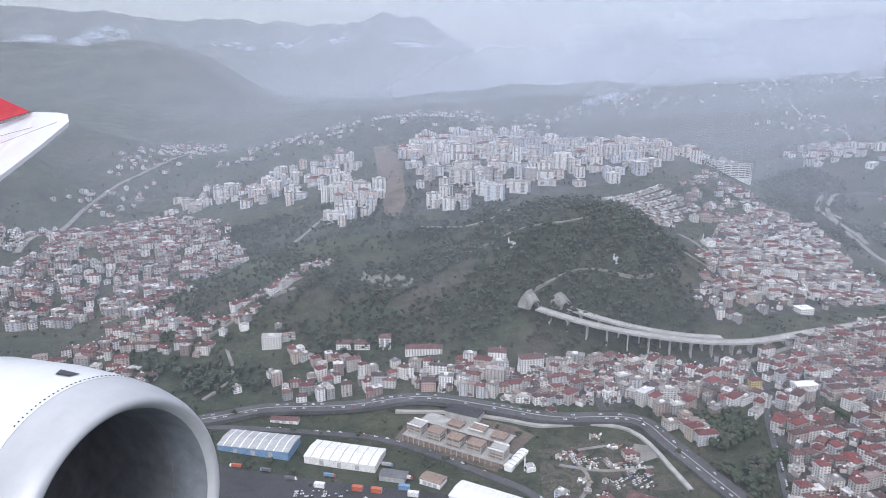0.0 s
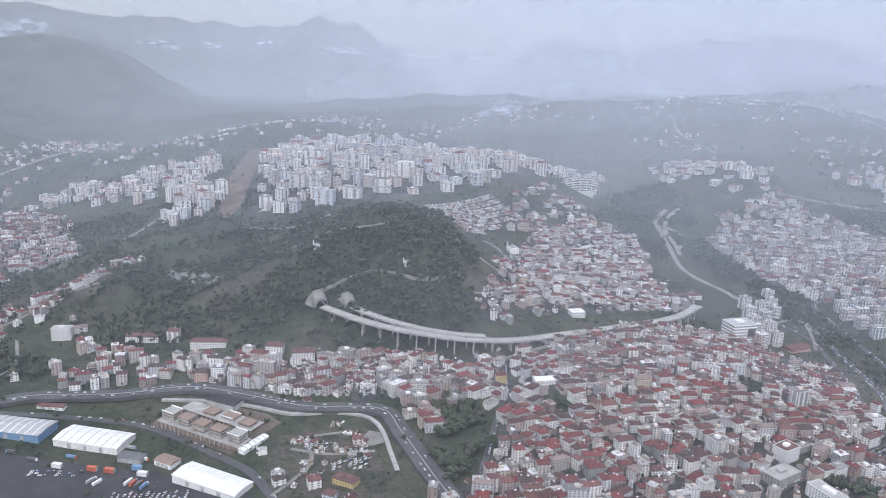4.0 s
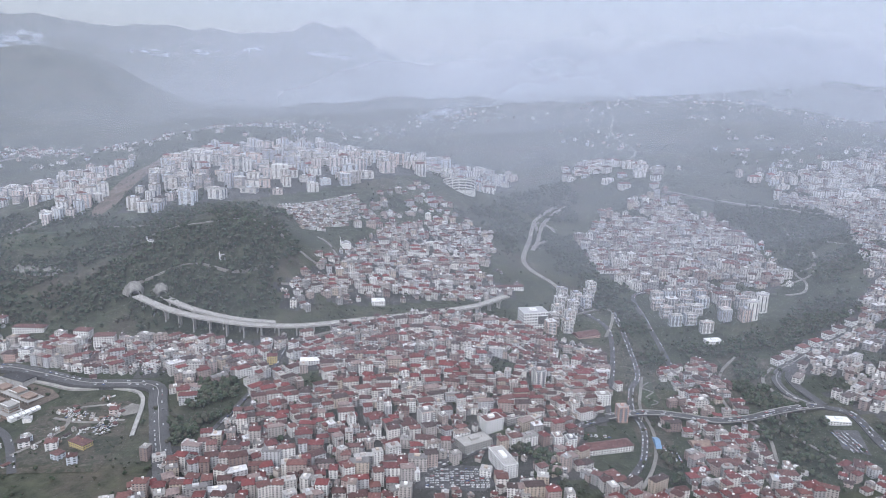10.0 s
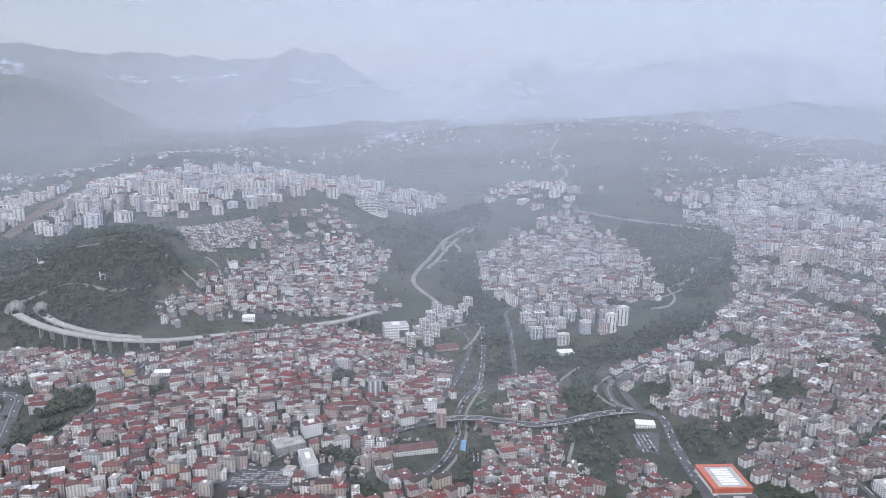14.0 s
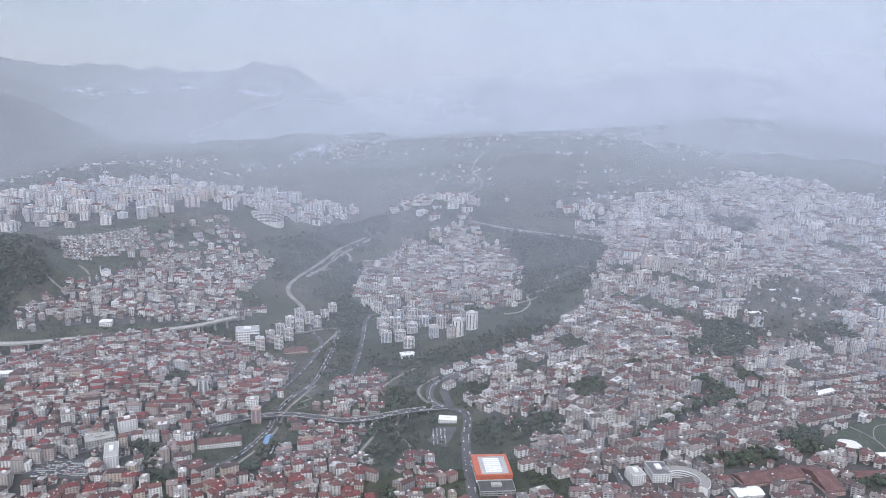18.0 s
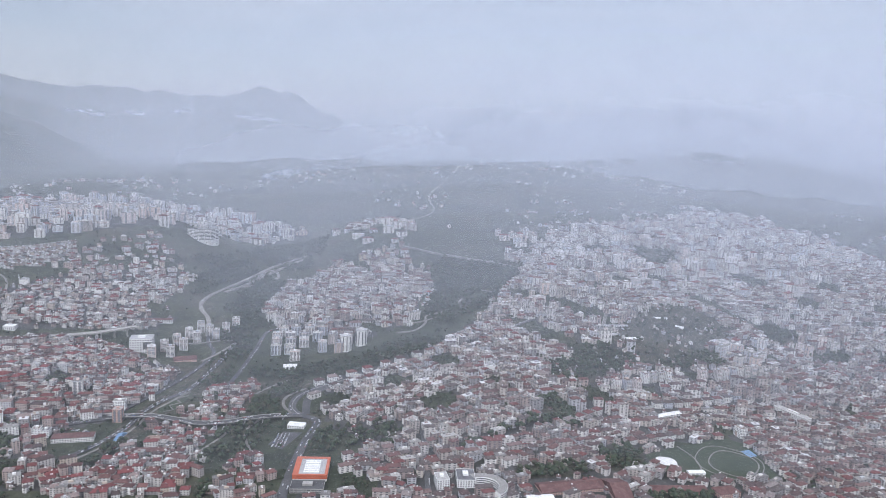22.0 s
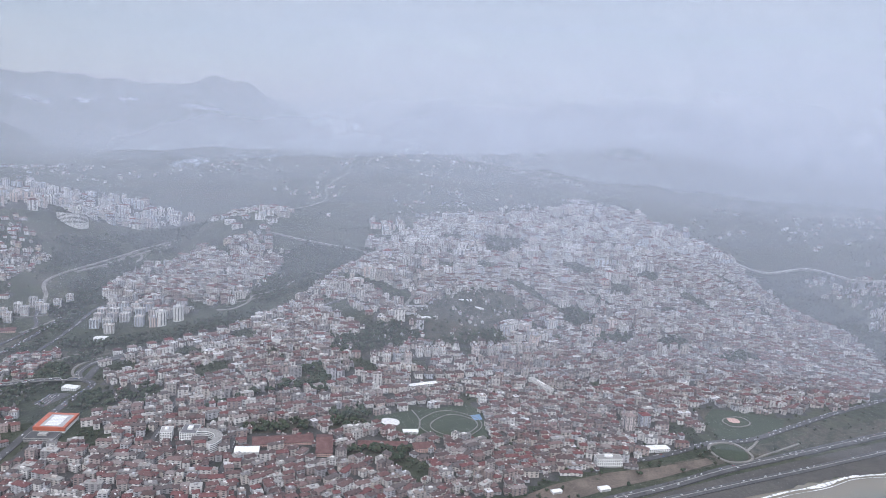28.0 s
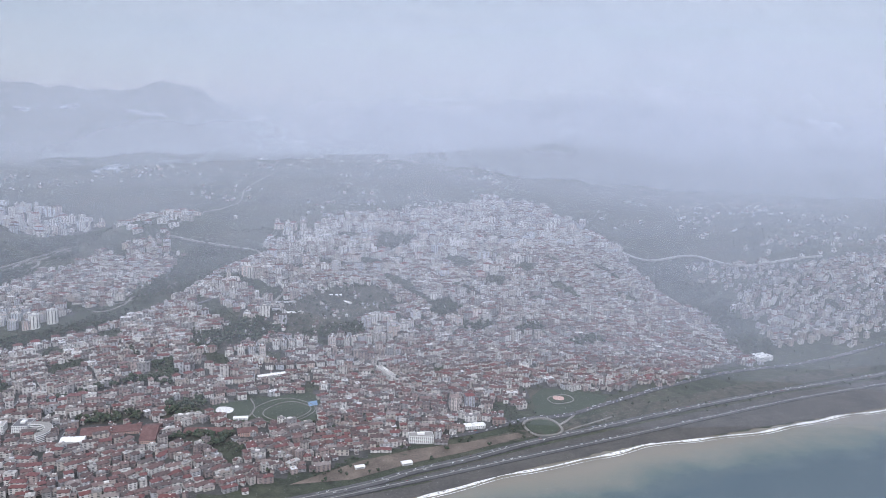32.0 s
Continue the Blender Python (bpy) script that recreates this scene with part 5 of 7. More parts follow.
def mosque(x, y, r, tall, label, n=1):
    z = float(height(x, y))
    t = thing("mosque", label, "mosque", pose(x, y, z, 0, 0, 15))
    part("prayer_hall", single(box(-r * 1.25, r * 1.25, -r * 1.25, r * 1.25, -4, r * 1.3), BOX[:5]), PALE, t)
    bm = bmesh.new()
    bmesh.ops.create_uvsphere(bm, u_segments=16, v_segments=8, radius=r * 0.85)
    for v in bm.verts:
        v.co.z = max(v.co.z, -0.2) * 0.85 + r * 1.3
    part("dome", bm, GREYSHEET, t)
    for a, b in ((-1, -1), (1, -1), (-1, 1), (1, 1)):
        bm = bmesh.new()
        bmesh.ops.create_uvsphere(bm, u_segments=10, v_segments=6, radius=r * 0.35)
        for v in bm.verts:
            v.co = Vector((v.co.x + a * r * 0.9, v.co.y + b * r * 0.9, max(v.co.z, 0) * 0.85 + r * 1.3))
        part("small_dome", bm, GREYSHEET, t)
    for k in range(n):
        bm = bmesh.new()
        ox = r * 1.5 * (1 if k else -1)
        for r0, r1, z0, z1 in ((0.45, 0.36, -3, tall * 0.62), (0.62, 0.62, tall * 0.62, tall * 0.65), (0.3, 0.28, tall * 0.65, tall * 0.85), (0.36, 0.02, tall * 0.85, tall)):
            ret = bmesh.ops.create_cone(bm, cap_ends=True, segments=10, radius1=r0, radius2=r1, depth=z1 - z0)
            bmesh.ops.translate(bm, vec=(ox, 0, (z0 + z1) / 2), verts=ret["verts"])
        part("minaret", bm, PALE, t)
    take(np.array([x]), np.array([y]), r * 1.8)


for x, y, r, tall, n in ((225, 600, 3.6, 11, 1), (427, 392, 3.2, 10, 1), (54, 552, 1.9, 7, 1), (-141, 487, 2.4, 9, 1), (516, 612, 4.5, 14, 2), (752, 458, 3.8, 13, 1), (1188, 440, 3.6, 12, 1), (128, 517, 1.7, 6, 1), (322, 640, 3, 10, 1), (46, 343, 2.0, 10, 1)):
    mosque(x, y, r, tall, "small mosque with grey domes and a minaret" if n == 1 else "large mosque with grey domes and two minarets", n)

# sports ground, parks and roundabout
patch("sports_ground", [(866, 318), (884, 330), (917, 351), (952, 372), (967, 360), (968, 300), (940, 291), (900, 289), (872, 296)], LAWN, 0.3, 7, "green sports ground ringed by paths", "sports ground")


def oval(cx, cy, rx, ry, turn, n=40, p=2.6):
    out = []
    for a in np.linspace(0, 2 * math.pi, n, endpoint=False):
        u, v = math.copysign(abs(math.cos(a)) ** (2 / p), math.cos(a)) * rx, math.copysign(abs(math.sin(a)) ** (2 / p), math.sin(a)) * ry
        out.append((cx + u * math.cos(turn) - v * math.sin(turn), cy + u * math.sin(turn) + v * math.cos(turn)))
    return out


def ring(name, cx, cy, rx, ry, turn, wide, mat, label, lift=0.6, category="path"):
    pts = oval(cx, cy, rx, ry, turn)
    return strip(name, pts + pts[:1], wide, mat, lift, label=label, category=category, clear=1.0)


ring("running_track", 939, 320, 24, 18, 1.0, 1.0, GRAVEL, "pale oval running track on the grass")
ring("outer_path", 936, 321, 30, 25, 1.0, 0.8, GRAVEL, "pale path round the sports ground")
patch("skating_rink", oval(882, 311, 8, 7, 0), PALE, 0.75, 5, "pale concrete oval in the grass", "rink", clear=False)
patch("court", [(955, 345), (964, 350), (966, 338), (958, 334)], BLUE, 0.75, 5, "blue playing court", "court", clear=False)
strip("ground_path", [(905, 290), (908, 320), (900, 342)], 1.2, GRAVEL, 0.6, label="pale path across the grass", category="path")
shed("pavilion", "white roofed pavilion by the sports ground", 900, 296, 13, 5, 2, 0.1, WHITE, WHITE, 0, None, 0.5, "pavilion")
patch("roundabout_green", oval(1184, 302, 15.5, 14.5, 0.3, 32, 2), LAWN, 0.9, 5, "round lawn inside a roundabout", "lawn")
ring("roundabout_road", 1184, 302, 17.5, 16.5, 0.3, 2.4, GRAVEL, "pale ring road of a roundabout", 1.0, "road")
strip("roundabout_link", [(1200, 306), (1212, 318), (1220, 328)], 2.2, GRAVEL, 0.7, label="pale link road by the roundabout", category="road")
strip("roundabout_slip", [(1203, 294), (1218, 304), (1242, 318), (1262, 330)], 1.8, GRAVEL, 0.7, label="pale slip road across the seafront grass", category="road")
patch("seafront_park", [(1182, 326), (1184, 366), (1200, 387), (1232, 384), (1268, 374), (1249, 345), (1212, 330)], LAWN, 0.3, 7, "green seafront park with paths", "park")
ring("park_path", 1214, 362, 14, 9, 0.4, 1.2, GRAVEL, "pale path round a park fountain")
patch("park_plaza", oval(1212, 364, 6, 5, 0), PINK, 0.8, 4, "paved plaza in the park", "plaza", clear=False)
patch("hillside_pitch", [(-72, 505), (-37, 507), (-34, 492), (-71, 493)], LAWN, 0.5, 6, "green pitch on the wooded hillside", "pitch")
patch("green_fields", [(-184, 593), (-146, 640), (-95, 622), (-60, 622), (-75, 592), (-118, 545), (-150, 522)], LAWN, 0.3, 8, "open green meadow on the hillside", "meadow", clear=False)
patch("hill_meadow", [(-168, 560), (-176, 620), (-140, 640), (-100, 625), (-62, 606), (-20, 590), (-40, 577), (-83, 570), (-126, 548)], MEADOW, 0.35, 8, "pale green meadow on the open hillside", "meadow", clear=False)
patch("quarry_face", [(-64, 536), (-62, 550), (-38, 549), (-20, 538), (-28, 528), (-45, 531)], ROCK, 0.6, 4, "pale bare rock face in the woods", "rock")
patch("red_cutting", [(-98, 1035), (-78, 1040), (-55, 917), (-36, 700), (-40, 660), (-55, 668), (-72, 800)], SOIL, 0.5, 10, "reddish bare soil between the towers", "bare soil")
patch("rough_plot", [(50, 318), (52, 361), (80, 366), (107, 366), (112, 335), (118, 318), (118, 280), (60, 280)], SCRUB, 0.3, 7, "rough brown plot with huts and scrub", "waste ground", clear=False)
patch("bare_patch", [(100, 352), (106, 362), (116, 358), (115, 348), (106, 344)], GRAVEL, 0.6, 5, "pale bare soil on the rough plot", "bare soil", clear=False)
rng = np.random.default_rng(31)
for px, py in ((86, 371), (79, 344), (90, 342), (102, 346), (79, 316), (72, 330), (95, 360), (66, 352)):
    heap = thing("rubble_heap", "heap of pale rubble and broken walls", "rubble", pose(px, py, float(height(px, py)) + 0.3, 0, 0, 0), "rubble heaps on the rough plot")
    for k in range(12):
        a, r = rng.uniform(0, 6.28), rng.uniform(0, 4)
        w, h = rng.uniform(0.5, 1.6), rng.uniform(0.3, 1.5)
        part("rubble", single(placed(box(-w, w, -w * 0.4, w * 0.4, -0.6, h), r * math.cos(a), r * math.sin(a), 0, rng.uniform(0, 3))), (PALE, BROWN, CONCRETE)[k % 3], heap)
patch("car_park", [(569, 316), (576, 341), (592, 339), (582, 307)], ASPHALT, 0.5, 6, "asphalt car park full of cars", "car park")
patch("car_park", [(298, 272), (308, 292), (338, 293), (346, 276), (338, 270)], ASPHALT, 0.4, 6, "asphalt car park full of cars", "car park")
patch("valley_garden", [(465, 414), (477, 420), (473, 381), (461, 372), (459, 388)], LAWN, 0.4, 5, "terraced garden with winding paths", "garden")
strip("garden_path", [(474, 415), (466, 405), (473, 398), (465, 390), (472, 382), (465, 377)], 0.9, GRAVEL, 0.7, label="winding pale path of the garden", category="path")
patch("valley_meadow", [(446, 400), (458, 420), (466, 470), (478, 540), (488, 470), (478, 400), (466, 330), (452, 290), (440, 300)], SCRUB, 0.25, 7, "grassy valley between the two ridges", "meadow", clear=False)
patch("junction_green", [(515, 380), (560, 385), (570, 420), (585, 455), (560, 470), (520, 450), (505, 420)], SCRUB, 0.25, 7, "scrubby valley floor with bare soil", "scrub", clear=False)

# ---------------------------------------------------------------- houses
def buildings(soup, x, y, w, d, floors, angle, pitched, dens=1.0, back=True, bays=False):
    """Blocks with walls, rows of windows and a tiled or flat roof. Slots: 0 wall, 1 tile, 2 flat roof, 3 glass (with
    bays: painted recess shade), 4 tanks and chimneys.
    """
    z = np.minimum.reduce([height(x + a * w / 2, y + b * d / 2) for a in (-1, 1) for b in (-1, 1)])
    z = (z + height(x, y)) / 2
    h = floors * STOREY
    soup.add(placed(box(-w / 2, w / 2, -d / 2, d / 2, -5 + 0 * w, h), x, y, z, angle), BOX[:5], 0)
    p = pitched
    rise, ov = 0.21 * np.minimum(w, d) + 0.3, 0.3
    rx, ry = np.maximum(w - d, 0) / 2 + 0.3, np.maximum(d - w, 0) / 2
    a, b = w / 2 + ov, d / 2 + ov
    top = h + rise
    hip = [(-a, -b, h), (a, -b, h), (a, b, h), (-a, b, h), (-rx, -ry, top), (rx, ry, top), (-a, -b, h - 0.18), (a, -b, h - 0.18), (a, b, h - 0.18), (-a, b, h - 0.18)]
    v = np.stack([np.stack(np.broadcast_arrays(*q), -1) for q in hip], 1)
    soup.add(placed(v[p], x[p], y[p], z[p], angle[p]), [(0, 1, 5, 4), (1, 2, 5), (2, 3, 4, 5), (3, 0, 4), (6, 7, 1, 0), (7, 8, 2, 1), (8, 9, 3, 2), (9, 6, 0, 3)], 1)
    q = ~p
    soup.add(placed(box(-w / 2, w / 2, -d / 2, d / 2, h + 0.02, h + 0.3)[q] * [1.02, 1.02, 1], x[q], y[q], z[q], angle[q]), BOX[:5], 2)
    soup.add(placed(box(-w * 0.18, w * 0.12, -d * 0.15, d * 0.2, h, h + 1.4)[q], x[q], y[q], z[q], angle[q]), BOX[:5], 0)
    for k in range(2):
        f1, f2 = np.modf(np.abs(x * (3.7 + k) + y * 1.9))[0], np.modf(np.abs(y * (5.3 + k) - x * 2.3))[0]
        c = f1 * f2 > 0.12
        u0, v0, zt = (f1 - 0.5) * w * 0.5, (f2 - 0.5) * d * 0.5, h + np.where(p, rise * 0.55, 0.25)
        e = 0.22 + 0.35 * np.modf(f1 * 7.7)[0]
        soup.add(placed(box(u0 - e, u0 + e, v0 - e * 0.7, v0 + e * 0.7, zt - 0.6, zt + 0.25 + 0.7 * f2)[c], x[c], y[c], z[c], angle[c]), BOX[:5], 4)
    # Strips stand proud of the wall; their dark colour imitates shaded balcony recesses.
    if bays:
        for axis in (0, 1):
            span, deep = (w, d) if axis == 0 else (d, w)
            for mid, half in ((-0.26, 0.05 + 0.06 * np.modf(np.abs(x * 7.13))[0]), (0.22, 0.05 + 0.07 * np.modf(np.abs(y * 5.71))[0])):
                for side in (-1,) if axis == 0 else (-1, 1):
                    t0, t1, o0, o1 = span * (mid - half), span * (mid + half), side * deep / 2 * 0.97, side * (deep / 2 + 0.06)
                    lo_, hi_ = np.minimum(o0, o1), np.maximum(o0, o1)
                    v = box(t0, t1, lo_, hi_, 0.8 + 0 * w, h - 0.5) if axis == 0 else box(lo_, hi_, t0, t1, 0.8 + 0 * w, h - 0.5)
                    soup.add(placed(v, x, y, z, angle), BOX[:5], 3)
            for f in range(1, int(floors.max())):
                m = floors > f
                o = deep[m] / 2 + 0.3
                v = box(-span[m] * 0.38, span[m] * 0.38, -o, -o + 0.34, f * STOREY - 0.1, f * STOREY + 0.22) if axis == 0 else box(-o, -o + 0.34, -span[m] * 0.38, span[m] * 0.38, f * STOREY - 0.1, f * STOREY + 0.22)
                soup.add(placed(v, x[m], y[m], z[m], angle[m]), BOX[:5], 0)
        return
    ncol = [np.maximum(1, np.round(n * dens / 1.9)).astype(int) for n in (w, d)]
    half = 0.42 / dens
    for axis in (0, 1):
        span, deep = (w, d) if axis == 0 else (d, w)
        for c in np.unique(ncol[axis]):
            for f in range(int(floors.max())):
                m = (ncol[axis] == c) & (floors > f)
                if not m.any():
                    continue
                zz = f * STOREY + 0.45
                for u in range(c):
                    mid = (u + 0.5) / c - 0.5
                    for side in (-1, 1) if back or axis else (-1,):
                        t0, t1, o = span[m] * mid - half, span[m] * mid + half, side * (deep[m] / 2 + 0.03)
                        k = [(t0, zz), (t1, zz), (t1, zz + 0.7), (t0, zz + 0.7)]
                        if axis == 0:
                            quad = np.stack([np.stack([e, o, np.full_like(e, g)], -1) for e, g in k], 1)
                        else:
                            quad = np.stack([np.stack([o, e, np.full_like(e, g)], -1) for e, g in k], 1)
                        soup.add(placed(quad, x[m], y[m], z[m], angle[m]), [(0, 1, 2, 3) if (side < 0) == (axis == 0) else (3, 2, 1, 0)], 3)


def lots(poly, space, street, angle, keep, rng, ragged=0.2):
    """Places for buildings on a grid of blocks and streets inside a polygon."""
    p = np.array(poly, float)
    mid = (p.max(0) + p.min(0)) / 2
    reach = np.abs(p - mid).max() * 1.5
    n = int(2 * reach / space) + 1
    a = np.arange(n)
    u, v = a * space + (a // 4) * street - reach, a * space + (a // 2) * street - reach
    u, v = [g.ravel() for g in np.meshgrid(u, v)]
    bend = 0.22 * np.sin(u / 70 + v / 110 + mid[0]) + 0.15 * np.sin(v / 47 - u / 90)
    u, v = u + rng.normal(0, space * ragged, u.shape), v + rng.normal(0, space * ragged, v.shape)
    c, s = np.cos(angle), np.sin(angle)
    x, y = mid[0] + u * c - v * s + 14 * np.sin(v / 60), mid[1] + u * s + v * c + 14 * np.sin(u / 70)
    m = inside(poly, x + 9 * np.sin(y / 23 + x / 71) + 5 * np.sin(y / 7.3), y + 9 * np.sin(x / 19 - y / 57) + 5 * np.sin(x / 8.1)) & (rng.random(x.shape) < keep) & ~is_taken(x, y) & ~green(x, y)
    return x[m], y[m], angle + 1.4 * bend[m] + rng.normal(0, 0.2, int(m.sum()))


# woods and gardens that stay free of houses
WOODS = {
    "hill_wood": ([(-125, 500), (-85, 520), (-72, 490), (-30, 482), (30, 462), (60, 466), (100, 470), (160, 458), (178, 480), (182, 520), (190, 560), (150, 640), (60, 650), (22, 600), (0, 575), (-60, 560), (-105, 545)], 12),
    "front_wood": ([(-60, 455), (-20, 470), (30, 460), (70, 455), (120, 448), (180, 446), (180, 456), (100, 466), (30, 462), (-50, 482), (-110, 490), (-120, 482)], 14),
    "gully_wood": ([(146, 363), (152, 381), (170, 388), (179, 386), (170, 345), (160, 308), (143, 306), (141, 340)], 6),
    "valley_wood": ([(547, 446), (560, 474), (574, 466), (562, 424), (556, 404), (566, 384), (560, 370), (535, 362), (535, 391)], 9),
    "below_wood": ([(529, 348), (576, 362), (563, 312), (552, 290), (535, 258), (529, 265), (525, 300)], 26),
    "left_slope_wood": ([(-215, 466), (-175, 461), (-142, 455), (-118, 446), (-114, 430), (-137, 422), (-156, 420), (-175, 434), (-200, 440)], 10),
    "low_wood": ([(530, 220), (533, 250), (544, 262), (546, 220)], 18),
    "valley_north_wood": ([(440, 640), (484, 624), (489, 706), (489, 803), (448, 815), (443, 718)], 12),
    "hilltop_wood": ([(1008, 930), (1078, 910), (1062, 857), (997, 813)], 16),
    "stream_wood": ([(452, 600), (482, 650), (508, 600), (502, 520), (492, 440), (478, 440), (476, 520), (462, 560)], 11),
    "estate_wood": ([(512, 486), (540, 482), (590, 500), (625, 520), (660, 560), (720, 570), (700, 525), (640, 490), (590, 466), (560, 470), (520, 455)], 12),
    "loop_wood": ([(335, 765), (380, 830), (425, 870), (440, 820), (418, 740), (395, 660), (378, 740)], 13),
    "north_wood": ([(385, 840), (440, 1000), (500, 1050), (525, 960), (500, 860), (455, 860), (430, 880)], 14),
    "motorway_wood": ([(690, 920), (780, 905), (830, 880), (815, 760), (765, 640), (700, 580), (685, 640), (700, 760)], 14),
    "park_wood": ([(902, 557), (935, 603), (980, 649), (1019, 651), (1047, 611), (1029, 578), (999, 557), (990, 530), (920, 510), (876, 532)], 70),
    "belt_wood": ([(809, 473), (866, 522), (920, 508), (990, 532), (1004, 520), (995, 500), (940, 490), (893, 484), (849, 440), (809, 432)], 9),
    "school_wood": ([(850, 238), (850, 256), (869, 266), (898, 264), (902, 247)], 8),
    "ground_wood": ([(828, 289), (830, 320), (854, 333), (866, 322), (862, 290)], 9),
    "court_wood": ([(1193, 566), (1231, 576), (1230, 534), (1198, 532)], 10),
    "edge_wood": ([(1249, 520), (1299, 543), (1314, 526), (1263, 502)], 10),
    "east_valley_wood": ([(1492, 500), (1485, 640), (1478, 740), (1455, 900), (1530, 900), (1575, 790), (1530, 610), (1545, 540)], 14),
    "town_wood": ([(793, 360), (791, 393), (811, 407), (822, 373), (815, 343)], 9),
    "square_wood": ([(359, 307), (371, 309), (383, 311), (382, 282), (361, 283)], 9),
    "bank_wood": ([(460, 341), (470, 342), (468, 300), (452, 272), (447, 270), (452, 300)], 16),
    "retail_wood": ([(606, 355), (640, 352), (672, 345), (668, 318), (640, 312), (608, 300), (602, 320)], 20),
    "factory_wood": ([(758, 280), (770, 288), (807, 294), (813, 284), (800, 276), (764, 270)], 8),
    "east_park": ([(1085, 600), (1090, 632), (1112, 653), (1132, 612), (1108, 592)], 9),
    "east_park_b": ([(1123, 565), (1173, 579), (1170, 556), (1132, 544)], 9),
    "street_wood": ([(716, 318), (761, 338), (801, 372), (806, 366), (765, 330), (720, 310)], 10),
}
for name, (poly, _) in WOODS.items():
    if name in ("park_wood", "belt_wood", "town_wood", "east_park", "east_park_b", "factory_wood", "school_wood", "ground_wood", "court_wood", "edge_wood", "hilltop_wood"):
        patch("park_grass", poly, SCRUB, 0.3, 9, "dark rough grass under park trees", "grass")
    take_area(poly)
take_area([(296, 258), (346, 258), (346, 274), (296, 274)])

DISTRICTS = {
    # name: polygon, spacing, street, angle, kept share, storeys, share of tiled roofs, size
    "old_left": ([(-395, 625), (-395, 680), (-425, 920), (-300, 810), (-185, 690), (-175, 635), (-225, 610), (-210, 530), (-285, 550), (-335, 515)], 7.4, 2.5, 0.3, 0.8, (2, 5), 0.6, 5.6),
    "near_left": ([(-300, 470), (-230, 525), (-160, 510), (-145, 490), (-170, 455), (-235, 430)], 6.6, 2.5, 0.2, 0.75, (2, 5), 0.8, 4.8),
    "hill_village": ([(-128, 475), (-95, 480), (-85, 465), (-20, 455), (-45, 430), (-60, 425), (-140, 418), (-135, 435), (-105, 435), (-105, 455)], 6.5, 2.2, 0.1, 0.75, (3, 6), 0.55, 5.0),
    "white_village": ([(-165, 500), (-125, 538), (-90, 562), (-82, 552), (-110, 522), (-150, 495)], 6.5, 2, 0.6, 0.9, (2, 4), 0.6, 4.8),
    "river_side": ([(-55, 448), (0, 435), (15, 450), (60, 445), (130, 443), (140, 415), (110, 400), (55, 405), (25, 415), (-20, 425)], 6.8, 1.8, -0.05, 0.96, (2, 6), 0.65, 5.5),
    "slope": (SLOPE, 7.0, 2.2, 0.5, 0.85, (2, 5), 0.5, 5.0),
    "shoulder": ([(245, 770), (320, 825), (335, 775), (380, 740), (285, 665), (235, 660)], 9.5, 4, 0.5, 0.6, (2, 5), 0.6, 5.5),
    "ridge": (RIDGE, 8.6, 2.8, 0.15, 0.92, (2, 7), 0.45, 6.6),
    "ridge_north": ([(480, 780), (560, 905), (640, 920), (690, 870), (600, 800)], 9.5, 4, 0.2, 0.6, (3, 7), 0.3, 6.5),
    "gully_side": ([(119, 400), (125, 436), (170, 432), (168, 392), (153, 386), (145, 366), (138, 340), (131, 368)], 6.8, 1.8, 0.3, 0.97, (2, 6), 0.65, 5.6),
    "bank_village": ([(474, 381), (498, 431), (526, 463), (544, 446), (530, 391), (531, 372), (525, 364), (475, 367)], 6.2, 1.6, 0.2, 0.85, (2, 4), 0.7, 4.6),
    "valley": ([(455, 348), (527, 347), (521, 314), (522, 293), (527, 248), (530, 225), (431, 225), (434, 263), (455, 277), (470, 300), (472, 340)], 6.8, 1.8, 0.2, 0.9, (2, 5), 0.8, 5.4),
    "store_side": ([(560, 295), (588, 291), (586, 225), (545, 225)], 6.5, 2.2, 0.2, 0.7, (2, 4), 0.75, 5.0),
    "low_town": (LOW_TOWN, 7.4, 2.2, 0.3, 0.94, (3, 7), 0.68, 5.8),
    "east": (EAST, 7.2, 2.2, 0.36, 0.97, (2, 4), 0.54, 5.6),
    "far_right": ([(1545, 890), (1635, 885), (1700, 810), (1875, 830), (1720, 570), (1560, 545), (1535, 595), (1585, 795)], 8.5, 4, 0.4, 0.8, (3, 7), 0.4, 5.2),
    "far_right_hill": ([(1640, 900), (1800, 1000), (1950, 950), (1880, 840), (1720, 830)], 16, 8, 0.4, 0.5, (3, 6), 0.3, 5.5),
}
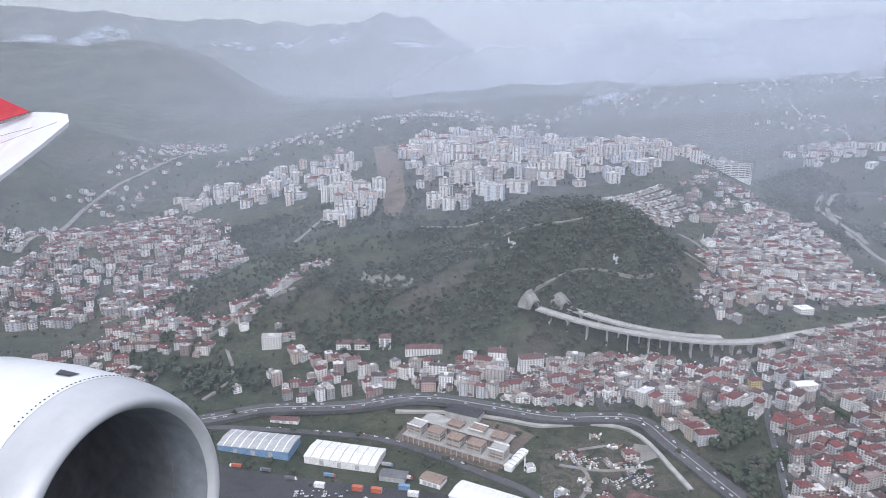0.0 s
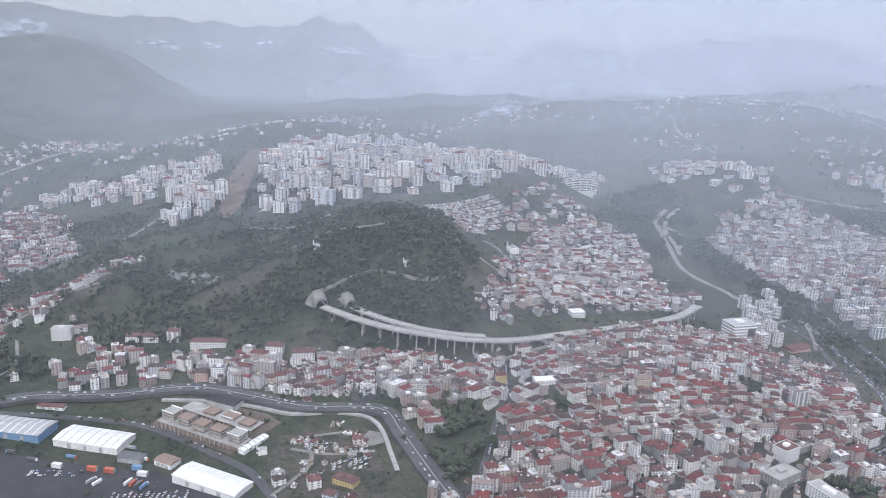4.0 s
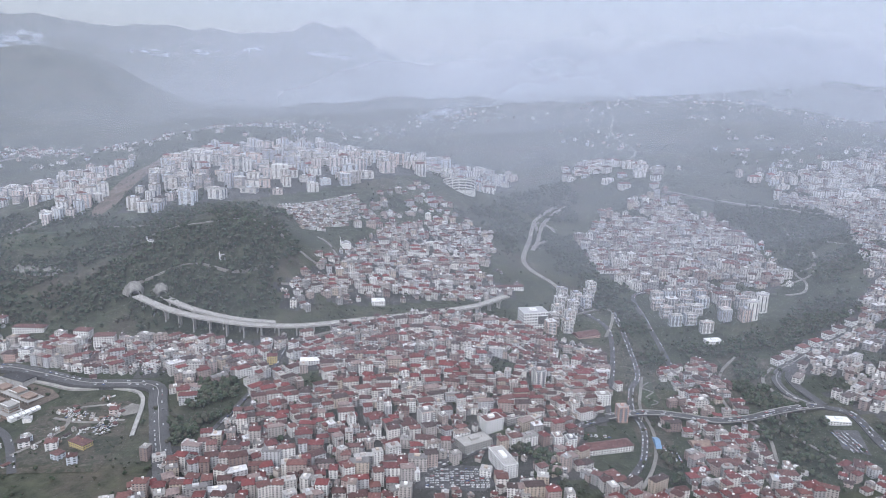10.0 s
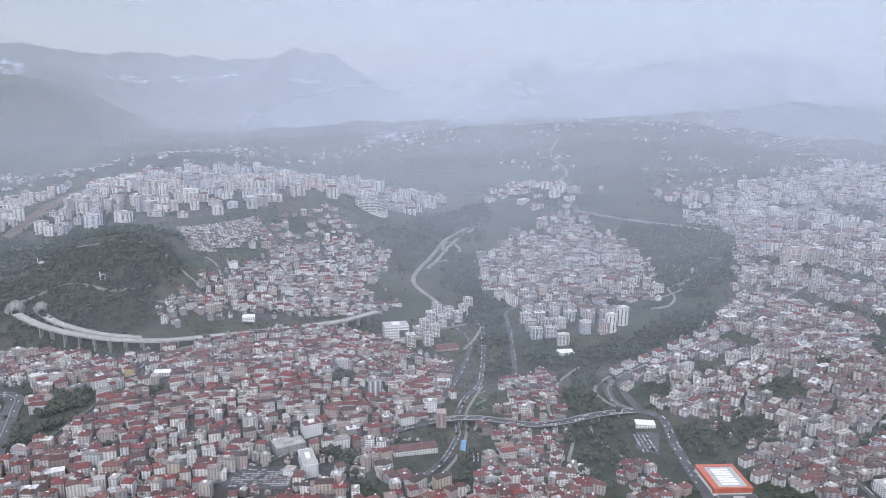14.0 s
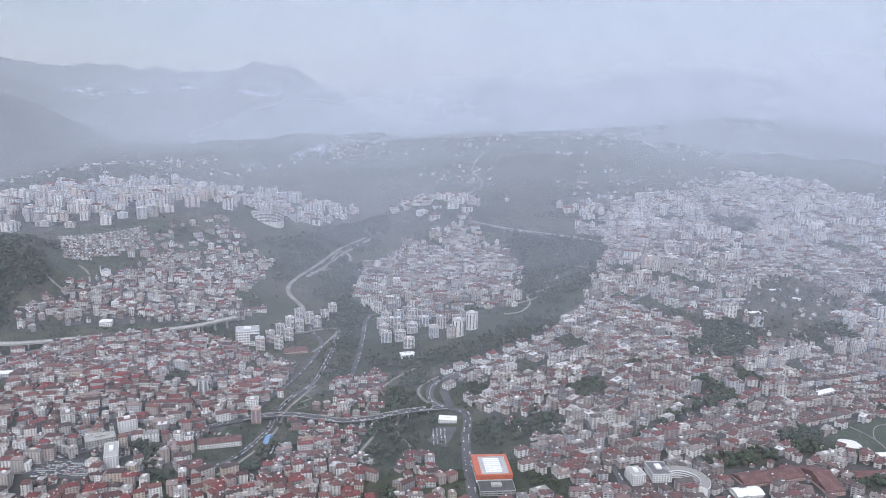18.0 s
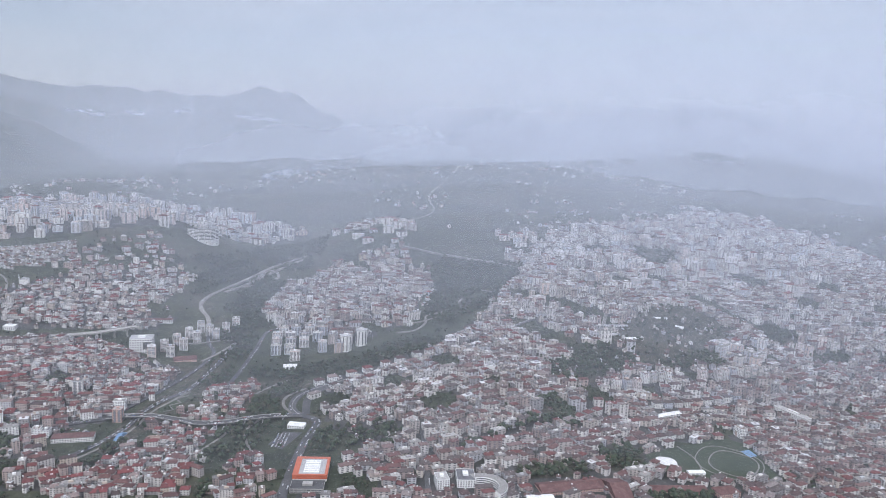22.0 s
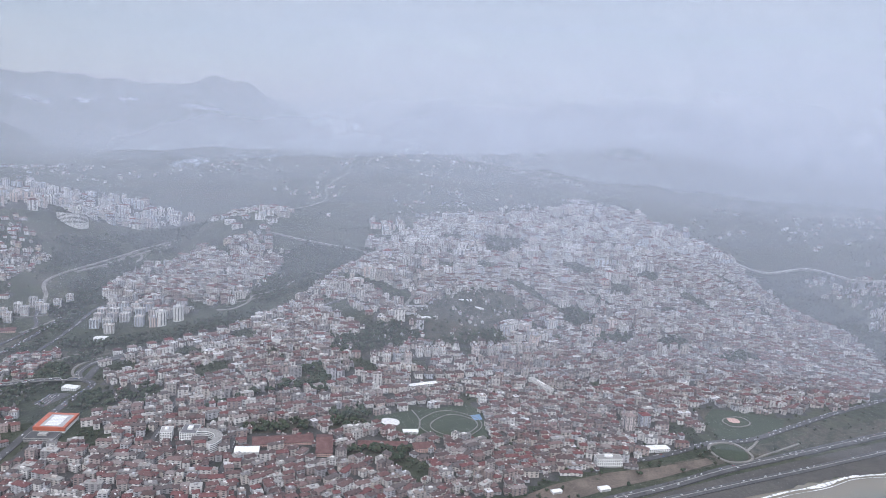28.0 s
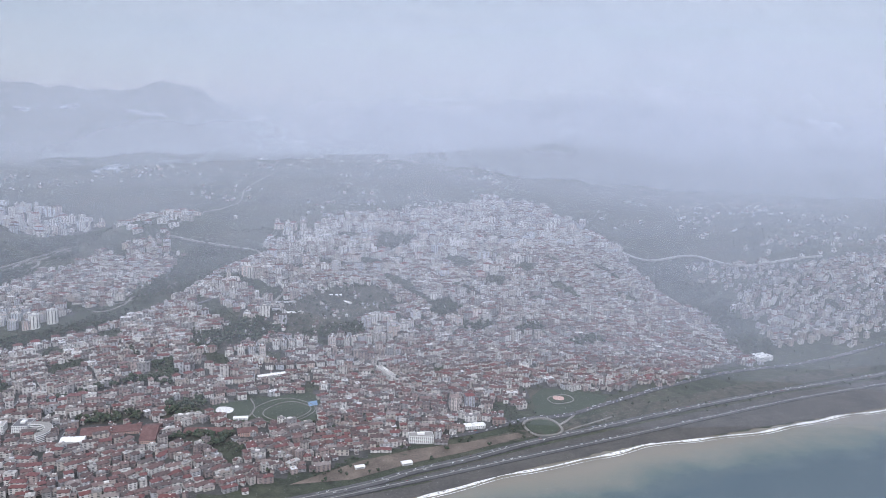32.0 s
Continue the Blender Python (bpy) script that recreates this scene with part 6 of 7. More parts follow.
TOWERS = {
    "towers_left": ([(-365, 980), (-250, 930), (-150, 1035), (-105, 940), (-90, 750), (-155, 750), (-230, 800), (-345, 895)], 16, 6, 0.3, 0.68, (4, 10), 0.12, 8.5),
    "towers_mid": ([(-125, 735), (-80, 775), (-50, 695), (-65, 660), (-105, 675)], 13, 4, 0.4, 0.92, (7, 12), 0.1, 8.5),
    "towers_main": (PLATEAU, 15.0, 5.0, 0.2, 0.74, (4, 12), 0.12, 9.5),
    "cluster_north": ([(530, 1150), (635, 1155), (660, 1005), (650, 950), (610, 915), (565, 960), (525, 1045)], 15, 6, 0.3, 0.8, (4, 8), 0.4, 9.0),
    "hilltop": ([(830, 850), (800, 1060), (925, 1080), (1130, 1200), (1250, 1330), (1340, 1330), (1400, 1095), (1430, 905), (1200, 800), (1000, 800)], 18, 6, 0.4, 0.72, (5, 11), 0.15, 9.5),
    "town_towers": ([(1029, 571), (1131, 606), (1160, 580), (1110, 555), (1060, 530), (972, 501), (965, 515)], 13, 5, 0.4, 0.85, (6, 10), 0.15, 8.5),
    "mid_towers": ([(900, 640), (1000, 690), (1180, 690), (1300, 760), (1200, 800), (1000, 800), (850, 800), (800, 660), (850, 600)], 24, 8, 0.4, 0.55, (6, 10), 0.3, 9),
}
rng = np.random.default_rng(4)

# houses of the dense quarter: things of their own, copied from a few kinds
x, y, ang = lots(DENSE, 6.9, 1.7, 0.28, 0.94, rng, 0.24)
order = np.argsort(y)
x, y, ang = x[order], y[order], ang[order]
KINDS = []
for k in range(14):
    w, d, fl = 5.6 * rng.choice([0.8, 1.0, 1.25, 1.8]), 5.4 * rng.uniform(0.8, 1.15), int(rng.integers(2, 6))
    tiled = k % 4 != 1
    KINDS.append(block("house", "pale town house with a red-brown hipped roof" if tiled else "pale town house with a flat roof", "house", x[k], y[k], w, d, fl, ang[k], "hip" if tiled else "flat", group="houses of the dense quarter"))
for k in range(14, min(300, len(x))):
    src = KINDS[int(rng.integers(0, 14))]
    copy_thing(src, pose(x[k], y[k], float(height(x[k], y[k])) - 0.4, 0, 0, math.degrees(ang[k])))
take(x, y, 3.0)
rest = slice(300, None)
if len(x) > 300:
    n = len(x[rest])
    s = Soup()
    buildings(s, x[rest], y[rest], 5.6 * rng.choice([0.8, 1.0, 1.25, 1.8], n), 5.4 * rng.uniform(0.8, 1.15, n), rng.integers(2, 6, n), ang[rest], rng.random(n) < 0.74, 0.8, False)
    tagged(part("town_houses", s.mesh("dense"), [WALL, TILE, FLAT, PANE, TANK]), "dense pale houses with red-brown roofs", "buildings", kind="stuff")

for name, (poly, space, street, angle, keep, (lo, hi), tiled, size) in {**TOWERS, **DISTRICTS}.items():
    x, y, ang = lots(poly, space, street, angle, keep, rng)
    n = len(x)
    floors = rng.integers(lo, hi + 1, n)
    w, d = size * rng.choice([0.85, 1.0, 1.15, 1.3, 1.9], n), size * rng.uniform(0.8, 1.12, n)
    share = np.full(n, tiled)
    if name in ("east", "river_side", "gully_side"):
        w = size * rng.choice([0.9, 1.15, 1.5, 2.1], n)
    if name == "east":
        up = np.clip((inland(x, y) - 180) / 400, 0, 1)
        knot = np.sin(x / 47 + 1.3 * np.sin(y / 61)) * np.cos(y / 43 + 1.1 * np.sin(x / 57)) > 0.42
        floors = floors + (rng.random(n) < 0.2 + 0.3 * up) * rng.integers(0, 3, n) + knot * (up > 0.2) * (rng.random(n) < 0.6) * rng.integers(2, 6, n)
        share = 0.82 - 0.6 * up
    s = Soup()
    tower = name in TOWERS
    far = tower or name in ("far_right", "old_left", "far_right_hill", "east", "ridge")
    buildings(s, x, y, w, d, floors, ang, rng.random(n) < share, 0.5 if name == "east" else 0.6 if far else 0.9, False, tower)
    take(x, y, 4.0 if tower else 2.0)
    ob = part("apartment_towers" if tower else "town_houses", s.mesh(name), [TOWER if tower else WEATHERED if name in ("east", "ridge", "far_right", "far_right_hill", "old_left") else WALL, AGED if name in ("east", "ridge", "far_right", "far_right_hill") else TILE, FLAT, RECESS_SHADE if tower else PANE, TANK])
    tagged(ob, "pale apartment towers crowded on a hill" if tower else "dense pale houses with red-brown roofs", "buildings", kind="stuff")

# low annexes and yards wedged between the town houses
s = Soup()
for poly, count in ((DENSE, 900), (LOW_TOWN, 420), (DISTRICTS["valley"][0], 150), (DISTRICTS["river_side"][0], 150), (SLOPE, 300), (RIDGE, 300), (EAST, 1800)):
    p = np.array(poly, float)
    x, y = rng.uniform(p[:, 0].min(), p[:, 0].max(), count * 3), rng.uniform(p[:, 1].min(), p[:, 1].max(), count * 3)
    m = np.flatnonzero(inside(poly, x, y) & ~green(x, y))[:count]
    x, y, n = x[m], y[m], len(m)
    for nm in ("boulevard", "road_bridge", "hospital_road", "stream_road", "plane_street", "factory_street", "market_street", "retail_road", "junction_road"):
        q = TRACKS[nm][0]
        ok = np.min((x[:, None] - q[None, :, 0]) ** 2 + (y[:, None] - q[None, :, 1]) ** 2, axis=1) > (TRACKS[nm][2] / 2 + 2.5) ** 2
        x, y, n = x[ok], y[ok], int(ok.sum())
    for keep_out in ([(300, 268), (345, 268), (345, 296), (300, 296)], [(860, 285), (860, 335), (950, 380), (975, 365), (975, 285)]):
        ok = ~inside(keep_out, x, y)
        x, y, n = x[ok], y[ok], int(ok.sum())
    buildings(s, x, y, rng.uniform(2.2, 4.6, n), rng.uniform(2.2, 3.6, n), rng.integers(1, 4, n), rng.uniform(0, 3.1, n), rng.random(n) < 0.6, 0.6, False)
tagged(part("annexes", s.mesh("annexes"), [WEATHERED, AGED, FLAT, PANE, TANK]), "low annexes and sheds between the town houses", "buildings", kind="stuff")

# terraced rows above the slope, and scattered houses on the hills
u, v = [g.ravel() for g in np.meshgrid(np.arange(-70, 70, 4.1), np.arange(-60, 60, 11.0))]
c, s_ = math.cos(0.75), math.sin(0.75)
x, y = 195 + u * c - v * s_, 668 + u * s_ + v * c
m = inside([(146, 668), (220, 735), (239, 684), (184, 595)], x, y) & ~is_taken(x, y)
s = Soup()
n = int(m.sum())
buildings(s, x[m], y[m], np.full(n, 3.6), np.full(n, 4.4), np.full(n, 2), np.full(n, 0.75), rng.random(n) < 0.35)
tagged(part("terraced_houses", s.mesh("terraces"), [WALL, TILE, FLAT, PANE, TANK]), "rows of small terraced houses on the slope", "buildings", kind="stuff")
take(x[m], y[m], 4)
SPARSE = [([(225, 1695), (1290, 2035), (1320, 1440), (1120, 1125), (830, 1005), (680, 1085), (520, 1230), (330, 1285)], 240), ([(-350, 1100), (-150, 1100), (150, 1250), (300, 1500), (-100, 1700), (-300, 1450)], 150), ([(-520, 950), (-420, 950), (-400, 1500), (-520, 1500)], 130), ([(1450, 1000), (1950, 1000), (2100, 1400), (1500, 1400)], 90), ([(640, 560), (780, 660), (830, 900), (690, 900)], 50), ([(-560, 500), (-330, 480), (-400, 640), (-430, 900), (-560, 800)], 190), ([(-120, 480), (0, 560), (150, 640), (230, 640), (180, 500), (60, 480)], 40), ([(50, 318), (52, 361), (107, 366), (118, 318), (118, 280), (60, 280)], 6), ([(500, 300), (540, 300), (540, 250), (500, 250)], 8)]
s = Soup()
for poly, count in SPARSE:
    p = np.array(poly, float)
    cx, cy = rng.uniform(p[:, 0].min(), p[:, 0].max(), 40), rng.uniform(p[:, 1].min(), p[:, 1].max(), 40)
    k = rng.integers(0, 40, count * 3)
    spread = np.where(rng.random(count * 3) < 0.6, 16, 90)
    x, y = cx[k] + rng.normal(0, 1, count * 3) * spread, cy[k] + rng.normal(0, 1, count * 3) * spread
    m = np.flatnonzero(inside(poly, x, y) & ~is_taken(x, y))[:count]
    x, y, n = x[m], y[m], len(m)
    buildings(s, x, y, rng.uniform(4.5, 8, n), rng.uniform(4, 6.5, n), rng.integers(2, 5, n), rng.uniform(0, 3, n), rng.random(n) < 0.45, 0.6)
    take(x, y, 4)
tagged(part("hill_houses", s.mesh("hill_houses"), [TOWER, TILE, FLAT, PANE, TANK]), "scattered white houses on wooded hills", "buildings", kind="stuff")

# ---------------------------------------------------------------- trees
ico = bmesh.new()
bmesh.ops.create_icosphere(ico, subdivisions=1, radius=1)
ICO_V = np.array([v.co for v in ico.verts])
ICO_F = [tuple(v.index for v in f.verts) for f in ico.faces]
ico.free()


def crown(clumps, rng):
    """The corners of a tree: a crown of uneven clumps on a tapered trunk with two limbs."""
    v, f = [], []
    for k in range(clumps):
        a, r = rng.uniform(0, 6.28), (0.55 if k else 0.1) * rng.uniform(0.6, 1.2)
        size = rng.uniform(0.42, 0.68) * (1.15 if k == 0 else 1)
        p = ICO_V * rng.uniform(0.72, 1.25, (len(ICO_V), 1)) * size * [1, 1, 0.85] + [r * math.cos(a), r * math.sin(a), rng.uniform(0.95, 1.75)]
        f += [tuple(i + len(ICO_V) * k for i in q) for q in ICO_F]
        v.append(p)
    n = clumps * len(ICO_V)
    for bx, by, tx, ty, z0, z1, r0, r1 in ((0, 0, 0, 0, -0.5, 1.2, 0.11, 0.06), (0, 0, 0.4, 0.1, 0.6, 1.3, 0.05, 0.02), (0, 0, -0.3, 0.25, 0.7, 1.4, 0.05, 0.02)):
        v.append(np.array([(bx + r0, by, z0), (bx, by + r0, z0), (bx - r0, by - r0, z0), (tx + r1, ty, z1), (tx, ty + r1, z1), (tx - r1, ty - r1, z1)]))
        f += [(n, n + 1, n + 4, n + 3), (n + 1, n + 2, n + 5, n + 4), (n + 2, n, n + 3, n + 5)]
        n += 6
    return np.concatenate(v), f


rng = np.random.default_rng(21)
NEAR_T, FAR_T = [crown(4, rng) for _ in range(5)], [crown(2, rng) for _ in range(4)]


def plant(name, x, y, size, label):
    """A wood of single trees."""
    z = height(x, y)
    s = Soup()
    far = y > 440
    for group, kinds in ((~far, NEAR_T), (far, FAR_T)):
        pick = rng.integers(0, len(kinds), len(x))
        for k, (v, f) in enumerate(kinds):
            m = group & (pick == k)
            n = int(m.sum())
            if not n:
                continue
            w = np.broadcast_to(v, (n, *v.shape)) * (size[m, None, None] * np.array([1, 1, 1.0]) * rng.uniform(0.85, 1.2, (n, 1, 3)))
            w = placed(w, x[m], y[m], z[m] - 0.1, rng.uniform(0, 6.28, n))
            s.add(w, f[: len(f) - 9], 0)
            s.add(w, f[len(f) - 9 :], 1)
    if s.count:
        tagged(part(name, s.mesh(name), [LEAF, BARK]), label, "trees", kind="stuff")


for name, (poly, room) in WOODS.items():
    p = np.array(poly, float)
    lo, hi = p.min(0), p.max(0)
    n = int((hi - lo).prod() / (room * 1.4))
    x, y = rng.uniform(lo[0], hi[0], n), rng.uniform(lo[1], hi[1], n)
    m = inside(poly, x + 5 * np.sin(y / 11 + x / 37) + 3 * np.sin(y / 4.3), y + 5 * np.sin(x / 9 - y / 31) + 3 * np.sin(x / 3.9))
    for nm in ("under_viaduct_road", "riverside_highway", "stream_road", "valley_motorway", "junction_road", "estate_road", "north_road", "north_carriageway", "ridge_loop", "valley_loop", "plane_street"):
        line = TRACKS[nm][0]
        near = np.min((x[:, None] - line[None, ::2, 0]) ** 2 + (y[:, None] - line[None, ::2, 1]) ** 2, axis=1)
        m &= near > (TRACKS[nm][2] / 2 + 2) ** 2
    gap = np.sin(x / 17 + 2 * np.sin(y / 23)) + np.cos(y / 13 - x / 31) > -1.45
    m &= gap
    plant("woodland", x[m], y[m], rng.uniform(1.9, 3.3, int(m.sum())), "dark leafy woodland on the slope")
n = 14000
x, y = rng.uniform(-560, 1950, n), rng.uniform(225, 1300, n)
patchy = np.sin(x / 41 + 1.7 * np.sin(y / 53)) * np.cos(y / 37 + 1.3 * np.sin(x / 67)) + 0.4 * np.sin(x / 11) * np.sin(y / 9)
m = ~is_taken(x, y) & (patchy > rng.uniform(-0.9, 0.7, n)) & (inland(x, y) > 45) & ~inside([(-160, 355), (60, 320), (60, 225), (-160, 225)], x, y)
plant("scattered_trees", x[m], y[m], rng.uniform(1.0, 2.3, int(m.sum())), "scattered trees and bushes between the houses")
n = 5200
x, y = rng.uniform(-100, 1480, n), rng.uniform(235, 900, n)
m = is_taken(x, y) & (inland(x, y) > 60) & (np.sin(x / 23 + np.sin(y / 31)) * np.cos(y / 19) > 0.15)
x, y = np.r_[x[m], rng.uniform(-100, 1480, 52000)], np.r_[y[m], rng.uniform(235, 1100, 52000)]
m = (inland(x, y) > 60) & (np.arange(len(x)) < len(x) - 52000) | green(x, y) & (inland(x, y) > 70) & ~is_taken(x, y)
line_all = np.concatenate([TRACKS[k][0][:, :2] for k in TRACKS])
m[m] = np.min((x[m][:, None] - line_all[None, ::3, 0]) ** 2 + (y[m][:, None] - line_all[None, ::3, 1]) ** 2, axis=1) > 40
m &= ~inside([(866, 285), (866, 330), (952, 380), (972, 360), (972, 285)], x, y) & ~inside([(1160, 280), (1160, 320), (1200, 395), (1275, 380), (1210, 280)], x, y)
plant("garden_trees", x[m], y[m], rng.uniform(0.9, 1.7, int(m.sum())), "garden trees standing among the houses")

n = 900
x, y = rng.uniform(930, 1320, n), rng.uniform(195, 400, n)
d = inland(x, y)
m = ((d > 44) & (d < 74) & (x < 1160) | (d > 50) & (d < 90) & (x >= 1160) & (rng.random(n) < 0.25)) & (np.sin(x / 14 + np.sin(y / 9)) > -0.5)
line_all = np.concatenate([TRACKS[k][0][:, :2] for k in ("coast_highway", "coast_highway_sea_lane", "shore_avenue")])
m[m] = np.min((x[m][:, None] - line_all[None, ::2, 0]) ** 2 + (y[m][:, None] - line_all[None, ::2, 1]) ** 2, axis=1) > 50
plant("seafront_trees", x[m], y[m], rng.uniform(1.2, 2.2, int(m.sum())), "dark trees along the seafront road")
n = 5200
x, y = rng.uniform(-320, 620, n), rng.uniform(235, 500, n)
m = ~is_taken(x, y) & ~inside([(-160, 355), (60, 320), (60, 225), (-160, 225)], x, y) & (rng.random(n) < 0.35 + 0.4 * np.sin(x / 21) * np.cos(y / 16 + x / 40))
plant("bushes", x[m], y[m], rng.uniform(0.5, 1.3, int(m.sum())), "low bushes and young trees on rough ground")

n = 5200
x, y = rng.uniform(-230, 60, n), rng.uniform(455, 735, n)
m = ~is_taken(x, y) & (np.sin(x / 19 + 1.6 * np.sin(y / 27)) * np.cos(y / 15 + np.sin(x / 23)) + 0.5 * np.sin(x / 7) * np.sin(y / 6) > rng.uniform(-0.7, 0.5, n))
plant("slope_trees", x[m], y[m], rng.uniform(1.2, 2.6, int(m.sum())), "loose trees and hedges on the hillside")

# huts on the rough plot
HUT = [block("hut", "small hut on the rough plot", "hut", 62 + 4 * k, 352, 2.6 + 0.5 * k, 2.4, 1, 0.3 * k, "gable" if k % 2 else "flat", PALE if k % 2 else None, REDROOF if k == 1 else None, group="huts on the rough plot") for k in range(4)]
for k in range(12):
    px, py = rng.uniform(54, 112), rng.uniform(288, 364)
    copy_thing(HUT[k % 4], pose(px, py, float(height(px, py)) + 0.25, 0, 0, rng.uniform(0, 180)))

# ---------------------------------------------------------------- cars
CAR = varied("car_paint", [(0, (0.75, 0.75, 0.76)), (0.4, (0.05, 0.05, 0.055)), (0.55, (0.45, 0.46, 0.48)), (0.72, (0.70, 0.70, 0.70)), (0.86, (0.30, 0.04, 0.04)), (0.93, (0.05, 0.10, 0.25))], 0.35, 0.1, 1.0)


def car_shape():
    body = box(-1.0, 1.0, -0.42, 0.42, 0.14, 0.42)[0]
    cabin = np.array([(-0.75, -0.40, 0.42), (0.5, -0.40, 0.42), (0.5, 0.40, 0.42), (-0.75, 0.40, 0.42), (-0.5, -0.33, 0.68), (0.2, -0.33, 0.68), (0.2, 0.33, 0.68), (-0.5, 0.33, 0.68)])
    return body, cabin


BODY, CABIN = car_shape()
s = Soup()
spots = []
for name, gap, side in (("coast_highway", 13, 2.0), ("coast_highway", 15, -2.0), ("riverside_highway", 9, 2.6), ("riverside_highway", 10, -2.6), ("road_bridge", 5, 1.6), ("road_bridge", 5, -1.6), ("boulevard", 5, 1.4), ("boulevard", 5, -1.4), ("coast_highway_sea_lane", 14, 1.5), ("stream_road", 3, 1.4), ("stream_road", 3.5, -1.4), ("estate_road", 7, 1.3), ("hospital_road", 6, 1.3), ("junction_road", 10, 1.8), ("junction_road", 12, -1.8), ("retail_road", 5, 2.2), ("retail_road", 7, -1.6), ("plane_street", 5, 1.1), ("works_road", 12, 1.4), ("market_street", 5, 1.3), ("factory_street", 5, 1.5), ("shore_avenue", 6, 2.2), ("shore_avenue", 9, -1.6)):
    line, z, wide = TRACKS[name]
    reach = np.r_[0, np.cumsum(np.linalg.norm(np.diff(line[:, :2], axis=0), axis=1))]
    e, _ = sides(line, side)
    q = np.arange(3, reach[-1] - 2, gap * 0.6)
    q = q[rng.random(len(q)) < 0.45] + rng.uniform(-1, 1)
    way = np.gradient(line[:, :2], axis=0)
    a = np.unwrap(np.arctan2(way[:, 1], way[:, 0]))
    for r in q:
        spots.append([np.interp(r, reach, e[:, 0]), np.interp(r, reach, e[:, 1]), np.interp(r, reach, z) + 0.02, np.interp(r, reach, a)])
for x0, y0, nx_, ny_, ang in ((573, 312, 4, 13, 1.6), (306, 273, 13, 9, 0.1), (455, 300, 3, 10, 1.3), (70, 345, 6, 4, 0.5), (96, 330, 4, 8, 0.4), (400, 327, 9, 2, 0.3), (-24, 296, 14, 7, 1.2), (-75, 325, 10, 3, 0.2), (88, 322, 7, 5, 0.7)):
    for a in range(nx_):
        for b in range(ny_):
            if rng.random() < 0.75:
                px, py = x0 + a * 2.9 + (b % 2) * 0.3, y0 + b * 2.0
                spots.append([px, py, float(height(px, py)) + 0.55, ang])
spots = np.array(spots)
near = np.argsort(spots[:, 1])[:60]
far = np.setdiff1d(np.arange(len(spots)), near)
p = spots[far]
s.add(placed(np.broadcast_to(BODY, (len(p), 8, 3)), p[:, 0], p[:, 1], p[:, 2], p[:, 3]), BOX, 0)
s.add(placed(np.broadcast_to(CABIN, (len(p), 8, 3)), p[:, 0], p[:, 1], p[:, 2], p[:, 3]), BOX[:4], 1)
s.add(placed(np.broadcast_to(CABIN, (len(p), 8, 3)), p[:, 0], p[:, 1], p[:, 2] + 0.004, p[:, 3])[:, 4:], [(0, 1, 2, 3)], 0)
tagged(part("cars", s.mesh("cars"), [CAR, PANE]), "small cars on the streets and in car parks", "cars", kind="stuff")
first = None
for x, y, z, a in spots[near]:
    m = pose(x, y, z, 0, 0, math.degrees(a))
    if first is None:
        first = thing("car", "small car on the town street", "car", m, "cars on the near streets")
        part("body", single(BODY[None]), CAR, first)
        part("cabin", single(CABIN[None], BOX[:5]), PANE, first)
        for wx in (-0.62, 0.62):
            for wy in (-0.4, 0.4):
                bm = bmesh.new()
                bmesh.ops.create_cone(bm, cap_ends=True, segments=10, radius1=0.17, radius2=0.17, depth=0.14, matrix=Matrix.Translation((wx, wy, 0.17)) @ Matrix.Rotation(math.pi / 2, 4, "X"))
                part("wheel", bm, DARKROOF, first)
    else:
        copy_thing(first, m)

# ---------------------------------------------------------------- mist: added sheets that imitate distance haze
HAZE_CLOUD, _n, _l, _s = material("mist", 1.0)
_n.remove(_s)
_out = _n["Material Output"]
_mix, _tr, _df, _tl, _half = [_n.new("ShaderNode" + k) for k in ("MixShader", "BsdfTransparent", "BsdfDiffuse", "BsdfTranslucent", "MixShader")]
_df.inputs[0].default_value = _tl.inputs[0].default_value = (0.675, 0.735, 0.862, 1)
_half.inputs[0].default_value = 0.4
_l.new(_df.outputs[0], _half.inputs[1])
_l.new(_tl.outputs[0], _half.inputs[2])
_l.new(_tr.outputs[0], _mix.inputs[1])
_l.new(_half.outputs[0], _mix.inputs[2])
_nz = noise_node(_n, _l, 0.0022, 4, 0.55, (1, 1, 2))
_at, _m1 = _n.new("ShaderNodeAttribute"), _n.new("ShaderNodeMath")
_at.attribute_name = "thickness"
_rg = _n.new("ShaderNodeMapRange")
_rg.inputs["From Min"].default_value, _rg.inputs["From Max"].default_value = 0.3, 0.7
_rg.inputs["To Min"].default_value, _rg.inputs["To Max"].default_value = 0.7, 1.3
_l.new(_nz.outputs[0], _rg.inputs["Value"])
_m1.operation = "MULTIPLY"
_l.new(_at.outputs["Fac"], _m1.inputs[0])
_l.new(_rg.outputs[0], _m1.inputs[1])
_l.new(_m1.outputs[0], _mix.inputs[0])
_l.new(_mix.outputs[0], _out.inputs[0])
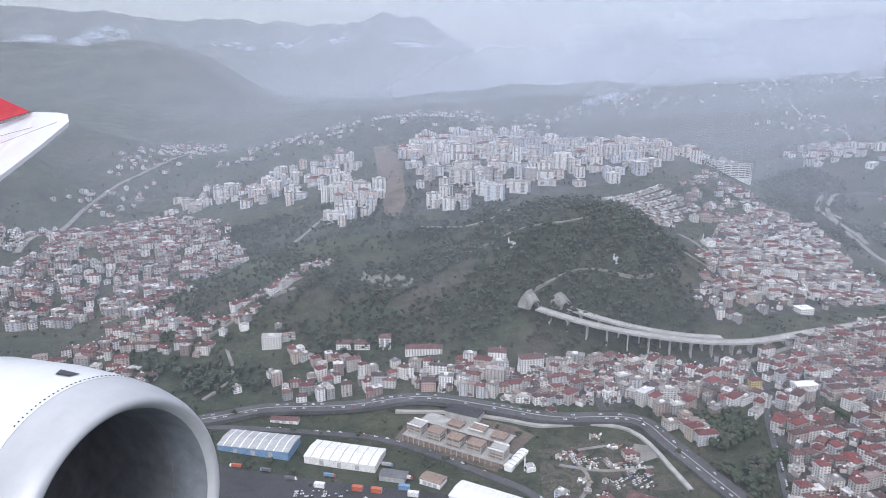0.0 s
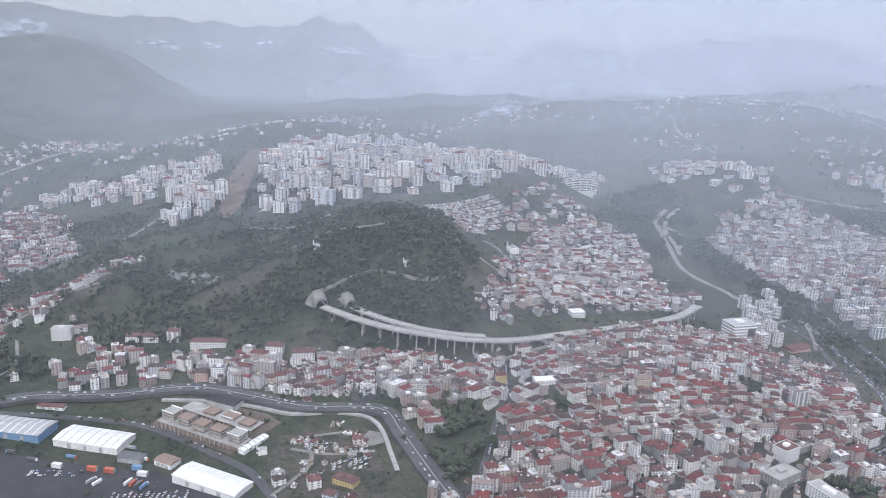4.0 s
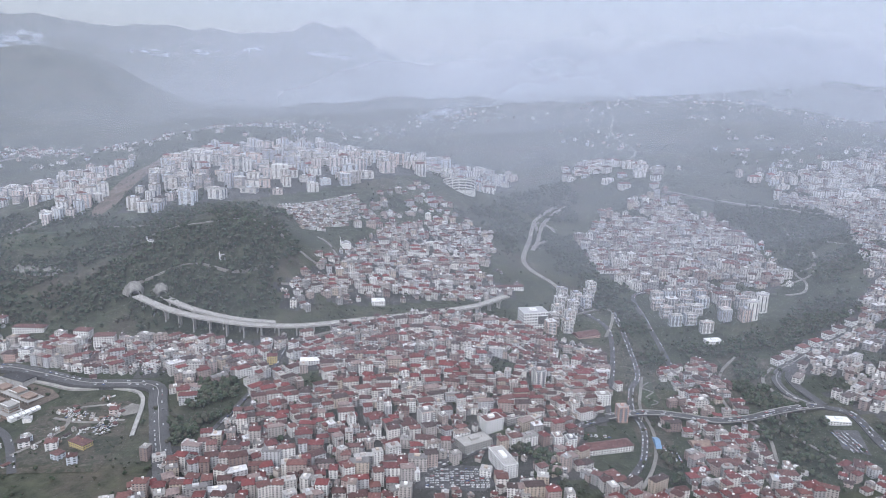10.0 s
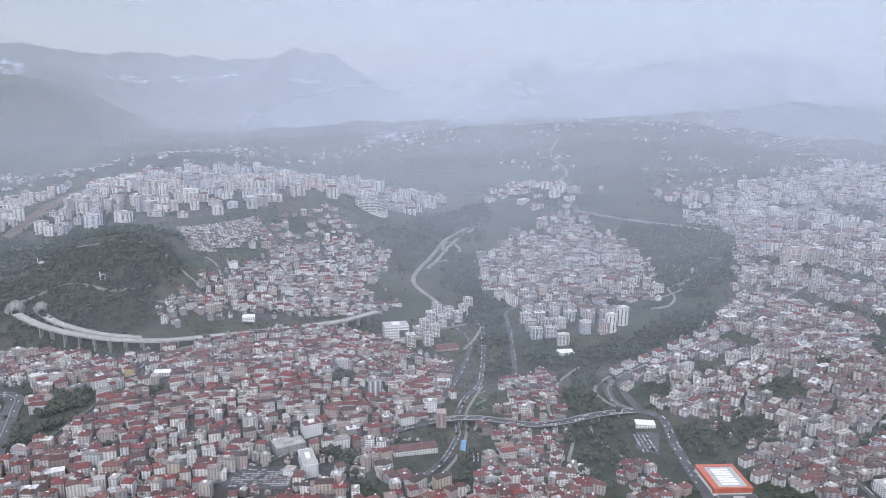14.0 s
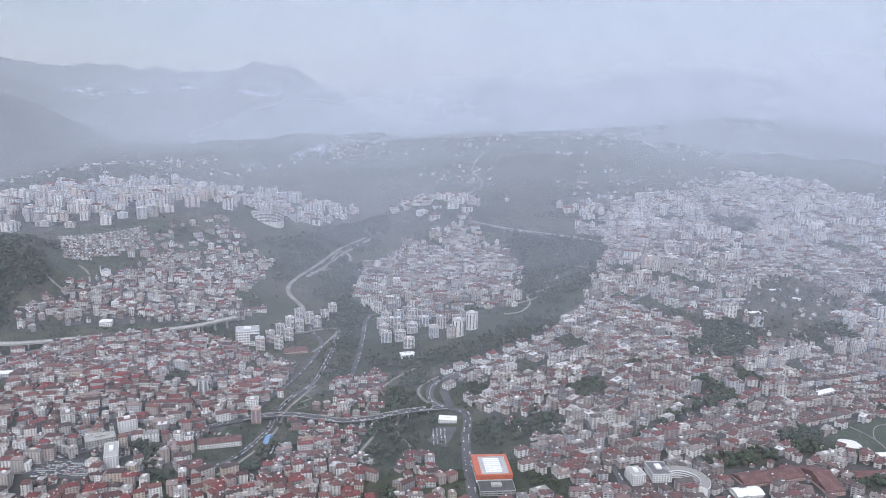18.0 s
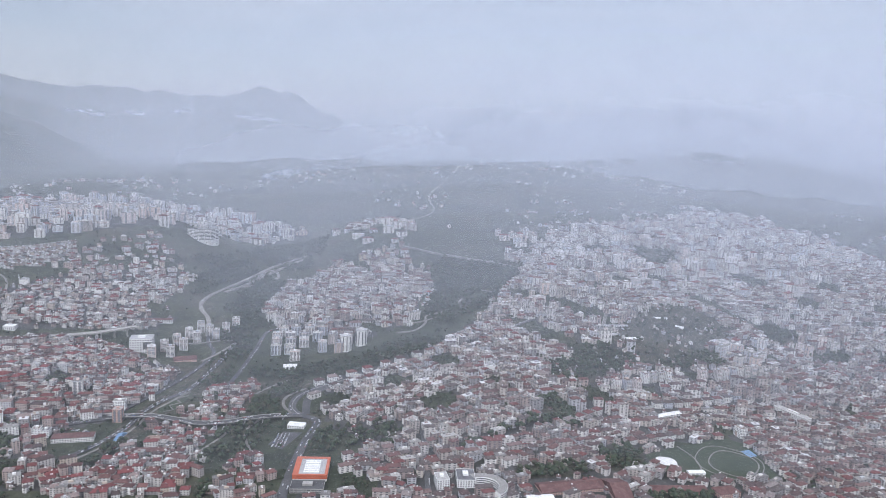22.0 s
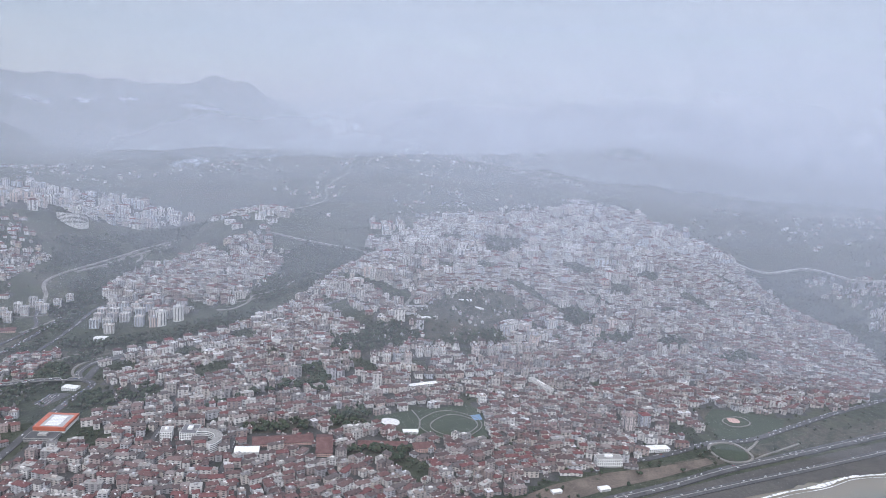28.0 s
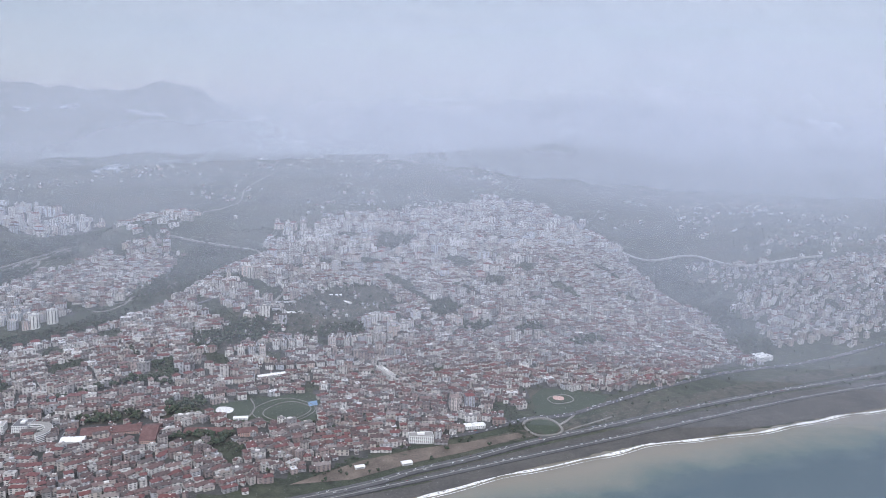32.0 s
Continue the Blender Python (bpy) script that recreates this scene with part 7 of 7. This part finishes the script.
# Stacked see-through sheets; their pale colour and set opacity imitate haze growing with distance.
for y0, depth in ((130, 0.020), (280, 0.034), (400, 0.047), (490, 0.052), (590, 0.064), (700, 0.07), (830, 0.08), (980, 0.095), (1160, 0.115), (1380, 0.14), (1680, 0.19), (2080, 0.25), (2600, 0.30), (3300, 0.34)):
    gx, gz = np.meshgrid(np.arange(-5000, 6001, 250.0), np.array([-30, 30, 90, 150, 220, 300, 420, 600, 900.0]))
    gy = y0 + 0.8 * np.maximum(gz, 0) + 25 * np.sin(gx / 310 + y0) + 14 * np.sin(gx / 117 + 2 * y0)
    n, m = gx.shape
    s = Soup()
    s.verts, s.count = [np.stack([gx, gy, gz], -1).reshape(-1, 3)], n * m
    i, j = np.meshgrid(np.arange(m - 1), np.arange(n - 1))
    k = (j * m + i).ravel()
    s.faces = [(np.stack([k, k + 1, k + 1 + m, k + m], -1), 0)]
    me = s.mesh("haze_sheet", True)
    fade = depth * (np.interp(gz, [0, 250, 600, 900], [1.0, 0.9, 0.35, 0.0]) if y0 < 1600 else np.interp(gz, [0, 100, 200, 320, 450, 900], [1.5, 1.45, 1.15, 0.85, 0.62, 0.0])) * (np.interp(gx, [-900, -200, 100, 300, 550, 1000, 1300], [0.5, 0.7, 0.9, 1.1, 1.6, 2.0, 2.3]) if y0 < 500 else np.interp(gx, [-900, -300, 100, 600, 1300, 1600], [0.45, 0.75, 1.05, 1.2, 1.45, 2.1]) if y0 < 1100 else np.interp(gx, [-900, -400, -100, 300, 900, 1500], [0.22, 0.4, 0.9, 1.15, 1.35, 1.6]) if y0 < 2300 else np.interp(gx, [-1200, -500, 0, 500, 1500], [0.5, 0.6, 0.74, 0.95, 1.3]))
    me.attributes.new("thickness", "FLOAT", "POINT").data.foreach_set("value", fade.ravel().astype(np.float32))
    tagged(part("mist", me, HAZE_CLOUD), "pale see-through sheet standing in for distance haze", "mist", kind="stuff")

# ---------------------------------------------------------------- cloud wisps on the far slopes
for cx, cy, cz, wide, tall, seed in ((-1480, 2900, 265, 260, 34, 1), (-1250, 2850, 285, 130, 26, 2), (-830, 3000, 250, 120, 16, 3), (-120, 3100, 262, 150, 12, 4), (-620, 3050, 262, 80, 12, 5), (330, 1500, 135, 70, 14, 6), (-420, 3000, 268, 60, 12, 7)):
    gu, gv = np.meshgrid(np.linspace(-1, 1, 33), np.linspace(-1, 1, 13))
    lump = np.array([[noise.noise(Vector((a * 3.2, b * 1.6, seed * 7.3))) for a in gu[0]] for b in gv[:, 0]])
    x, y, z = cx + gu * wide, cy + 20 * lump, cz + gv * tall * (1 + 0.6 * lump) + 8 * np.sin(gu * 2 + seed)
    n, m = gu.shape
    s = Soup()
    s.verts, s.count = [np.stack([x, y, z], -1).reshape(-1, 3)], n * m
    i, j = np.meshgrid(np.arange(m - 1), np.arange(n - 1))
    k = (j * m + i).ravel()
    s.faces = [(np.stack([k, k + 1, k + 1 + m, k + m], -1), 0)]
    me = s.mesh("cloud_wisp", True)
    soft = np.clip(1 - gu**2 - gv**2, 0, 1) ** 1.2 * np.clip(0.6 + 1.3 * lump, 0, 1) * 0.95
    me.attributes.new("thickness", "FLOAT", "POINT").data.foreach_set("value", soft.ravel().astype(np.float32))
    tagged(part("cloud", me, HAZE_CLOUD), "small white cloud hanging on a mountainside", "cloud", kind="stuff")

# ---------------------------------------------------------------- the airliner, as it stands when the clip begins
def paint(name, dark, light, rough, metal=0.0):
    """Smooth painted metal, faintly streaked and stained."""
    m, nodes, links, shader = material(name, rough, metal)
    n, fine = noise_node(nodes, links, 1.3, 4, 0.55, (1, 0.35, 0.35)), noise_node(nodes, links, 9.0, 5, 0.7)
    ramp = ramp_node(nodes, [(0.3, dark), (0.65, light)])
    links.new(n.outputs[0], ramp.inputs[0])
    tone = ramp_node(nodes, [(0.25, (0.93, 0.93, 0.93)), (0.6, (1.0, 1.0, 1.0))])
    links.new(fine.outputs[0], tone.inputs[0])
    links.new(blend(nodes, links, ramp.outputs[0], tone.outputs[0], 1.0, "MULTIPLY"), shader.inputs["Base Color"])
    return m


COWL = paint("white_aircraft_paint", (0.64, 0.65, 0.67), (0.72, 0.73, 0.75), 0.32)
LIP = paint("bare_metal_lip", (0.44, 0.45, 0.47), (0.56, 0.57, 0.59), 0.45, 0.25)
THROAT = surface("inlet_throat", [(0.3, (0.20, 0.22, 0.25)), (0.7, (0.25, 0.27, 0.30))], 0.8, 0.5, 5.0, 0.02)
DUCT = surface("inlet_lining", [(0.3, (0.20, 0.20, 0.215)), (0.7, (0.27, 0.27, 0.285))], 1.0, 0.5, 5.0, 0.05)
BLADE = surface("fan_blade", [(0.3, (0.03, 0.03, 0.035)), (0.7, (0.07, 0.07, 0.08))], 1.5, 0.4, 4.0, 0.02, 0.6)
RED = surface("red_winglet_paint", [(0.3, (0.46, 0.012, 0.03)), (0.7, (0.54, 0.02, 0.04))], 0.8, 0.35, 3.0, 0.02)


def turned(profile, segments=64):
    """A surface turned round the x axis."""
    bm = bmesh.new()
    rows = []
    for u, r in profile:
        rows.append([bm.verts.new((u, r * math.cos(a), r * math.sin(a))) for a in np.linspace(0, 2 * math.pi, segments, endpoint=False)])
    for p, q in zip(rows, rows[1:]):
        for i in range(segments):
            f = bm.faces.new((p[i], p[(i + 1) % segments], q[(i + 1) % segments], q[i]))
            f.smooth = True
    return bm


plane = thing("airliner", "white airliner wing and engine with a red winglet", "aircraft", pose(0, 0, 222, 75, 0, 0))
ENGINE = pose(-2.93, -2.60, -7.0, 0, -25, 0)
nacelle = part("nacelle", turned([(-0.53, 1.322), (-0.75, 1.352), (-1.3, 1.40), (-2.2, 1.42), (-3.4, 1.36), (-4.6, 1.18), (-5.2, 1.05)]), COWL, plane, "white engine cowling")
nacelle.matrix_local = ENGINE
lip = part("inlet_lip", turned([(-0.528, 1.320), (-0.35, 1.290), (-0.15, 1.230), (-0.04, 1.172), (0.0, 1.12), (-0.04, 1.075), (-0.10, 1.05)]), LIP, nacelle, "bare metal inlet lip")
part("inner_lip", turned([(-0.10, 1.049), (-0.22, 1.02), (-0.4, 1.005), (-0.55, 1.0)]), THROAT, nacelle, "blue-grey inner inlet ring")
duct = part("inlet_duct", turned([(-0.55, 0.999), (-0.9, 1.0), (-1.6, 1.03), (-2.9, 1.05), (-2.95, 0.02)]), DUCT, nacelle)
bm = bmesh.new()
for k in range(22):
    a = 2 * math.pi * k / 22
    c, s_ = math.cos(a), math.sin(a)
    ring_ = [(-2.75, 0.28, -0.06), (-2.6, 0.28, 0.08), (-2.55, 1.0, 0.17), (-2.8, 1.0, -0.16)]
    v = [bm.verts.new((u, r * c - w * s_, r * s_ + w * c)) for u, r, w in ring_]
    bm.faces.new(v)
part("fan", bm, BLADE, nacelle, "dark fan blades")
part("spinner", turned([(-2.75, 0.30), (-2.5, 0.22), (-2.3, 0.1), (-2.22, 0.01)], 24), DUCT, nacelle)
for k in range(120):
    a = math.pi * (k / 119) * 1.4 + 1.0
    if k == 0:
        rivet = single(box(-0.006, 0.006, -0.006, 0.006, -0.004, 0.006))
    ob = part("rivet", rivet, BLADE, nacelle)
    ob.matrix_local = Matrix.Rotation(a, 4, "X") @ pose(-0.57, 0, 1.329)
bm = bmesh.new()
for u, a, r in ((-1.02, 0.03, 1.383), (-0.74, 0.03, 1.358), (-0.74, 0.12, 1.358), (-0.92, 0.13, 1.374)):
    bm.verts.new((u, r * math.cos(a), r * math.sin(a)))
bm.verts.ensure_lookup_table()
bm.faces.new(bm.verts[:])
part("vent", bm, BLADE, nacelle, "dark cowl vent")
RIM = [(-8.29, 2.78, -14.8), (-7.58, 2.69, -14.4), (-7.25, 2.60, -14.1), (-7.12, 2.43, -13.9), (-7.18, 1.84, -13.0), (-7.28, 1.20, -12.0), (-7.59, 0.17, -10.5), (-11.57, 2.12, -16.0), (-9.22, 2.60, -15.2)]
bm = bmesh.new()
top_ = [bm.verts.new(p) for p in RIM]
low_ = [bm.verts.new((p[0], p[1] - 0.09, p[2])) for p in RIM]
bm.faces.new(top_)
bm.faces.new(low_[::-1])
for i in range(len(RIM)):
    bm.faces.new((top_[i], low_[i], low_[(i + 1) % len(RIM)], top_[(i + 1) % len(RIM)]))
bmesh.ops.recalc_face_normals(bm, faces=bm.faces[:])
wing = part("wing", bm, COWL, plane, "white wing tip")
bm = bmesh.new()
for dz in (0.0, 0.06):
    for p in ((-8.32, 2.77, -14.75), (-9.2, 2.50, -14.75), (-9.9, 2.70, -14.8), (-9.50, 3.31, -14.8)):
        bm.verts.new((p[0], p[1], p[2] + dz))
bm.verts.ensure_lookup_table()
for f in BOX:
    bm.faces.new([bm.verts[i] for i in f])
bmesh.ops.recalc_face_normals(bm, faces=bm.faces[:])
part("winglet", bm, RED, plane, "red winglet")
for a, b in (((-7.6, 2.5, -14.3), (-9.6, 1.75, -13.6)), ((-7.35, 2.42, -13.9), (-9.2, 1.35, -12.9))):
    p, q = Vector(a), Vector(b)
    bm = bmesh.new()
    side_ = Vector((0.0, 0.003, 0.006))
    vs = [bm.verts.new(v) for v in (p - side_, q - side_, q + side_, p + side_)]
    bm.faces.new(vs)
    part("panel_seam", bm, GREYSHEET, wing)
